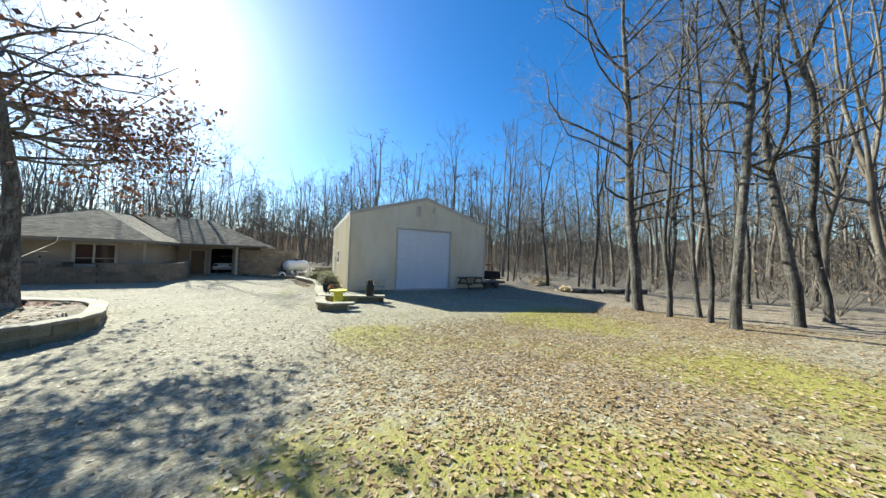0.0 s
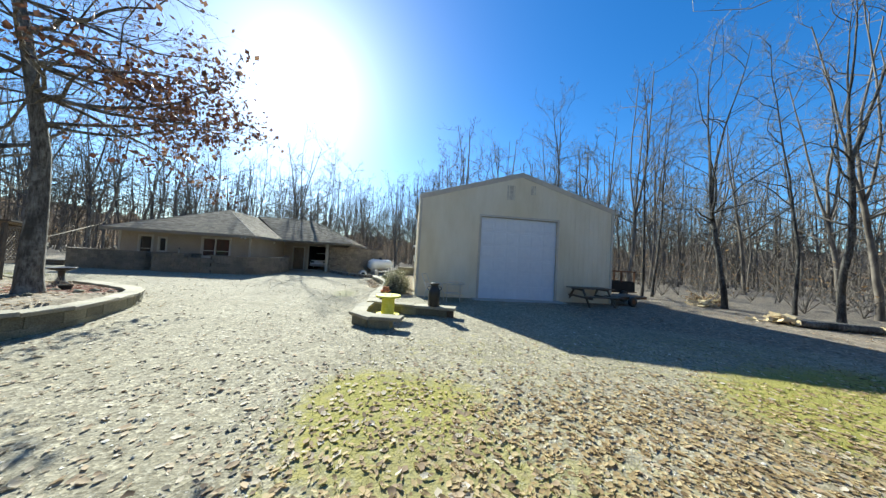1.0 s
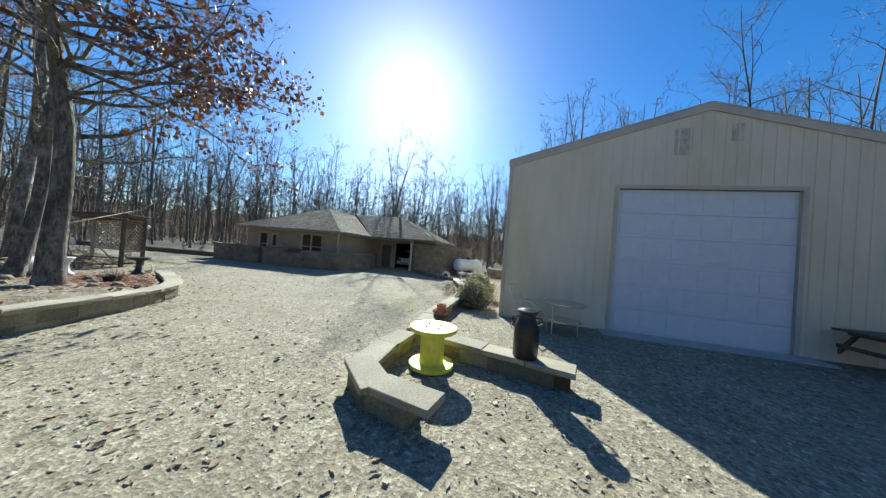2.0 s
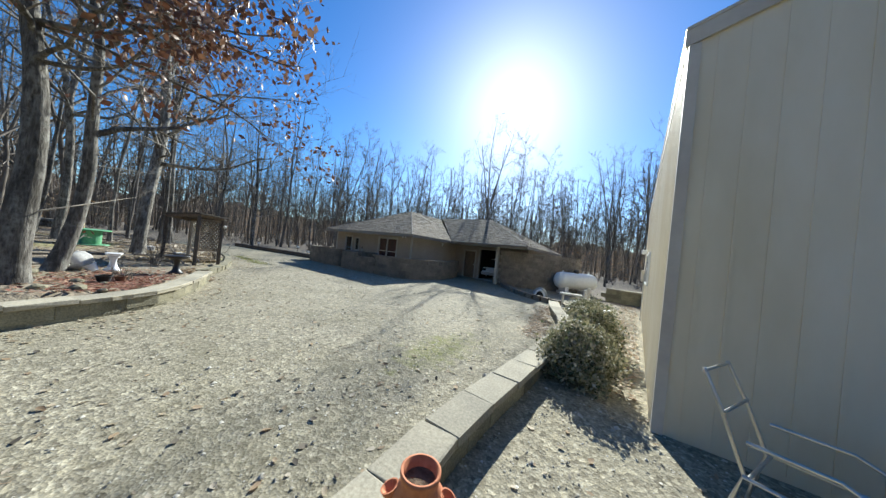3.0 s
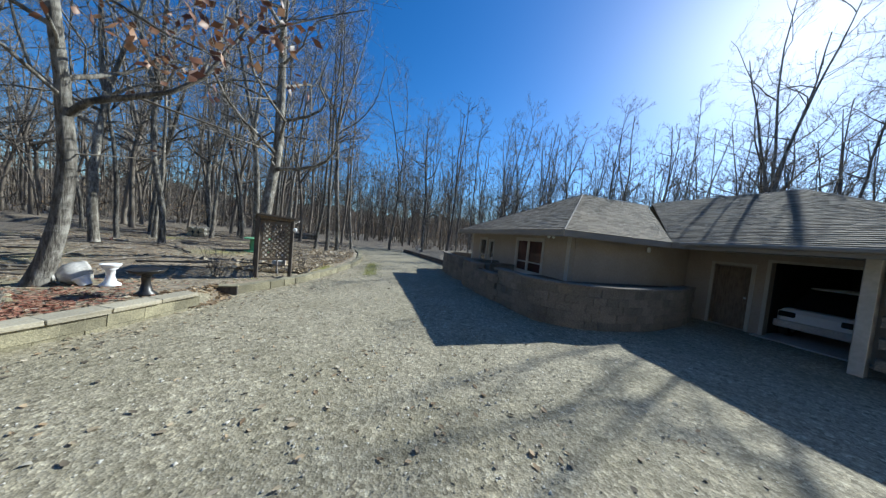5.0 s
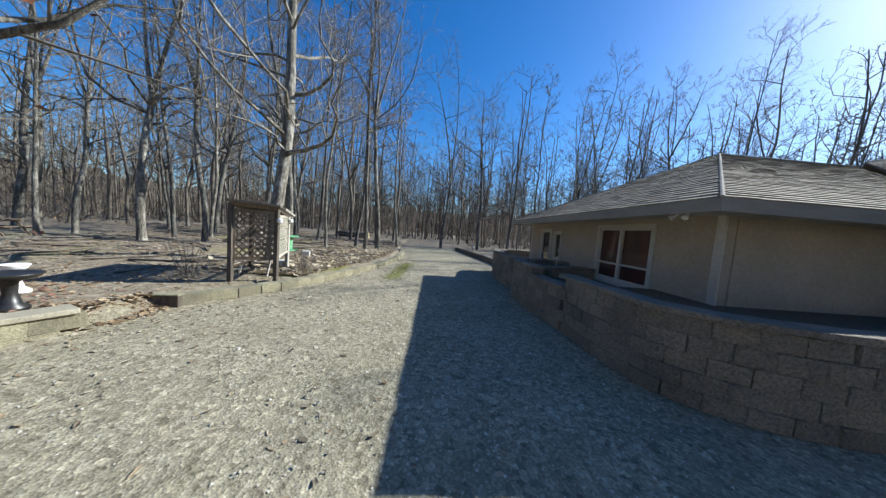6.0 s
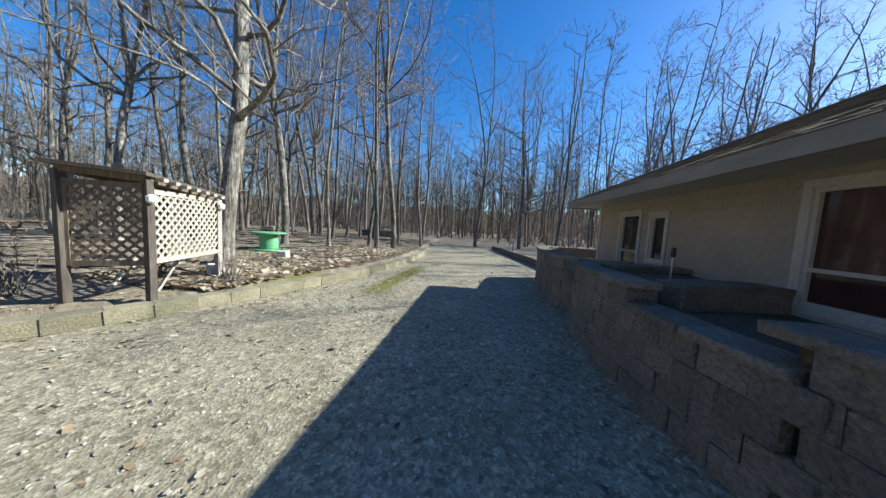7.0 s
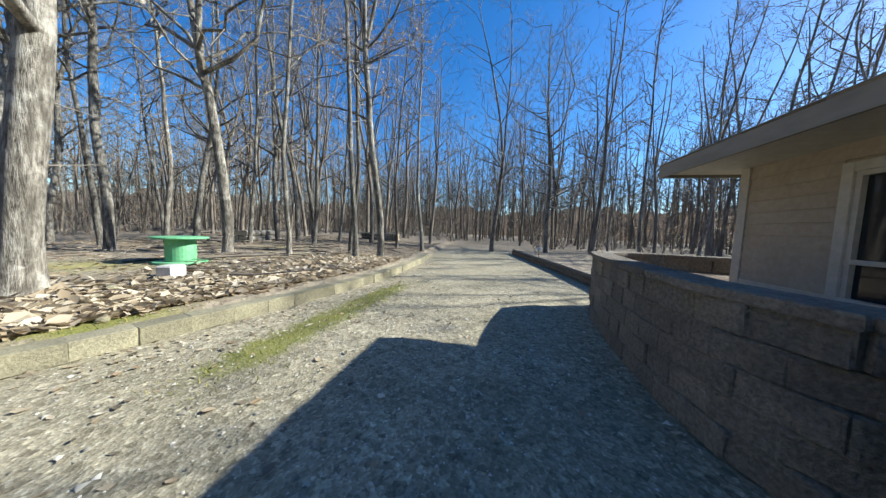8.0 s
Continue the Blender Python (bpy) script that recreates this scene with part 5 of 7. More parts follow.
block_wall("west_wall", "weathered block retaining wall below the windows", rounded([(-16.0, 18.9), (-16.3, 18.1), (-18.2, 18.15), (-19.9, 18.4), (-20.3, 19.1), (-20.0, 20.5)], 2), lambda u: 1.0, GREY_BLOCKS, GREY_CAPS, step=0.31, seed=9)
block_wall("garage_wall", "head-high weathered block wall beside the garage", rounded([(-7.32, 23.22), (-5.9, 23.5), (-5.0, 24.35), (-3.45, 25.95)], 2), lambda u: 2.0, GREY_BLOCKS, GREY_CAPS, step=0.31, seed=10)



def footing(name, label, line, out=0.20, tall=0.07):
    """A narrow mortar footing that runs along the foot of a wall."""
    f = thing(name, pose(0, 0, 0), label, "footing", kind="structure")
    rng = random.Random(len(line))
    pts = [Vector(p) for p in line]
    for a, b in zip(pts, pts[1:]):
        d = (b - a).normalized()
        n = Vector((-d.y, d.x)) * out
        m = pose(*((a + b) / 2 - n), 0, 0, 0, math.degrees(math.atan2(d.y, d.x)))
        ob = part("strip", boxes((-(b - a).length / 2, (b - a).length / 2, -0.05, 0.06, -0.03, tall * rng.uniform(0.8, 1.15)), bevel=0.015), M_CONCRETE, f)
        ob.matrix_local = m


footing("wall_footing", "dusty mortar footing along the terrace wall", rounded([(-15.6, 18.2), (-15.3, 17.97), (-14.2, 17.95), (-13.3, 18.0), (-12.66, 18.09)][::-1], 1)[::-1], -0.20)
footing("wall_footing", "dusty mortar footing along the west wall", rounded([(-16.0, 18.9), (-16.3, 18.1), (-18.2, 18.15), (-19.9, 18.4)], 2)[3:][::-1], -0.20)

# earth behind the house walls
def bed(name, label, outline, z, low=-0.02, material=M_SOIL, seed=0):
    """A filled bed: its top is a gently uneven sheet over an outline."""
    bm = bmesh.new()
    lo = [bm.verts.new((x, y, low)) for x, y in outline]
    hi = [bm.verts.new((x, y, z)) for x, y in outline]
    n = len(outline)
    for i in range(n):
        bm.faces.new((lo[i], lo[(i + 1) % n], hi[(i + 1) % n], hi[i]))
    top = bm.faces.new(hi)
    me = bpy.data.meshes.new(name)
    bmesh.ops.triangulate(bm, faces=[top])
    bmesh.ops.recalc_face_normals(bm, faces=bm.faces)
    bm.to_mesh(me)
    bm.free()
    me.materials.append(material)
    return tagged(new(name, me), label, "planting bed", kind="structure")


bed("bed_east", "dark soil bed behind the corner wall", [(-11.43, 23.8), (-10.25, 22.0), (-10.12, 19.7), (-10.7, 18.45), (-11.6, 18.26), (-12.48, 18.24), (-12.48, 19.58), (-11.43, 19.58)], 0.95)
bed("bed_middle", "dark soil bed on the upper terrace", [(-14.1, 18.06), (-15.25, 18.08), (-15.52, 18.3), (-15.6, 18.8), (-15.57, 19.58), (-14.4, 19.58), (-14.3, 18.8)], 0.97)
bed("bed_tier", "soil on the lower terrace tier", [(-12.49, 18.08), (-14.06, 18.07), (-14.2, 18.8), (-14.3, 19.58), (-12.49, 19.58)], 0.80)
bed("bed_west", "pale stony bed behind the west wall", [(-16.0, 18.95), (-16.4, 18.35), (-18.2, 18.4), (-19.7, 18.55), (-20.05, 19.2), (-19.8, 20.4), (-18.66, 20.4), (-18.66, 19.58), (-16.0, 19.58)], 0.80)

# ---------------------------------------------------------------- things by the barn
def spool(x, y, z):
    s = thing("cable_spool", pose(x, y, z, 0, 0, 20), "yellow-painted wooden cable spool standing on gravel", "cable spool")
    part("top_flange", lathe([(0.0, 0.50), (0.33, 0.50), (0.335, 0.51), (0.335, 0.54), (0.33, 0.55), (0.03, 0.55), (0.0, 0.54)], 28), M_YELLOW, s)
    part("hub", lathe([(0.17, 0.05), (0.17, 0.5)], 20), M_YELLOW, s)
    part("bottom_flange", lathe([(0.0, 0.0), (0.31, 0.0), (0.315, 0.01), (0.315, 0.04), (0.31, 0.05), (0.0, 0.05)], 28), M_YELLOW, s)
    for k in range(4):
        a = k * math.pi / 2 + 0.4
        part("bolt", lathe([(0.014, 0.55), (0.014, 0.562)], 8, m=pose(0.12 * math.cos(a), 0.12 * math.sin(a), 0)), M_RUST, s)


def milk_can(x, y, z):
    c = thing("milk_can", pose(x, y, z), "old black-painted metal milk can on the planter wall", "milk can")
    part("body", lathe([(0.15, 0.0), (0.165, 0.02), (0.168, 0.40), (0.155, 0.46), (0.115, 0.53), (0.105, 0.58), (0.12, 0.62)], 24), M_BLACK, c, smooth=True)
    part("lid", lathe([(0.122, 0.60), (0.14, 0.625), (0.14, 0.645), (0.10, 0.655), (0.06, 0.67), (0.0, 0.672)], 24), M_BLACK, c)
    for s in (-1, 1):
        part("handle", tube([(s * 0.11, 0, 0.55), (s * 0.19, 0, 0.54), (s * 0.20, 0, 0.48), (s * 0.155, 0, 0.44)], 0.011), M_BLACK, c)


def strawberry_pot(x, y, z):
    p = thing("clay_pot", pose(x, y, z) @ Matrix.Diagonal((0.74, 0.74, 0.74, 1)), "terracotta strawberry pot with open rim in a black stand", "plant pot")
    part("body", lathe([(0.10, 0.0), (0.155, 0.07), (0.175, 0.16), (0.16, 0.25), (0.12, 0.31), (0.115, 0.36), (0.128, 0.37), (0.128, 0.395), (0.112, 0.395), (0.10, 0.33), (0.02, 0.30)], 26), M_TERRA, p, smooth=True)
    for k in range(4):
        a = k * math.pi / 2 + 0.5
        part("pocket", lathe([(0.02, 0.0), (0.055, 0.05), (0.06, 0.075), (0.05, 0.075), (0.02, 0.03)], 14, m=pose(0.155 * math.cos(a), 0.155 * math.sin(a), 0.19, 0, 25, math.degrees(a))), M_TERRA, p)
    part("stand", lathe([(0.12, -0.002), (0.185, 0.07), (0.20, 0.17), (0.19, 0.17), (0.165, 0.07)], 26), M_BLACK, p, "black wire-like pot stand")
    for k in range(3):
        a = k * 2.094
        part("leg", tube([(0.19 * math.cos(a), 0.19 * math.sin(a), 0.15), (0.17 * math.cos(a), 0.17 * math.sin(a), 0.0), (0.20 * math.cos(a), 0.20 * math.sin(a), -0.486)], 0.008), M_BLACK, p)
    part("potting_soil", lathe([(0.0, 0.325), (0.105, 0.33)], 16), M_SOIL, p)


def shrub(x, y, r, h, seed, tan=0.1, label="rounded evergreen shrub with glossy leaves"):
    rng = np.random.default_rng(seed)
    g = level(x, y)
    b = thing("shrub", pose(x, y, g), label, "shrub", "shrubs in the barn bed")
    lm = Limbs()
    spots, tans = [], []
    for _ in range(int(130 * r / 0.5)):
        d = rng.normal(0, 1, 3)
        d[2] = abs(d[2]) * 0.9 + 0.15
        d = unit(d)
        bump_ = 1 + 0.22 * math.sin(5 * math.atan2(d[1], d[0]) + seed) * (1 - d[2]) + rng.normal(0, 0.09)
        tip = np.array([d[0] * r * bump_, d[1] * r * bump_, 0.04 + d[2] * h * bump_])
        base = rng.normal(0, 0.06, 3)
        base[2] = -0.05
        lm.bar([base, (base + tip) * 0.5 + rng.normal(0, 0.04, 3), tip], [0.012, 0.008, 0.003], 3)
        for _ in range(int(rng.integers(50, 80))):
            f = rng.uniform(0.55, 1.06) ** 0.6
            q = base + (tip - base) * f + rng.normal(0, 0.065, 3)
            if q[2] > 0.02:
                (tans if rng.random() < tan else spots).append(q)
    o = new("branchwork", fast_mesh("shrub_branches", *lm.arrays(), [M_BARK]))
    o.parent = b
    o = new("foliage", leaf_mesh(spots, rng, 0.055, M_EVERGREEN, -0.3))
    o.parent = b
    o["kind"] = "stuff"
    if tans:
        o = new("pale_foliage", leaf_mesh(tans, rng, 0.052, M_BUSHTAN, -0.3))
        o.parent = b
        o["kind"] = "stuff"


def patio_chair(x, y, turn):
    c = thing("patio_chair", pose(x, y, 0, 0, 0, turn), "bare aluminium tube patio chair without cushions", "chair")
    for s in (-0.27, 0.27):
        part("side_frame", tube([(s, 0.30, 0.0), (s, 0.26, 0.25), (s, 0.22, 0.42), (s, -0.20, 0.44), (s, -0.30, 0.30), (s, -0.34, 0.0)], 0.013), M_METAL, c)
        part("armrest", tube([(s, -0.24, 0.44), (s, -0.26, 0.60), (s, -0.12, 0.66), (s, 0.22, 0.64)], 0.014), M_METAL, c)
        part("back_post", tube([(s * 0.92, 0.22, 0.42), (s * 0.90, 0.34, 0.75), (s * 0.86, 0.46, 1.02)], 0.013), M_METAL, c)
    for yy, z in ((0.20, 0.42), (-0.18, 0.44), (0.34, 0.76), (0.455, 1.0)):
        part("cross_bar", tube([(-0.26, yy, z), (0.26, yy, z)], 0.011), M_METAL, c)


def patio_table(x, y):
    t = thing("patio_table", pose(x, y, 0) @ Matrix.Diagonal((0.7, 0.7, 0.98, 1)), "small patio table with grey top and tube legs", "table")
    part("tabletop", lathe([(0.0, 0.69), (0.60, 0.69), (0.615, 0.70), (0.60, 0.715), (0.0, 0.715)], 36), M_GREYWOOD, t)
    part("rim", lathe([(0.605, 0.68), (0.625, 0.69), (0.625, 0.715), (0.605, 0.722)], 36), M_METAL, t)
    for k in range(4):
        a = k * math.pi / 2 + 0.6
        part("leg", tube([(0.54 * math.cos(a), 0.54 * math.sin(a), 0.69), (0.5 * math.cos(a), 0.5 * math.sin(a), 0.4), (0.52 * math.cos(a), 0.52 * math.sin(a), 0.0)], 0.014), M_METAL, t)
    part("brace_ring", lathe([(0.48, 0.30), (0.50, 0.30), (0.50, 0.32), (0.48, 0.32)], 28), M_METAL, t)


def picnic_table(x, y, turn, label="dark weathered wooden picnic table", scale=1.0):
    z = level(x, y)
    t = thing("picnic_table", pose(x, y, z, 0, 0, turn), label, "picnic table")
    for k in range(5):
        part("top_board", boxes((-0.92, 0.92, -0.37 + k * 0.15, -0.235 + k * 0.15, 0.71, 0.75), bevel=0.005), M_OLDWOOD, t)
    for s in (-1, 1):
        for k in range(2):
            y0 = s * 0.72 - 0.14 + k * 0.145
            part("bench_board", boxes((-0.92, 0.92, y0, y0 + 0.135, 0.41, 0.45), bevel=0.005), M_OLDWOOD, t)
    for xx in (-0.62, 0.62):
        part("seat_beam", boxes((xx - 0.02, xx + 0.02, -0.86, 0.86, 0.33, 0.41)), M_OLDWOOD, t)
        part("top_beam", boxes((xx - 0.021, xx + 0.021, -0.36, 0.36, 0.63, 0.71)), M_OLDWOOD, t)
        for s in (-1, 1):
            part("leg", tube([(xx + 0.045, s * 0.68, 0.0), (xx + 0.045, s * 0.26, 0.68)], 0.042, seg=4), M_OLDWOOD, t)


def utility_trailer(x, y, turn):
    z = level(x, y)
    t = thing("utility_trailer", pose(x, y, z, 0, 0, turn), "rusty dark utility trailer with a welded rail frame", "trailer")
    part("bed", boxes((-1.0, 1.0, -0.6, 0.6, 0.45, 0.50), bevel=0.01), M_RUST, t)
    for d in ((-1.0, 1.0, -0.62, -0.58, 0.50, 1.05), (-1.0, 1.0, 0.58, 0.62, 0.50, 1.05), (-1.02, -0.98, -0.58, 0.58, 0.50, 1.05), (0.98, 1.02, -0.58, 0.58, 0.50, 1.05)):
        part("side_panel", boxes(d, bevel=0.006), M_DARK, t)
    for xx in (-0.95, 0.0, 0.95):
        for yy in (-0.6, 0.6):
            part("stake", boxes((xx - 0.025, xx + 0.025, yy - 0.045, yy + 0.045, 1.0, 1.55)), M_RUST, t)
    for yy in (-0.6, 0.6):
        part("rail", boxes((-1.0, 1.0, yy - 0.03, yy + 0.03, 1.55, 1.62)), M_RUST, t)
        w = part("wheel", lathe([(0.10, -0.09), (0.26, -0.09), (0.29, -0.06), (0.29, 0.06), (0.26, 0.09), (0.10, 0.09)], 24, m=pose(0, yy * 1.25, 0.29, 90)), M_BLACK, t)
        part("rim", lathe([(0.0, -0.095), (0.15, -0.095), (0.15, 0.095), (0.0, 0.095)], 18, m=pose(0, yy * 1.25, 0.29, 90)), M_METAL, w)
    part("tongue", tube([(1.0, 0, 0.46), (2.0, 0, 0.40)], 0.04, seg=4), M_RUST, t)


def log(x, y, z, length, r, turn, tilt=0.0, label="cut log lying on the ground", group="", seed=0):
    rng = random.Random(seed)
    l = thing("log", pose(x, y, z, 0, tilt, turn), label, "log", group)
    n = 6
    pts = [(length * (i / n - 0.5), rng.uniform(-0.02, 0.02), r + rng.uniform(-0.01, 0.01)) for i in range(n + 1)]
    part("bark", tube(pts, [r * rng.uniform(0.92, 1.05) for _ in pts], seg=10), M_BARK, l)
    for s in (-1, 1):
        part("cut_end", lathe([(0.0, -0.003), (r * 0.86, -0.003), (r * 0.86, 0.006), (0.0, 0.006)], 12, m=pose(s * (length / 2 + 0.002), pts[0 if s < 0 else -1][1], pts[0 if s < 0 else -1][2], 0, 90)), M_CUTWOOD, l)


M_CUTWOOD = surface("cut_wood", (0.50, 0.38, 0.20), (0.68, 0.55, 0.33), 18, 4, 0.85, relief=0.2)


def brush_pile(x, y, seed, spread=0.8, tall=0.7):
    rng = np.random.default_rng(seed)
    b = thing("brush_pile", pose(x, y, level(x, y)), "heap of pale cut branches with dry leaves", "brush pile", "brush piles by the woods")
    lm = Limbs()
    tips = []
    for _ in range(70):
        p = np.array([rng.normal(0, spread * 0.5), rng.normal(0, spread * 0.4), rng.uniform(0, tall * 0.4)])
        d = unit(np.array([rng.normal(), rng.normal(), rng.uniform(0.0, 0.8)]))
        q = p + d * rng.uniform(0.4, 1.0)
        lm.bar([p, (p + q) / 2 + rng.normal(0, 0.03, 3), q], [0.03, 0.022, 0.01], 5)
        tips += [p + (q - p) * rng.random() for _ in range(5)]
    o = new("branchwork", fast_mesh("pile_branches", *lm.arrays(), [M_CUTWOOD]))
    o.parent = b
    o["kind"] = "stuff"
    o = new("dry_leaves", leaf_mesh(tips, rng, 0.15, M_LEAFTAN))
    o.parent = b
    o["kind"] = "stuff"


def wood_pile(x, y, seed):
    """A heap of pale split firewood."""
    rng = random.Random(seed)
    p = thing("firewood_pile", pose(x, y, level(x, y)), "heap of pale freshly split firewood by the woods", "firewood", "firewood by the woods")
    for k in range(26):
        tier = k // 11
        l, w, h = rng.uniform(0.32, 0.5), rng.uniform(0.08, 0.16), rng.uniform(0.07, 0.13)
        bm = bmesh.new()
        v = [bm.verts.new((sx * l / 2, py, pz)) for sx in (-1, 1) for py, pz in ((-w / 2, 0), (w / 2, 0.01), (rng.uniform(-0.3, 0.3) * w, h))]
        for f in ((0, 1, 2), (5, 4, 3), (0, 3, 4, 1), (1, 4, 5, 2), (2, 5, 3, 0)):
            bm.faces.new([v[q] for q in f])
        r = 0.62 - 0.16 * tier
        ob = part("billet", bm, M_CUTWOOD, p)
        ob.matrix_local = pose(rng.uniform(-r, r), rng.uniform(-r, r) * 0.7, 0.01 + tier * 0.12 + rng.uniform(0, 0.04), rng.uniform(-15, 15), rng.uniform(-22, 22), rng.uniform(0, 180))


def flat_trailer(x, y, turn):
    """A low dark flatbed beside the bench."""
    t = thing("flat_trailer", pose(x, y, level(x, y), 0, 0, turn), "low dark flatbed trailer with a worn board deck", "trailer")
    for k in range(5):
        part("deck_board", boxes((-1.1, 1.1, -0.55 + k * 0.22, -0.345 + k * 0.22, 0.40, 0.44), bevel=0.005), M_OLDWOOD, t)
    for yy in (-0.5, 0.46):
        part("side_rail", boxes((-1.12, 1.12, yy, yy + 0.05, 0.31, 0.398), bevel=0.006), M_RUST, t)
    for yy in (-0.62, 0.62):
        w = part("wheel", lathe([(0.08, -0.07), (0.19, -0.07), (0.22, -0.04), (0.22, 0.04), (0.19, 0.07), (0.08, 0.07)], 20, m=pose(0.1, yy, 0.22, 90)), M_BLACK, t)
        part("rim", lathe([(0.0, -0.072), (0.10, -0.072), (0.10, 0.072), (0.0, 0.072)], 14, m=pose(0.1, yy, 0.22, 90)), M_RUST, w)
    part("tongue", tube([(-1.1, 0, 0.35), (-1.9, 0, 0.30)], 0.035, seg=4), M_RUST, t)


spool(-2.05, 8.0, 0.02)
milk_can(-0.78, 8.18, 0.275)
strawberry_pot(-2.19, 9.15, 0.36)
shrub(-1.90, 12.55, 0.52, 0.70, 1, 0.6)
shrub(-1.84, 14.45, 0.54, 0.78, 2, 0.5)
shrub(-2.15, 17.5, 0.58, 0.55, 3, 0.35, "low evergreen shrub with bronzed leaves")
patio_chair(-0.42, 10.85, 62)
patio_table(0.34, 10.78)
picnic_table(6.45, 10.95, 3)
utility_trailer(9.9, 13.6, 8)
brush_pile(16.2, 13.4, 1, 0.6, 0.6)
wood_pile(14.6, 12.5, 1)
wood_pile(13.0, 8.7, 2)
flat_trailer(8.6, 11.7, 6)
for k, (x, y, l, r, a) in enumerate(((13.9, 7.7, 2.2, 0.13, -25), (14.0, 8.0, 2.1, 0.12, -22), (14.2, 8.3, 2.2, 0.11, -28), (16.5, 6.6, 3.6, 0.15, -20))):
    log(x, y, level(x, y) + 0.02, l, r, a, 0, "pale felled log at the edge of the woods", "felled logs", k)

# ---------------------------------------------------------------- things by the garage
def propane_tank(x, y, turn):
    t = thing("propane_tank", pose(x, y, 0, 0, 0, turn) @ Matrix.Diagonal((0.92, 0.95, 0.98, 1)), "white horizontal propane tank on concrete blocks", "propane tank")
    prof = [(0.0, -1.36), (0.16, -1.345), (0.31, -1.29), (0.42, -1.19), (0.465, -1.06), (0.47, -1.0), (0.47, 1.0), (0.465, 1.06), (0.42, 1.19), (0.31, 1.29), (0.16, 1.345), (0.0, 1.36)]
    part("shell", lathe(prof, 32, m=pose(0, 0, 0.78, 0, 90)), M_TANK, t, smooth=True)
    part("dome", lathe([(0.16, 0.0), (0.16, 0.14), (0.13, 0.20), (0.0, 0.215)], 20, m=pose(0, 0, 1.22)), M_BLACK, t, "dark valve dome")
    for s in (-0.75, 0.75):
        part("saddle", boxes((s - 0.12, s + 0.12, -0.30, 0.30, 0.16, 0.42), bevel=0.01), M_TANK, t)
        part("footing", boxes((s - 0.2, s + 0.2, -0.4, 0.4, -0.02, 0.16), bevel=0.01), M_CONCRETE, t)
    for s in (-0.9, 0.9):
        part("lifting_lug", boxes((s - 0.05, s + 0.05, -0.015, 0.015, 1.24, 1.33), bevel=0.01), M_TANK, t)


def dog_igloo(x, y, turn):
    d = thing("dog_house", pose(x, y, 0, 0, 0, turn) @ Matrix.Diagonal((0.86, 0.86, 0.86, 1)), "small pale plastic igloo dog house", "dog house")
    bm = bmesh.new()
    rings = []
    for i in range(7):
        a = i / 6 * math.pi / 2
        rings.append([bm.verts.new((0.40 * math.cos(a) * math.cos(b), 0.40 * math.cos(a) * math.sin(b), 0.52 * math.sin(a) + 0.001 * i)) for b in (2 * math.pi * k / 24 for k in range(24))])
    for p, q in zip(rings, rings[1:]):
        for k in range(24):
            if not (p is rings[0] or p is rings[1] or p is rings[2]) or not 16 <= k <= 19:
                bm.faces.new((p[k], p[(k + 1) % 24], q[(k + 1) % 24], q[k]))
    r = bmesh.ops.solidify(bm, geom=list(bm.faces), thickness=0.025)
    part("dome", bm, M_CASTSTONE, d, smooth=True)
    arch = [(0.25 * math.cos(a), -0.42, 0.40 * math.sin(a)) for a in (math.pi * k / 12 for k in range(13))]
    part("entrance_arch", tube(arch, 0.05, seg=8), M_WHITE, d, "raised pale arch round the opening")
    # near-black filling stands in for the shade inside the dome
    part("dark_inside", lathe([(0.0, 0.0), (0.33, 0.0), (0.30, 0.25), (0.0, 0.42)], 18), M_DARK, d)


def concrete_bench(x, y, turn):
    b = thing("garden_bench", pose(x, y, 0, 0, 0, turn), "pale cast-concrete garden bench", "bench")
    part("seat", boxes((-0.42, 0.42, -0.17, 0.17, 0.40, 0.47), bevel=0.012), M_CASTSTONE, b)
    for s in (-0.28, 0.28):
        part("leg", boxes((s - 0.05, s + 0.05, -0.13, 0.13, 0.0, 0.40), bevel=0.02), M_CASTSTONE, b)


def stub_post(x, y, h, label):
    p = thing("post", pose(x, y, 0), label, "post")
    part("shaft", lathe([(0.075, 0), (0.07, h - 0.04)], 14), M_CASTSTONE, p)
    part("cap", lathe([(0.09, h - 0.04), (0.09, h - 0.01), (0.05, h), (0.0, h)], 14), M_CASTSTONE, p)


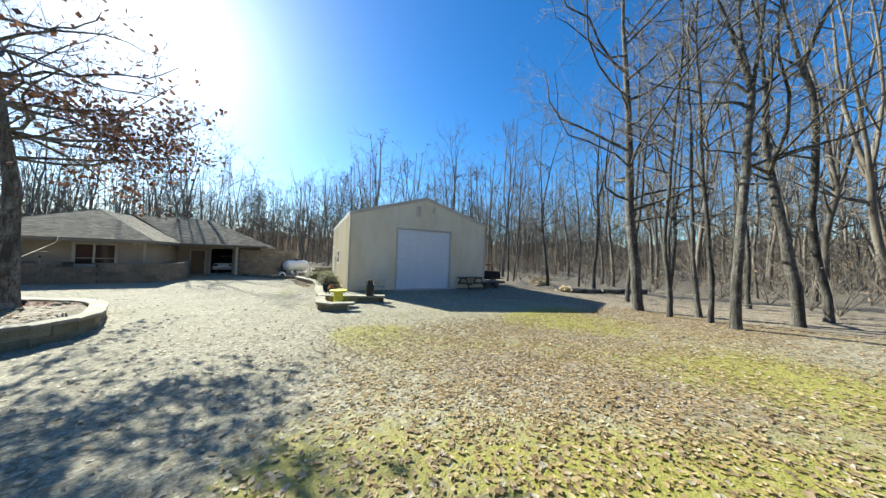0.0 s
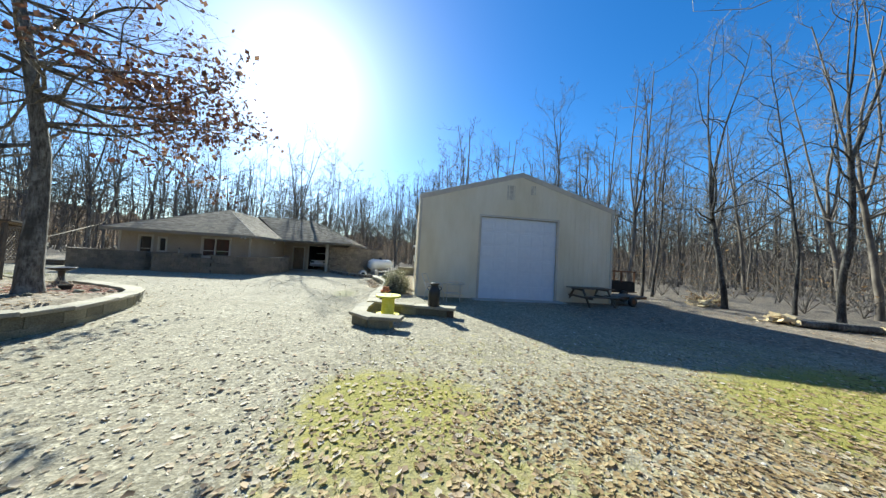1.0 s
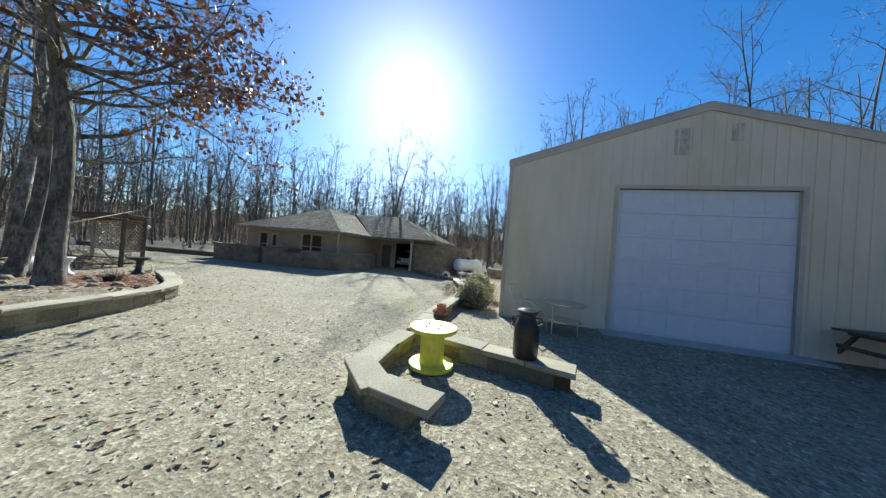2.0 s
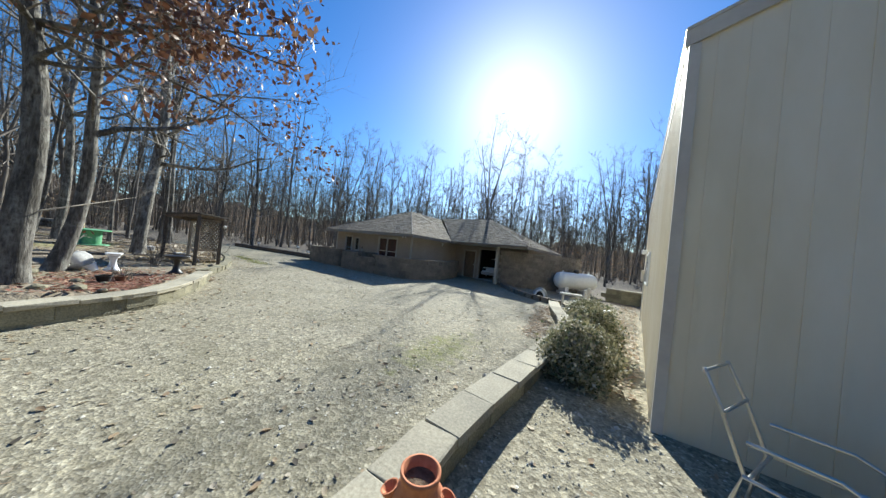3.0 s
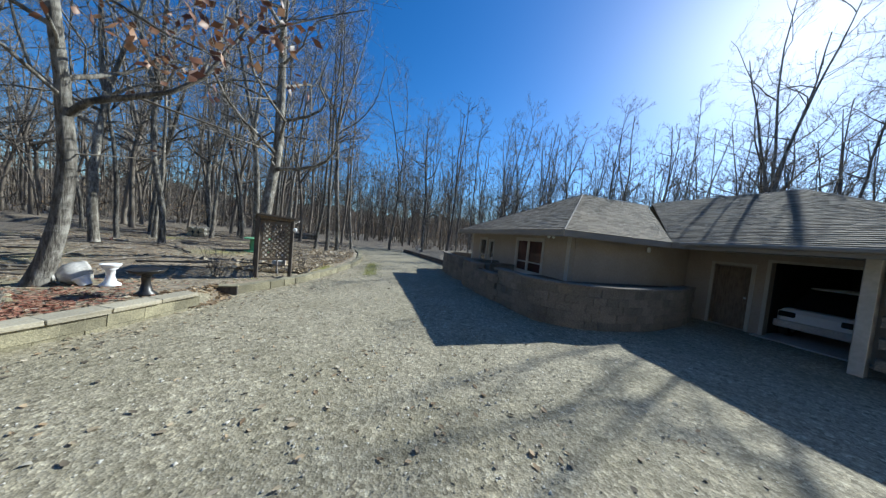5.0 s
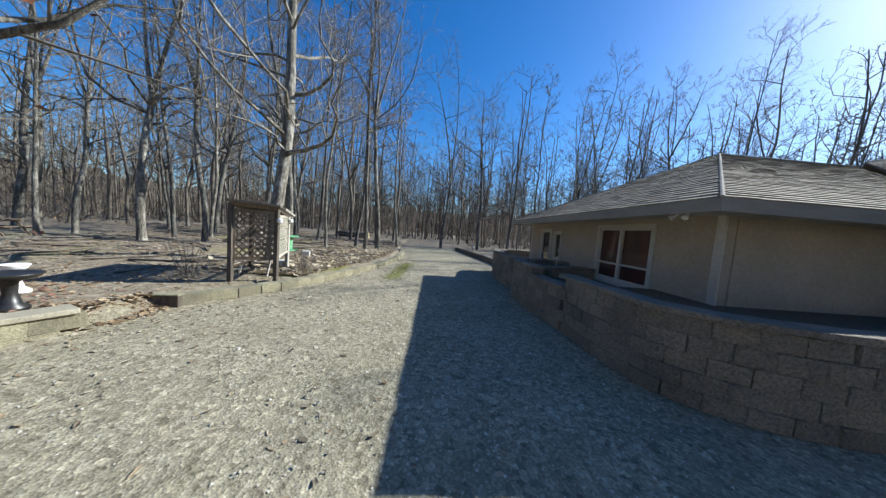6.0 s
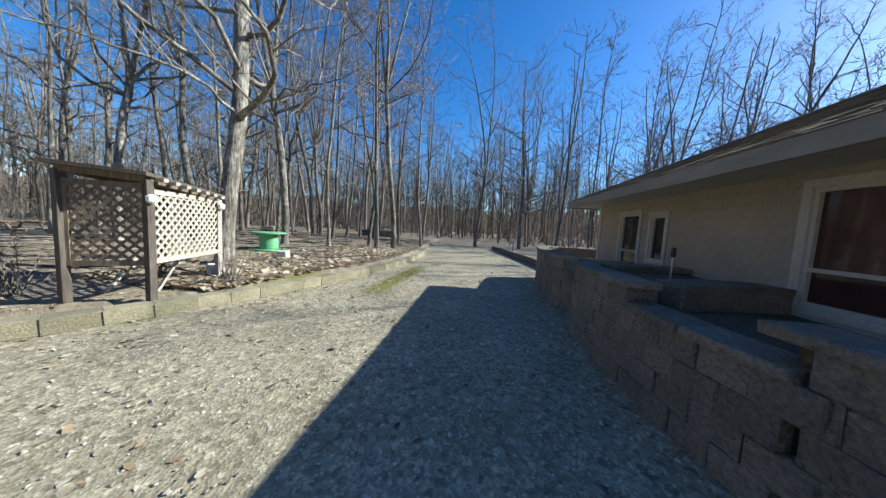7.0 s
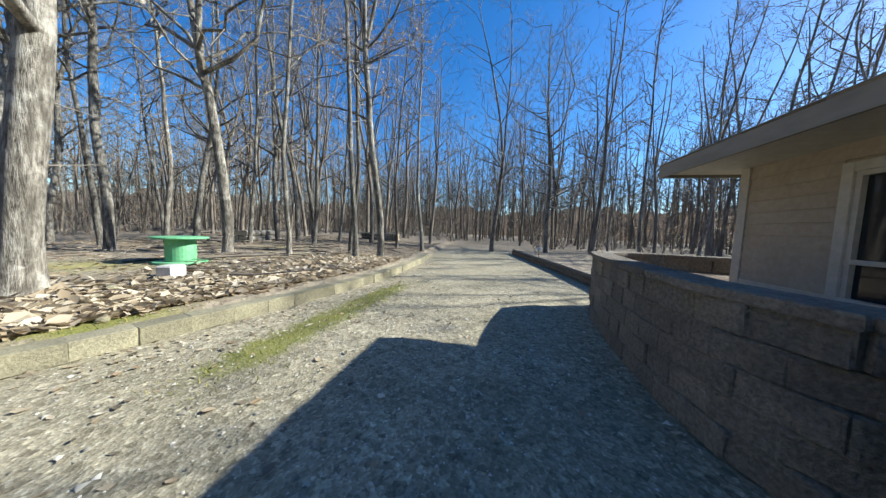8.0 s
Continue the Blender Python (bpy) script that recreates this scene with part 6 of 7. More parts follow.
def small_car(x, y):
    c = thing("car", pose(x, y, 0.03), "small white car parked inside the dark garage", "car")
    bm = boxes((-0.70, 0.70, -1.6, 1.6, 0.28, 0.82), bevel=0.10)
    part("body", bm, M_WHITE, c)
    bm = bmesh.new()
    v = [bm.verts.new(p) for p in ((-0.62, -1.1, 0.82), (0.62, -1.1, 0.82), (0.62, 1.45, 0.82), (-0.62, 1.45, 0.82), (-0.52, -0.55, 1.38), (0.52, -0.55, 1.38), (0.52, 1.2, 1.38), (-0.52, 1.2, 1.38))]
    for f in ((0, 1, 5, 4), (1, 2, 6, 5), (2, 3, 7, 6), (3, 0, 4, 7), (4, 5, 6, 7)):
        bm.faces.new([v[k] for k in f])
    part("cabin", bm, M_GLASS, c, "dark glazed cabin")
    part("roof", boxes((-0.54, 0.54, -0.55, 1.22, 1.385, 1.43), bevel=0.02), M_WHITE, c)
    part("bumper", boxes((-0.71, 0.71, -1.68, -1.58, 0.30, 0.50), bevel=0.03), M_CASTSTONE, c)
    for s in (-0.5, 0.5):
        part("headlight", boxes((s - 0.15, s + 0.15, -1.63, -1.57, 0.60, 0.74), bevel=0.02), M_GLASS, c)
    for sx in (-0.66, 0.66):
        for sy in (-1.0, 1.0):
            w = part("wheel", lathe([(0.12, -0.09), (0.27, -0.09), (0.29, 0.0), (0.27, 0.09), (0.12, 0.09)], 20, m=pose(sx, sy, 0.29, 0, 90)), M_BLACK, c)
            part("rim", lathe([(0.0, -0.093), (0.17, -0.093), (0.17, 0.093), (0.0, 0.093)], 16, m=pose(sx, sy, 0.29, 0, 90)), M_METAL, w)


propane_tank(-3.45, 24.7, 45)
dog_igloo(-4.45, 21.05, 10)
concrete_bench(-3.05, 20.2, 8)
stub_post(-2.45, 20.9, 0.75, "round pale concrete post beside the bench")
stub_post(-2.62, 21.3, 0.62, "round pale concrete post behind the bench")
small_car(-8.75, 26.6)
block_wall("bed_edging", "low dark block edging round the garage bed", rounded([(-7.0, 22.9), (-6.1, 21.5), (-5.1, 20.35), (-4.3, 19.85), (-3.4, 19.4)], 1), lambda u: 0.21, GREY_BLOCKS, None, seed=12)
block_wall("back_wall", "low tan block wall behind the barn", [(-1.9, 24.2), (0.9, 24.0)], lambda u: 0.62, TAN_BLOCKS, CAPS, seed=13)


def garden_light(x, y, z):
    g = thing("garden_light", pose(x, y, z), "black solar garden light on a pale stake", "garden light")
    part("stake", tube([(0, 0, 0), (0, 0, 0.36)], 0.012), M_METAL, g)
    part("lamp", lathe([(0.02, 0.345), (0.028, 0.37), (0.028, 0.46), (0.034, 0.465), (0.0, 0.48)], 14), M_BLACK, g)


garden_light(-15.0, 18.95, 0.92)

# ---------------------------------------------------------------- things in the beds on the other side
def bird_bath(x, y, h, r, material, label):
    z = level(x, y)
    b = thing("bird_bath", pose(x, y, z), label, "bird bath")
    part("pedestal", lathe([(0.15, 0), (0.15, 0.04), (0.09, 0.09), (0.06, h * 0.5), (0.07, h * 0.8), (0.11, h - 0.06)], 18), material, b, smooth=True)
    part("bowl", lathe([(0.08, h - 0.07), (r * 0.8, h - 0.03), (r, h + 0.02), (r, h + 0.035), (r * 0.85, h + 0.02), (0.0, h - 0.01)], 28), material, b, smooth=True)


def tipped_urn(x, y):
    u = thing("garden_urn", pose(x, y, level(x, y) + 0.20, 80, 0, 235) @ Matrix.Diagonal((0.8, 0.8, 0.8, 1)), "large pale cast-stone garden urn lying on its side", "urn")
    part("bowl", lathe([(0.05, -0.25), (0.14, -0.22), (0.24, -0.08), (0.28, 0.08), (0.27, 0.2), (0.29, 0.24), (0.27, 0.25), (0.24, 0.2), (0.22, 0.0), (0.05, -0.15)], 10), M_CASTSTONE, u, smooth=True)
    part("foot", lathe([(0.12, -0.31), (0.12, -0.28), (0.06, -0.24)], 18), M_CASTSTONE, u)


def flower_pot(x, y, r, h, material, label, tilt=0):
    p = thing("flower_pot", pose(x, y, level(x, y) + 0.01, tilt), label, "plant pot")
    part("pot", lathe([(r * 0.7, 0), (r * 0.95, h * 0.8), (r * 1.08, h * 0.82), (r * 1.08, h), (r * 0.95, h), (r * 0.9, h * 0.85)], 20), material, p)
    part("potting_soil", lathe([(0.0, h * 0.84), (r * 0.93, h * 0.85)], 16), M_SOIL, p)


def rock(x, y, r, seed, label="rough grey field stone", group="rocks in the bed", material=None):
    rng = random.Random(seed)
    bm = bmesh.new()
    bmesh.ops.create_icosphere(bm, subdivisions=2, radius=r)
    for v in bm.verts:
        n = noise.noise(v.co * (2.2 / r) + Vector((seed, 0, 0)))
        v.co *= 1 + 0.35 * n
        v.co.z *= 0.65
    me = bpy.data.meshes.new("rock")
    bm.to_mesh(me)
    bm.free()
    me.materials.append(material or M_CASTSTONE)
    o = new("rock", me)
    o.matrix_world = pose(x, y, level(x, y) + r * 0.3, 0, 0, seed * 40)
    tagged(o, label, "rock", group)


def lattice_shelter():
    a, b, c = Vector((-13.88, 10.90)), Vector((-14.29, 11.67)), Vector((-15.79, 11.11))
    d = a + c - b
    z = level(-14.3, 11.2)
    s = thing("garden_shelter", pose(0, 0, 0), "weathered timber shelter with white lattice sides", "garden shelter")
    tops = {0: 1.98, 1: 1.93, 2: 1.80, 3: 1.86}
    for k, p in enumerate((a, b, c, d)):
        part("post", boxes((p.x - 0.045, p.x + 0.045, p.y - 0.045, p.y + 0.045, z - 0.15, tops[k]), bevel=0.004), M_DARKWOOD if k != 2 else M_GREYWOOD, s)

    def panel(p, q, z0, z1, material, slats):
        u = q - p
        ln = u.length
        ang = math.degrees(math.atan2(u.y, u.x))
        m = pose(p.x, p.y, 0, 0, 0, ang)
        for dims in ((0.04, ln - 0.04, -0.02, 0.02, z0 - 0.03, z0 + 0.04), (0.04, ln - 0.04, -0.02, 0.02, z1 - 0.04, z1 + 0.03)):
            part("rail", boxes(dims), material, s).matrix_local = m
        lat = part("lattice_panel", boxes((0.04, 0.08, -0.018, 0.018, z0 + 0.04, z1 - 0.04)), material, s, "diagonal lattice panel")
        lat.matrix_local = m
        h = z1 - z0
        step = 0.14
        for sign, off in ((1, -0.008), (-1, 0.008)):
            n = int((ln + h) / step)
            for i in range(1, n):
                x0 = i * step - (h if sign > 0 else 0)
                x1 = x0 + h * sign if sign > 0 else x0 - h
                lo, hi = (x0, z0), (x1, z1)
                # trim the slat to the panel
                pts = []
                for (xa, za), (xb, zb) in (((lo[0], lo[1]), (hi[0], hi[1])),):
                    t0, t1 = 0.0, 1.0
                    dx = xb - xa
                    for bound, keep in ((0.05, 1), (ln - 0.05, -1)):
                        tb = (bound - xa) / dx
                        if (dx > 0) == (keep > 0):
                            t0 = max(t0, tb)
                        else:
                            t1 = min(t1, tb)
                    if t1 - t0 > 0.04:
                        pts = [(xa + dx * t0, za + (zb - za) * t0), (xa + dx * t1, za + (zb - za) * t1)]
                if not pts:
                    continue
                (xa, za), (xb, zb) = pts
                bm = bmesh.new()
                w = 0.0185
                dxx, dzz = xb - xa, zb - za
                l2 = math.hypot(dxx, dzz)
                nx, nz = -dzz / l2 * w, dxx / l2 * w
                vs = [bm.verts.new((x + ex, off + ey, zz + ez)) for ey in (-0.004, 0.004) for x, zz, ex, ez in ((xa, za, nx, nz), (xa, za, -nx, -nz), (xb, zb, -nx, -nz), (xb, zb, nx, nz))]
                for f in ((0, 1, 2, 3), (7, 6, 5, 4), (0, 4, 5, 1), (1, 5, 6, 2), (2, 6, 7, 3), (3, 7, 4, 0)):
                    bm.faces.new([vs[k] for k in f])
                part("slat", bm, material, lat)

    # a-b lattice: its shade is put into the darker wood colour
    panel(a, b, 0.74, 1.84, M_OLDWOOD, 1)
    panel(b, c, 0.76, 1.78, M_LATTICE, 1)
    # shed roof on rafters
    bm = bmesh.new()
    out = 0.16
    cen = (a + b + c + d) / 4
    vs = []
    for k, p in enumerate((a, b, c, d)):
        e = p + (p - cen).normalized() * out
        vs.append(bm.verts.new((e.x, e.y, tops[k] + 0.10)))
    lo = [bm.verts.new(v.co - Vector((0, 0, 0.05))) for v in vs]
    bm.faces.new(vs), bm.faces.new(lo[::-1])
    for k in range(4):
        bm.faces.new((vs[k], lo[k], lo[(k + 1) % 4], vs[(k + 1) % 4]))
    part("roof", bm, M_DARKWOOD, s, "dark board shed roof")
    for p, q, k, j in ((a, b, 0, 1), (b, c, 1, 2), (c, d, 2, 3), (d, a, 3, 0)):
        part("beam", tube([(p.x, p.y, tops[k] + 0.01), (q.x, q.y, tops[j] + 0.01)], 0.055, seg=4), M_OLDWOOD, s)
    for i in range(7):
        f = (i + 0.5) / 7
        p, q = b.lerp(c, f), a.lerp(d, f)
        zz = 1.93 - 0.13 * f
        part("rafter_end", boxes((p.x - 0.03, p.x + 0.03, p.y - 0.02, p.y + 0.20, zz - 0.0, zz + 0.05)), M_GREYWOOD, s)
    part("brace", tube([(a.x * 0.7 + d.x * 0.3, a.y * 0.7 + d.y * 0.3, z), (a.x * 0.2 + d.x * 0.8, a.y * 0.2 + d.y * 0.8, 0.75)], 0.025, seg=4), M_GREYWOOD, s)
    part("brace", tube([(b.x * 0.75 + c.x * 0.25, b.y * 0.75 + c.y * 0.25 - 0.3, z), (b.x * 0.4 + c.x * 0.6, b.y * 0.4 + c.y * 0.6 - 0.3, 0.76)], 0.025, seg=4), M_GREYWOOD, s)
    part("lower_rail", tube([(a.x, a.y, 0.52), (d.x, d.y, 0.50)], 0.03, seg=4), M_OLDWOOD, s)
    for p in (b + Vector((0.02, 0.08)), c + Vector((0.0, 0.08))):
        part("lamp", lathe([(0.02, 0), (0.055, 0.03), (0.06, 0.10), (0.02, 0.13)], 12, m=pose(p.x, p.y, 1.60)), M_WHITE, s, "small white lamp on the post")


def spool_table(x, y):
    z = level(x, y)
    t = thing("spool_table", pose(x, y, z), "green-painted cable spool used as a round table", "table")
    part("tabletop", lathe([(0.0, 0.60), (0.52, 0.60), (0.535, 0.612), (0.535, 0.64), (0.52, 0.65), (0.0, 0.65)], 36), M_GREEN, t)
    part("drum", lathe([(0.29, 0.05), (0.29, 0.60)], 28), M_GREEN, t)
    part("base", lathe([(0.0, 0.0), (0.50, 0.0), (0.51, 0.015), (0.50, 0.05), (0.0, 0.05)], 32), M_GREEN, t)


def stone_block(x, y, turn, label="grey cast concrete block beside the green table"):
    o = part("concrete_block", boxes((-0.18, 0.18, -0.14, 0.14, 0, 0.26), bevel=0.025), M_CASTSTONE)
    o.matrix_world = pose(x, y, level(x, y), 0, 0, turn)
    tagged(o, label, "block")


def wall_end(x, y, turn):
    """End of the low wall at the gap, shade painted dark, with a pale cap."""
    e = thing("shaded_wall_end", pose(x, y, 0, 0, 0, turn), "dark weathered timber closing the end of the low wall", "timber")
    # dark wood colour imitates the shade on the wall's end face
    part("timber", boxes((-0.24, 0.24, -0.07, 0.07, 0.0, 0.205), bevel=0.012), M_DARKWOOD, e)
    part("cap", boxes((-0.25, 0.25, -0.09, 0.09, 0.206, 0.235), bevel=0.008), M_BLOCK, e, "pale tan stone cap")
    part("stake", boxes((-0.265, -0.242, -0.05, 0.03, 0.0, 0.22), bevel=0.006), M_DARKWOOD, e)


lattice_shelter()
spool_table(-19.6, 8.92)
stone_block(-18.48, 10.39, 20)
stone_block(-15.9, 10.9, 50, "rough pale concrete block near the shelter")
wall_end(-12.60, 10.74, 103)
bird_bath(-11.39, 10.0, 0.46, 0.27, M_BLACK, "dark square-footed bird bath in the leaf bed")
bird_bath(-12.1, 8.98, 0.42, 0.15, M_WHITE, "small white pedestal bird bath")
tipped_urn(-12.1, 8.4)
flower_pot(-12.0, 8.70, 0.11, 0.18, M_WHITE, "small white plant pot lying tilted", 30)
flower_pot(-9.95, 8.72, 0.11, 0.15, M_DARK, "black plastic nursery pot")
flower_pot(-10.15, 8.95, 0.09, 0.12, M_RUST, "small dark brown pot beside the wall")
rng_rock = random.Random(5)
for i in range(12):
    rock(rng_rock.uniform(-11.4, -8.9), rng_rock.uniform(7.0, 8.9), rng_rock.uniform(0.05, 0.11), i, "rough tan field stone in the leaf mulch", "rocks in the bed", M_BLOCK)
for i in range(46):
    x = rng_rock.uniform(-23.5, -16.6)
    y = 12.1 + (x + 16.6) * -0.12 + rng_rock.uniform(-1.7, 0.2)
    rock(x, y, rng_rock.uniform(0.03, 0.085), 40 + i, "tan rubble stone among leaves", "rubble along the drive", M_BLOCK)
picnic_table(-20.3, -4.3, 25, "grey picnic table far under the trees")
for k in range(6):
    log(-27.2 + 0.1 * (k % 3), 2.6 + 0.36 * (k % 3), level(-27, 3) + 0.3 * (k // 3), 2.2, 0.16, 12, 0, "dark stacked log under the trees", "log stack", 20 + k)
for k in range(8):
    log(-34.0 + 0.1 * (k % 4), 7.0 + 0.3 * (k % 4), level(-34, 7) + 0.28 * (k // 4), 2.6, 0.15, 78, 0, "log in a far dark stack", "far log stack", 40 + k)


def timber_edging():
    e = thing("timber_edging", pose(0, 0, 0), "dark landscape timbers along the far drive edge", "edging", kind="structure")
    line = [(-20.9, 19.3), (-24.0, 18.9), (-27.5, 18.3), (-31.5, 17.6)]
    for a, b in zip(line, line[1:]):
        part("timber", tube([(*a, 0.07), (*b, 0.07)], 0.10, seg=6), M_OLDWOOD, e)
        part("timber", tube([(*a, 0.22), (*b, 0.22)], 0.09, seg=6), M_OLDWOOD, e)


timber_edging()


def bird_feeder(x, y, h):
    z = level(x, y)
    f = thing("bird_feeder", pose(x, y, z), "small white bird feeder on a thin post", "bird feeder")
    part("post", tube([(0, 0, 0), (0, 0, h)], 0.02), M_OLDWOOD, f)
    part("house", boxes((-0.10, 0.10, -0.10, 0.10, h, h + 0.16), bevel=0.01), M_WHITE, f)
    part("roof", lathe([(0.19, h + 0.16), (0.02, h + 0.27)], 4), M_OLDWOOD, f)


bird_feeder(-25.5, 20.3, 0.55)
bird_feeder(-30.0, 18.9, 0.45)
bird_feeder(-23.2, 20.0, 0.30)


def bare_shrub(x, y, h, seed):
    rng = np.random.default_rng(seed)
    s = thing("bare_shrub", pose(x, y, level(x, y)), "leafless twiggy shrub by the low wall", "shrub", "leafless shrubs")
    lm = Limbs()
    for _ in range(15):
        d = unit(np.array([rng.normal(0, 0.3), rng.normal(0, 0.3), 1.0]))
        b = np.array([rng.normal(0, 0.05), rng.normal(0, 0.05), -0.03])
        q = b + d * h * rng.uniform(0.5, 1.0)
        lm.bar([b, (b + q) / 2 + rng.normal(0, 0.03, 3), q], [0.010, 0.007, 0.003], 3)
        for _ in range(6):
            e = b + (q - b) * rng.uniform(0.3, 1.0)
            lm.twig(e, e + unit(d + rng.normal(0, 0.5, 3)) * h * rng.uniform(0.12, 0.35), 0.004)
    o = new("branchwork", fast_mesh("shrub_twigs", *lm.arrays(), [M_TWIG]))
    o.parent = s
    o["kind"] = "stuff"


for k, (x, y, h) in enumerate(((-13.89, 9.95, 1.0), (-15.35, 11.85, 0.85), (-10.3, 9.0, 0.4))):
    bare_shrub(x, y, h, k)

# ---------------------------------------------------------------- leaves, gravel and grass on the ground
def scatter(n, inside, seed):
    rng = np.random.default_rng(seed)
    x0, x1, y0, y1 = inside
    return rng.uniform(x0, x1, n), rng.uniform(y0, y1, n), rng


def clear_of_buildings(x, y):
    barn = (x > BARN_X0 - 0.1) & (x < BARN_X1 + 0.1) & (y > BARN_Y0) & (y < BARN_Y1)
    house = (y > 18.3) & (x < -5.7) & (x > -20.6) & ~((y < 24.0) & (x > -9.6))
    return ~(barn | house)


def fallen(name, label, x, y, rng, size, material, lift=0.012, stand=1.0):
    z = height(x, y)
    n = len(x)
    a = rng.uniform(0, 2 * math.pi, n)
    ln = size * rng.uniform(0.6, 1.35, n)
    wd = ln * rng.uniform(0.36, 0.7, n)
    curl = ln * rng.uniform(0.03, 0.20, n)
    tilt = rng.normal(0, 0.14 * stand, n)
    ca, sa = np.cos(a), np.sin(a)
    base = np.stack([x, y, z + lift], 1)
    d = np.stack([ca, sa, tilt * 0.6], 1)
    s = np.stack([-sa, ca, rng.normal(0, 0.14 * stand, n)], 1)
    up = np.array([0, 0, 1.0])
    rim = []
    for k, (f, g) in enumerate(((-0.5, 0.0), (-0.2, 0.42), (0.22, 0.5), (0.5, 0.0), (0.15, -0.5), (-0.25, -0.4))):
        f, g = f * rng.uniform(0.8, 1.2, n), g * rng.uniform(0.6, 1.25, n)
        rim.append(base + d * (ln * f)[:, None] + s * (wd * g)[:, None] + up * (curl * rng.uniform(0.2, 1.2, n))[:, None])
    v = np.stack(rim + [base], 1).reshape(-1, 3)
    o = (np.arange(n) * 7)[:, None, None]
    t = (np.array([[k, (k + 1) % 6, 6] for k in range(6)])[None] + o).reshape(-1, 3)
    tagged(new(name, fast_mesh(name, v, t, [material])), label, "leaves", kind="stuff")


def cover_ground():
    # leaves thick on the lawn and the beds, thin on the drive
    x, y, rng = scatter(260000, (-26, 16, -7, 19), 1)
    g, l, m = zones(x, y)
    d, s = distance(x, y, EDGE)
    near = np.minimum(1, 9.0 / (np.hypot(x + 4, y - 5) + 3))
    want = 0.13 + 0.55 * np.clip(g, 0, 1) + 0.75 * np.clip(l, 0, 1)
    want *= np.where(s > 0, 0.75, 1.0)
    clump = 0.5 + 0.5 * np.sin(x * 1.9 + np.sin(y * 1.3) * 2) * np.sin(y * 2.1 + np.cos(x * 1.1) * 2)
    want *= 0.35 + 1.1 * clump
    west = (x < -5) & (y > 3) & (s < 0)
    want = np.where(west, want * 0.6, want)
    lawn = smooth01(x + 0.5 * y, -3.5, -1.0) * (1 - smooth01(y + 0.12 * x, 3.0, 5.0)) * (1 - smooth01(x, 8, 10))
    want = want + lawn * (0.55 + 1.1 * clump)
    want = np.where((x > -9) & (x < -2.5) & (y < 6), np.maximum(want, 0.22), want)
    keep = (rng.random(len(x)) < want * 0.24) & clear_of_buildings(x, y) & ((d > 0.3) | (s < 0))
    fallen("fallen_leaves", "dry tan leaves scattered over lawn and drive", x[keep], y[keep], rng, 0.07, M_LITTER, 0.006)
    # a thick tan carpet over the lawn, bleached leaves on the gravel
    lx, ly, rng = scatter(130000, (-4.6, 10, -6, 5.0), 11)
    n = np.sin(lx * 0.9 + 1.3 * np.sin(ly * 0.7)) * np.cos(ly * 0.8 + np.sin(lx * 0.5))
    on = smooth01(lx - 0.32 * (ly - 0.2), -4.4, -2.6) * (1 - smooth01(ly + 0.06 * lx, 3.2, 5.0))
    thickly = 0.25 + 0.75 * np.exp(-((lx - 0.6) ** 2 / 9.0 + (ly - 0.6) ** 2 / 10.0)) - 0.25 * n + 0.4 * smooth01(lx, 4, 7)
    patch = 0.5 + 0.5 * np.sin(lx * 3.1 + 2 * np.sin(ly * 2.3)) * np.sin(ly * 3.7 + 2 * np.cos(lx * 2.9))
    on = on * (1 - 0.8 * np.exp(-((lx - 7.6) ** 2 / 7.0 + (ly + 2.3) ** 2 / 0.8)))
    k = rng.random(len(lx)) < on * thickly * (0.25 + 0.75 * patch) * 1.0
    fallen("leaf_carpet", "thick carpet of curled tan leaves on the lawn", lx[k], ly[k], rng, 0.060, M_CARPET, 0.008)
    lx, ly, rng = scatter(30000, (-25, 0, -4, 15), 12)
    d, s = distance(lx, ly, EDGE)
    edge = smooth01(1.4 - d, 0, 1.0)
    k = (s < 0) & (rng.random(len(lx)) < (0.42 * smooth01(-lx, 1.5, 4.0) * (1 - smooth01(ly, 4.0, 9.0)) * smooth01(lx, -14, -10) + 0.05 + 0.5 * edge))
    fallen("pale_leaves", "bleached fallen leaves on the gravel", lx[k], ly[k], rng, 0.07, M_PALELEAF, 0.006)
    lx, ly, rng = scatter(70000, (-36, -8, -10, 13), 15)
    d, s = distance(lx, ly, EDGE)
    clump = 0.5 + 0.5 * np.sin(lx * 0.8 + np.sin(ly * 0.6) * 2) * np.sin(ly * 0.9 + np.cos(lx * 0.5) * 2)
    k = (s > 0) & (d > 0.35) & (rng.random(len(lx)) < 0.08 + 0.42 * clump)
    fallen("leaf_litter", "brown leaf litter under the trees", lx[k], ly[k], rng, 0.11, M_LITTER, 0.012)
    # leaf drifts beside the low wall, along the beds and by the planter
    n = 6500
    t = rng.uniform(-0.2, 1, n)
    lx = -16.4 - 7.6 * t
    ly = 12.35 + 0.9 * np.minimum(1, t * 1.6) - np.abs(rng.normal(0, 1.1, n)) - 0.15
    fallen("leaf_drift", "deep pale leaf drift behind the low wall", lx, ly, rng, 0.18, M_PALELEAF, 0.035, 3.4)
    n = 2600
    lx, ly = rng.normal(-9.9, 1.1, n), rng.normal(9.0, 0.5, n)
    d, s = distance(lx, ly, EDGE)
    k = (s > 0) & (d > 0.3)
    fallen("red_mulch", "red-brown leaf mulch in the bed", lx[k], ly[k], rng, 0.08, M_REDMULCH, 0.02)
    # leaves heaped in the gap between the two walls, and dark curled ones strewn over the drive
    n = 420
    t = rng.uniform(0, 1, n)
    fallen("leaf_drift", "tan and red leaves heaped in the gap of the wall", -11.55 - 0.95 * t + rng.normal(0, 0.07, n), 10.55 + 0.16 * t + rng.normal(0, 0.14, n), rng, 0.11, M_LITTER, 0.02, 2.0)
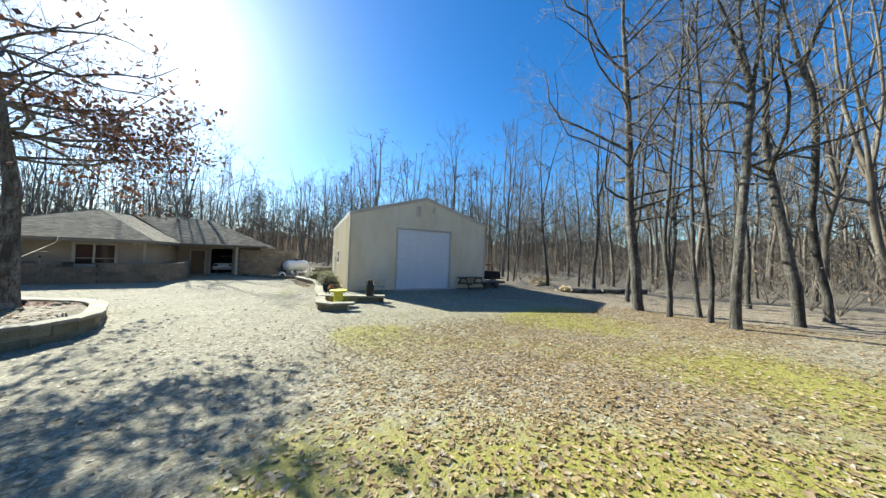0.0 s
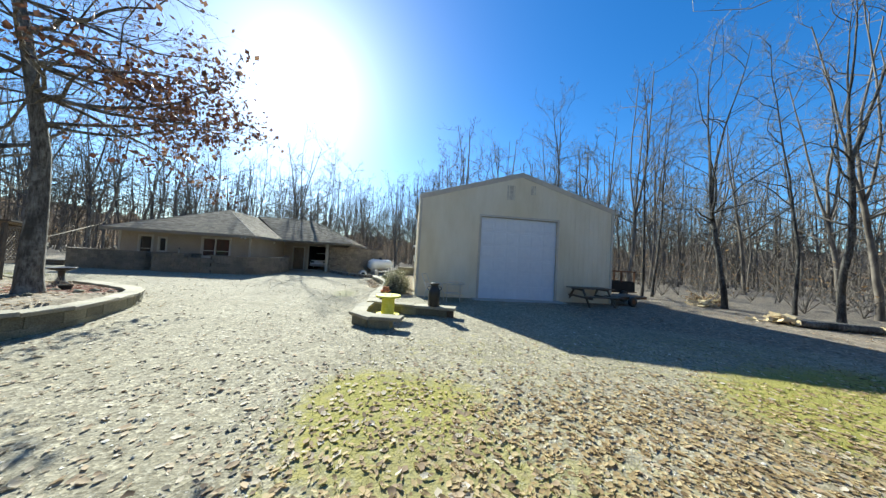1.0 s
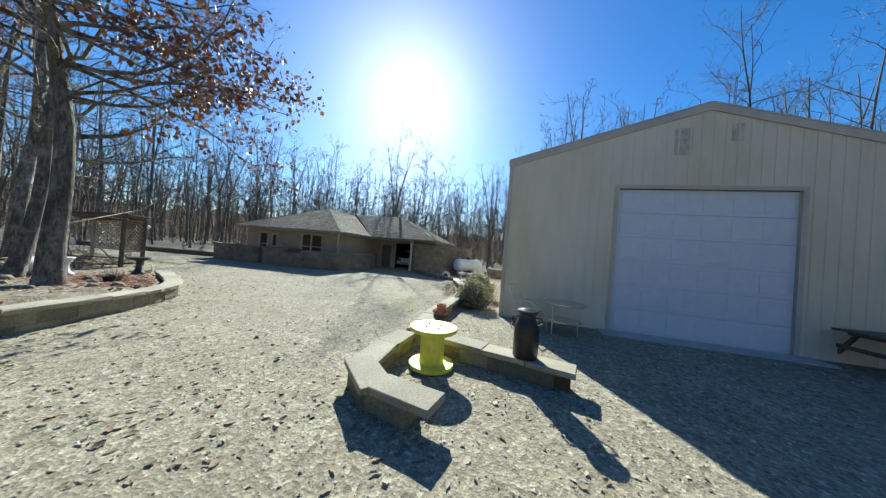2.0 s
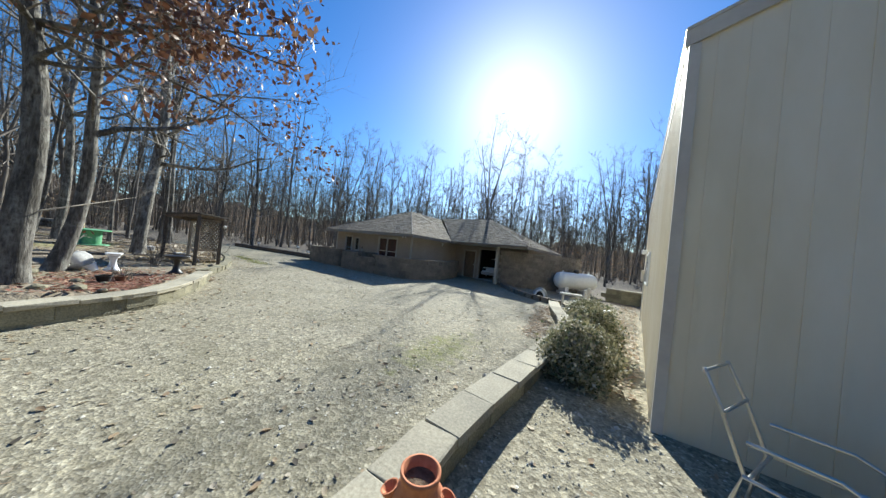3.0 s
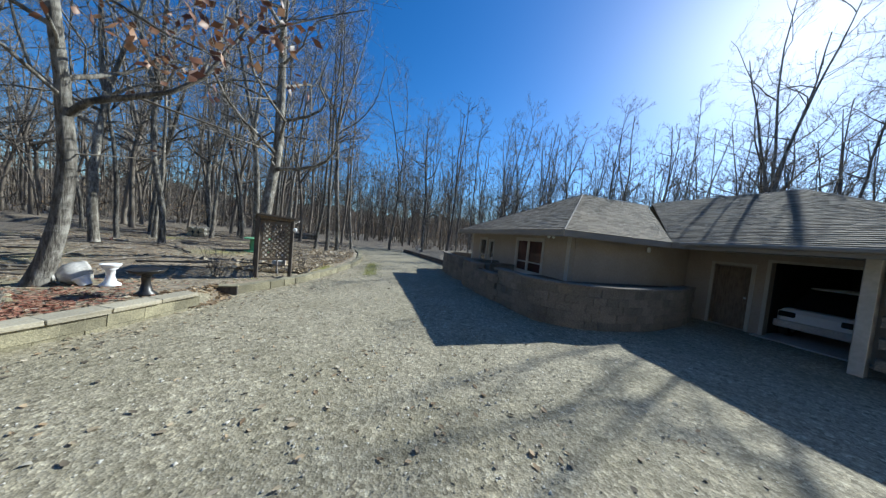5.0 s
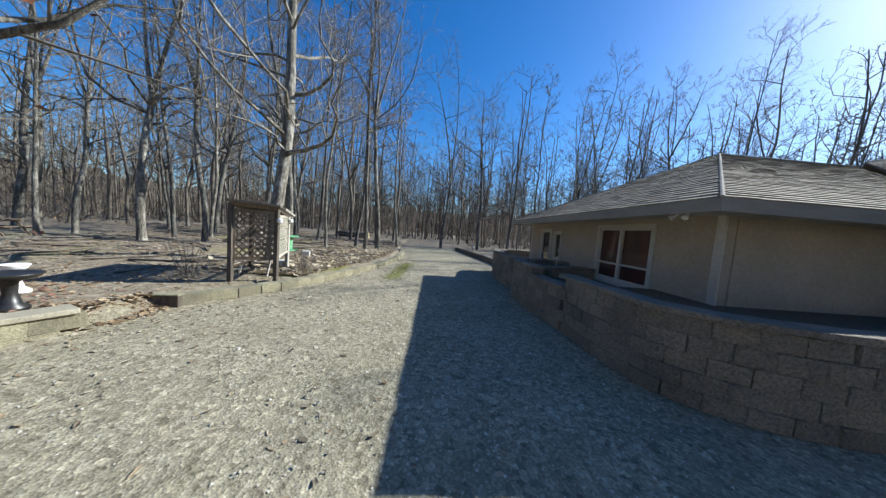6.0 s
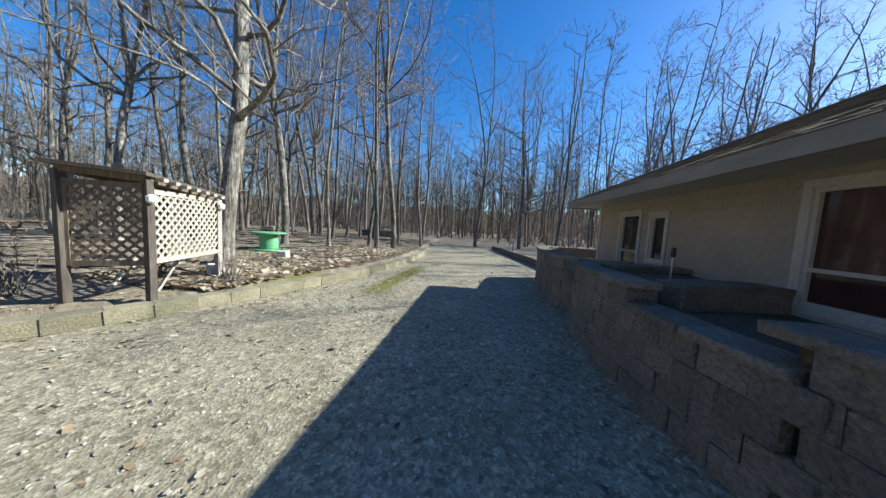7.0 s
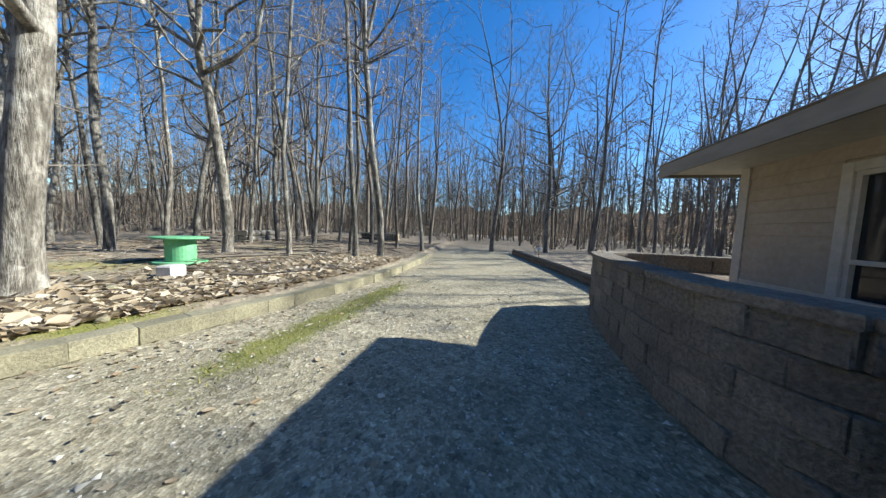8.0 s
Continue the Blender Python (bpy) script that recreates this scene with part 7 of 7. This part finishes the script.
    lx, ly, rng = scatter(3600, (-22, -2.5, -2, 17.5), 21)
    d, s = distance(lx, ly, EDGE)
    k = (s < 0) & clear_of_buildings(lx, ly) & (rng.random(len(lx)) < 0.3 + 0.4 * smooth01(2.5 - d, 0, 2))
    fallen("dark_leaves", "dark curled leaves strewn over the gravel drive", lx[k], ly[k], rng, 0.07, M_DARKLEAF, 0.008, 1.6)
    n = 1500
    t = rng.uniform(0, 1, n)
    lx, ly = -2.95 - 0.55 * t + rng.normal(0, 0.16, n), 14.2 + 4.2 * t + rng.normal(0, 0.2, n)
    k = rng.random(n) < 0.9
    fallen("leaf_drift", "red and tan leaves blown against the planter wall", lx[k], ly[k], rng, 0.09, M_LITTER, 0.02)
    n = 900
    ly = rng.uniform(12.4, 23.0, n)
    lx = -1.75 + 0.0437 * (ly - 12) + rng.uniform(0, 0.6, n)
    fallen("leaf_drift", "dry leaves along the foot of the barn", lx, ly, rng, 0.09, M_LITTER, 0.02)
    # loose stones on the drive
    x, y, rng = scatter(220000, (-22, 4, -4, 18), 2)
    g, l, m = zones(x, y)
    d, s = distance(x, y, EDGE)
    path = np.min([np.hypot(x - a, y - b) for a, b in ((-2.6, -0.5), (-1.8, 3), (-1.5, 7), (-3, 11), (-5, 13), (-8, 14.5), (-11, 15.5), (-14, 15.5), (-17, 15.5))], axis=0)
    keep = (s < 0) & (g < 0.5) & (rng.random(len(x)) < np.clip(1.15 - path / 4.5, 0.05, 1) * 0.5) & clear_of_buildings(x, y)
    x, y = x[keep], y[keep]
    n = len(x)
    c = np.stack([x, y, height(x, y)], 1)
    r = (rng.gamma(2.0, 0.0030, n) + 0.004)[:, None]
    dirs = np.array([[1, 0, 0.2], [-0.5, 0.87, 0.1], [-0.5, -0.87, 0.3], [0.1, 0.1, 0.9]])
    ang = rng.uniform(0, 6.28, n)
    ca, sa = np.cos(ang), np.sin(ang)
    vs = []
    for dx, dy, dz in dirs:
        k = rng.uniform(0.7, 1.3, n)
        vs.append(c + np.stack([(dx * ca - dy * sa) * k, (dx * sa + dy * ca) * k, dz * k], 1) * r)
    v = np.stack(vs, 1).reshape(-1, 3)
    o = (np.arange(n) * 4)[:, None, None]
    t = (np.array([[0, 1, 3], [1, 2, 3], [2, 0, 3]])[None] + o).reshape(-1, 3)
    tagged(new("gravel", fast_mesh("gravel", v, t, [M_STONE])), "loose pale crushed gravel on the drive", "gravel", kind="stuff")
    # short winter grass
    x, y, rng = scatter(60000, (-4, 10, -6, 6), 3)
    g, l, m = zones(x, y)
    keep = rng.random(len(x)) < np.clip(g, 0, 1) * 0.9
    x2, y2 = rng.uniform(-21.5, -16, 5000), rng.uniform(13.6, 15, 5000)
    keep2 = rng.random(5000) < zones(x2, y2)[2]
    x3, y3 = rng.uniform(-18, -12.5, 9000), rng.uniform(10.3, 13.0, 9000)
    keep3 = rng.random(9000) < zones(x3, y3)[2]
    x, y = np.concatenate([x[keep], x2[keep2], x3[keep3]]), np.concatenate([y[keep], y2[keep2], y3[keep3]])
    n = len(x)
    c = np.stack([x, y, height(x, y)], 1)
    a = rng.uniform(0, 6.28, n)
    w = np.stack([np.cos(a), np.sin(a), np.zeros(n)], 1) * 0.004
    tip = np.stack([rng.normal(0, 0.025, n), rng.normal(0, 0.025, n), rng.uniform(0.015, 0.05, n)], 1)
    v = np.stack([c - w, c + w, c + tip], 1).reshape(-1, 3)
    t = np.arange(3 * n).reshape(-1, 3)
    tagged(new("grass", fast_mesh("grass", v, t, [M_GRASS])), "short yellow-green winter grass", "grass", kind="stuff")


cover_ground()
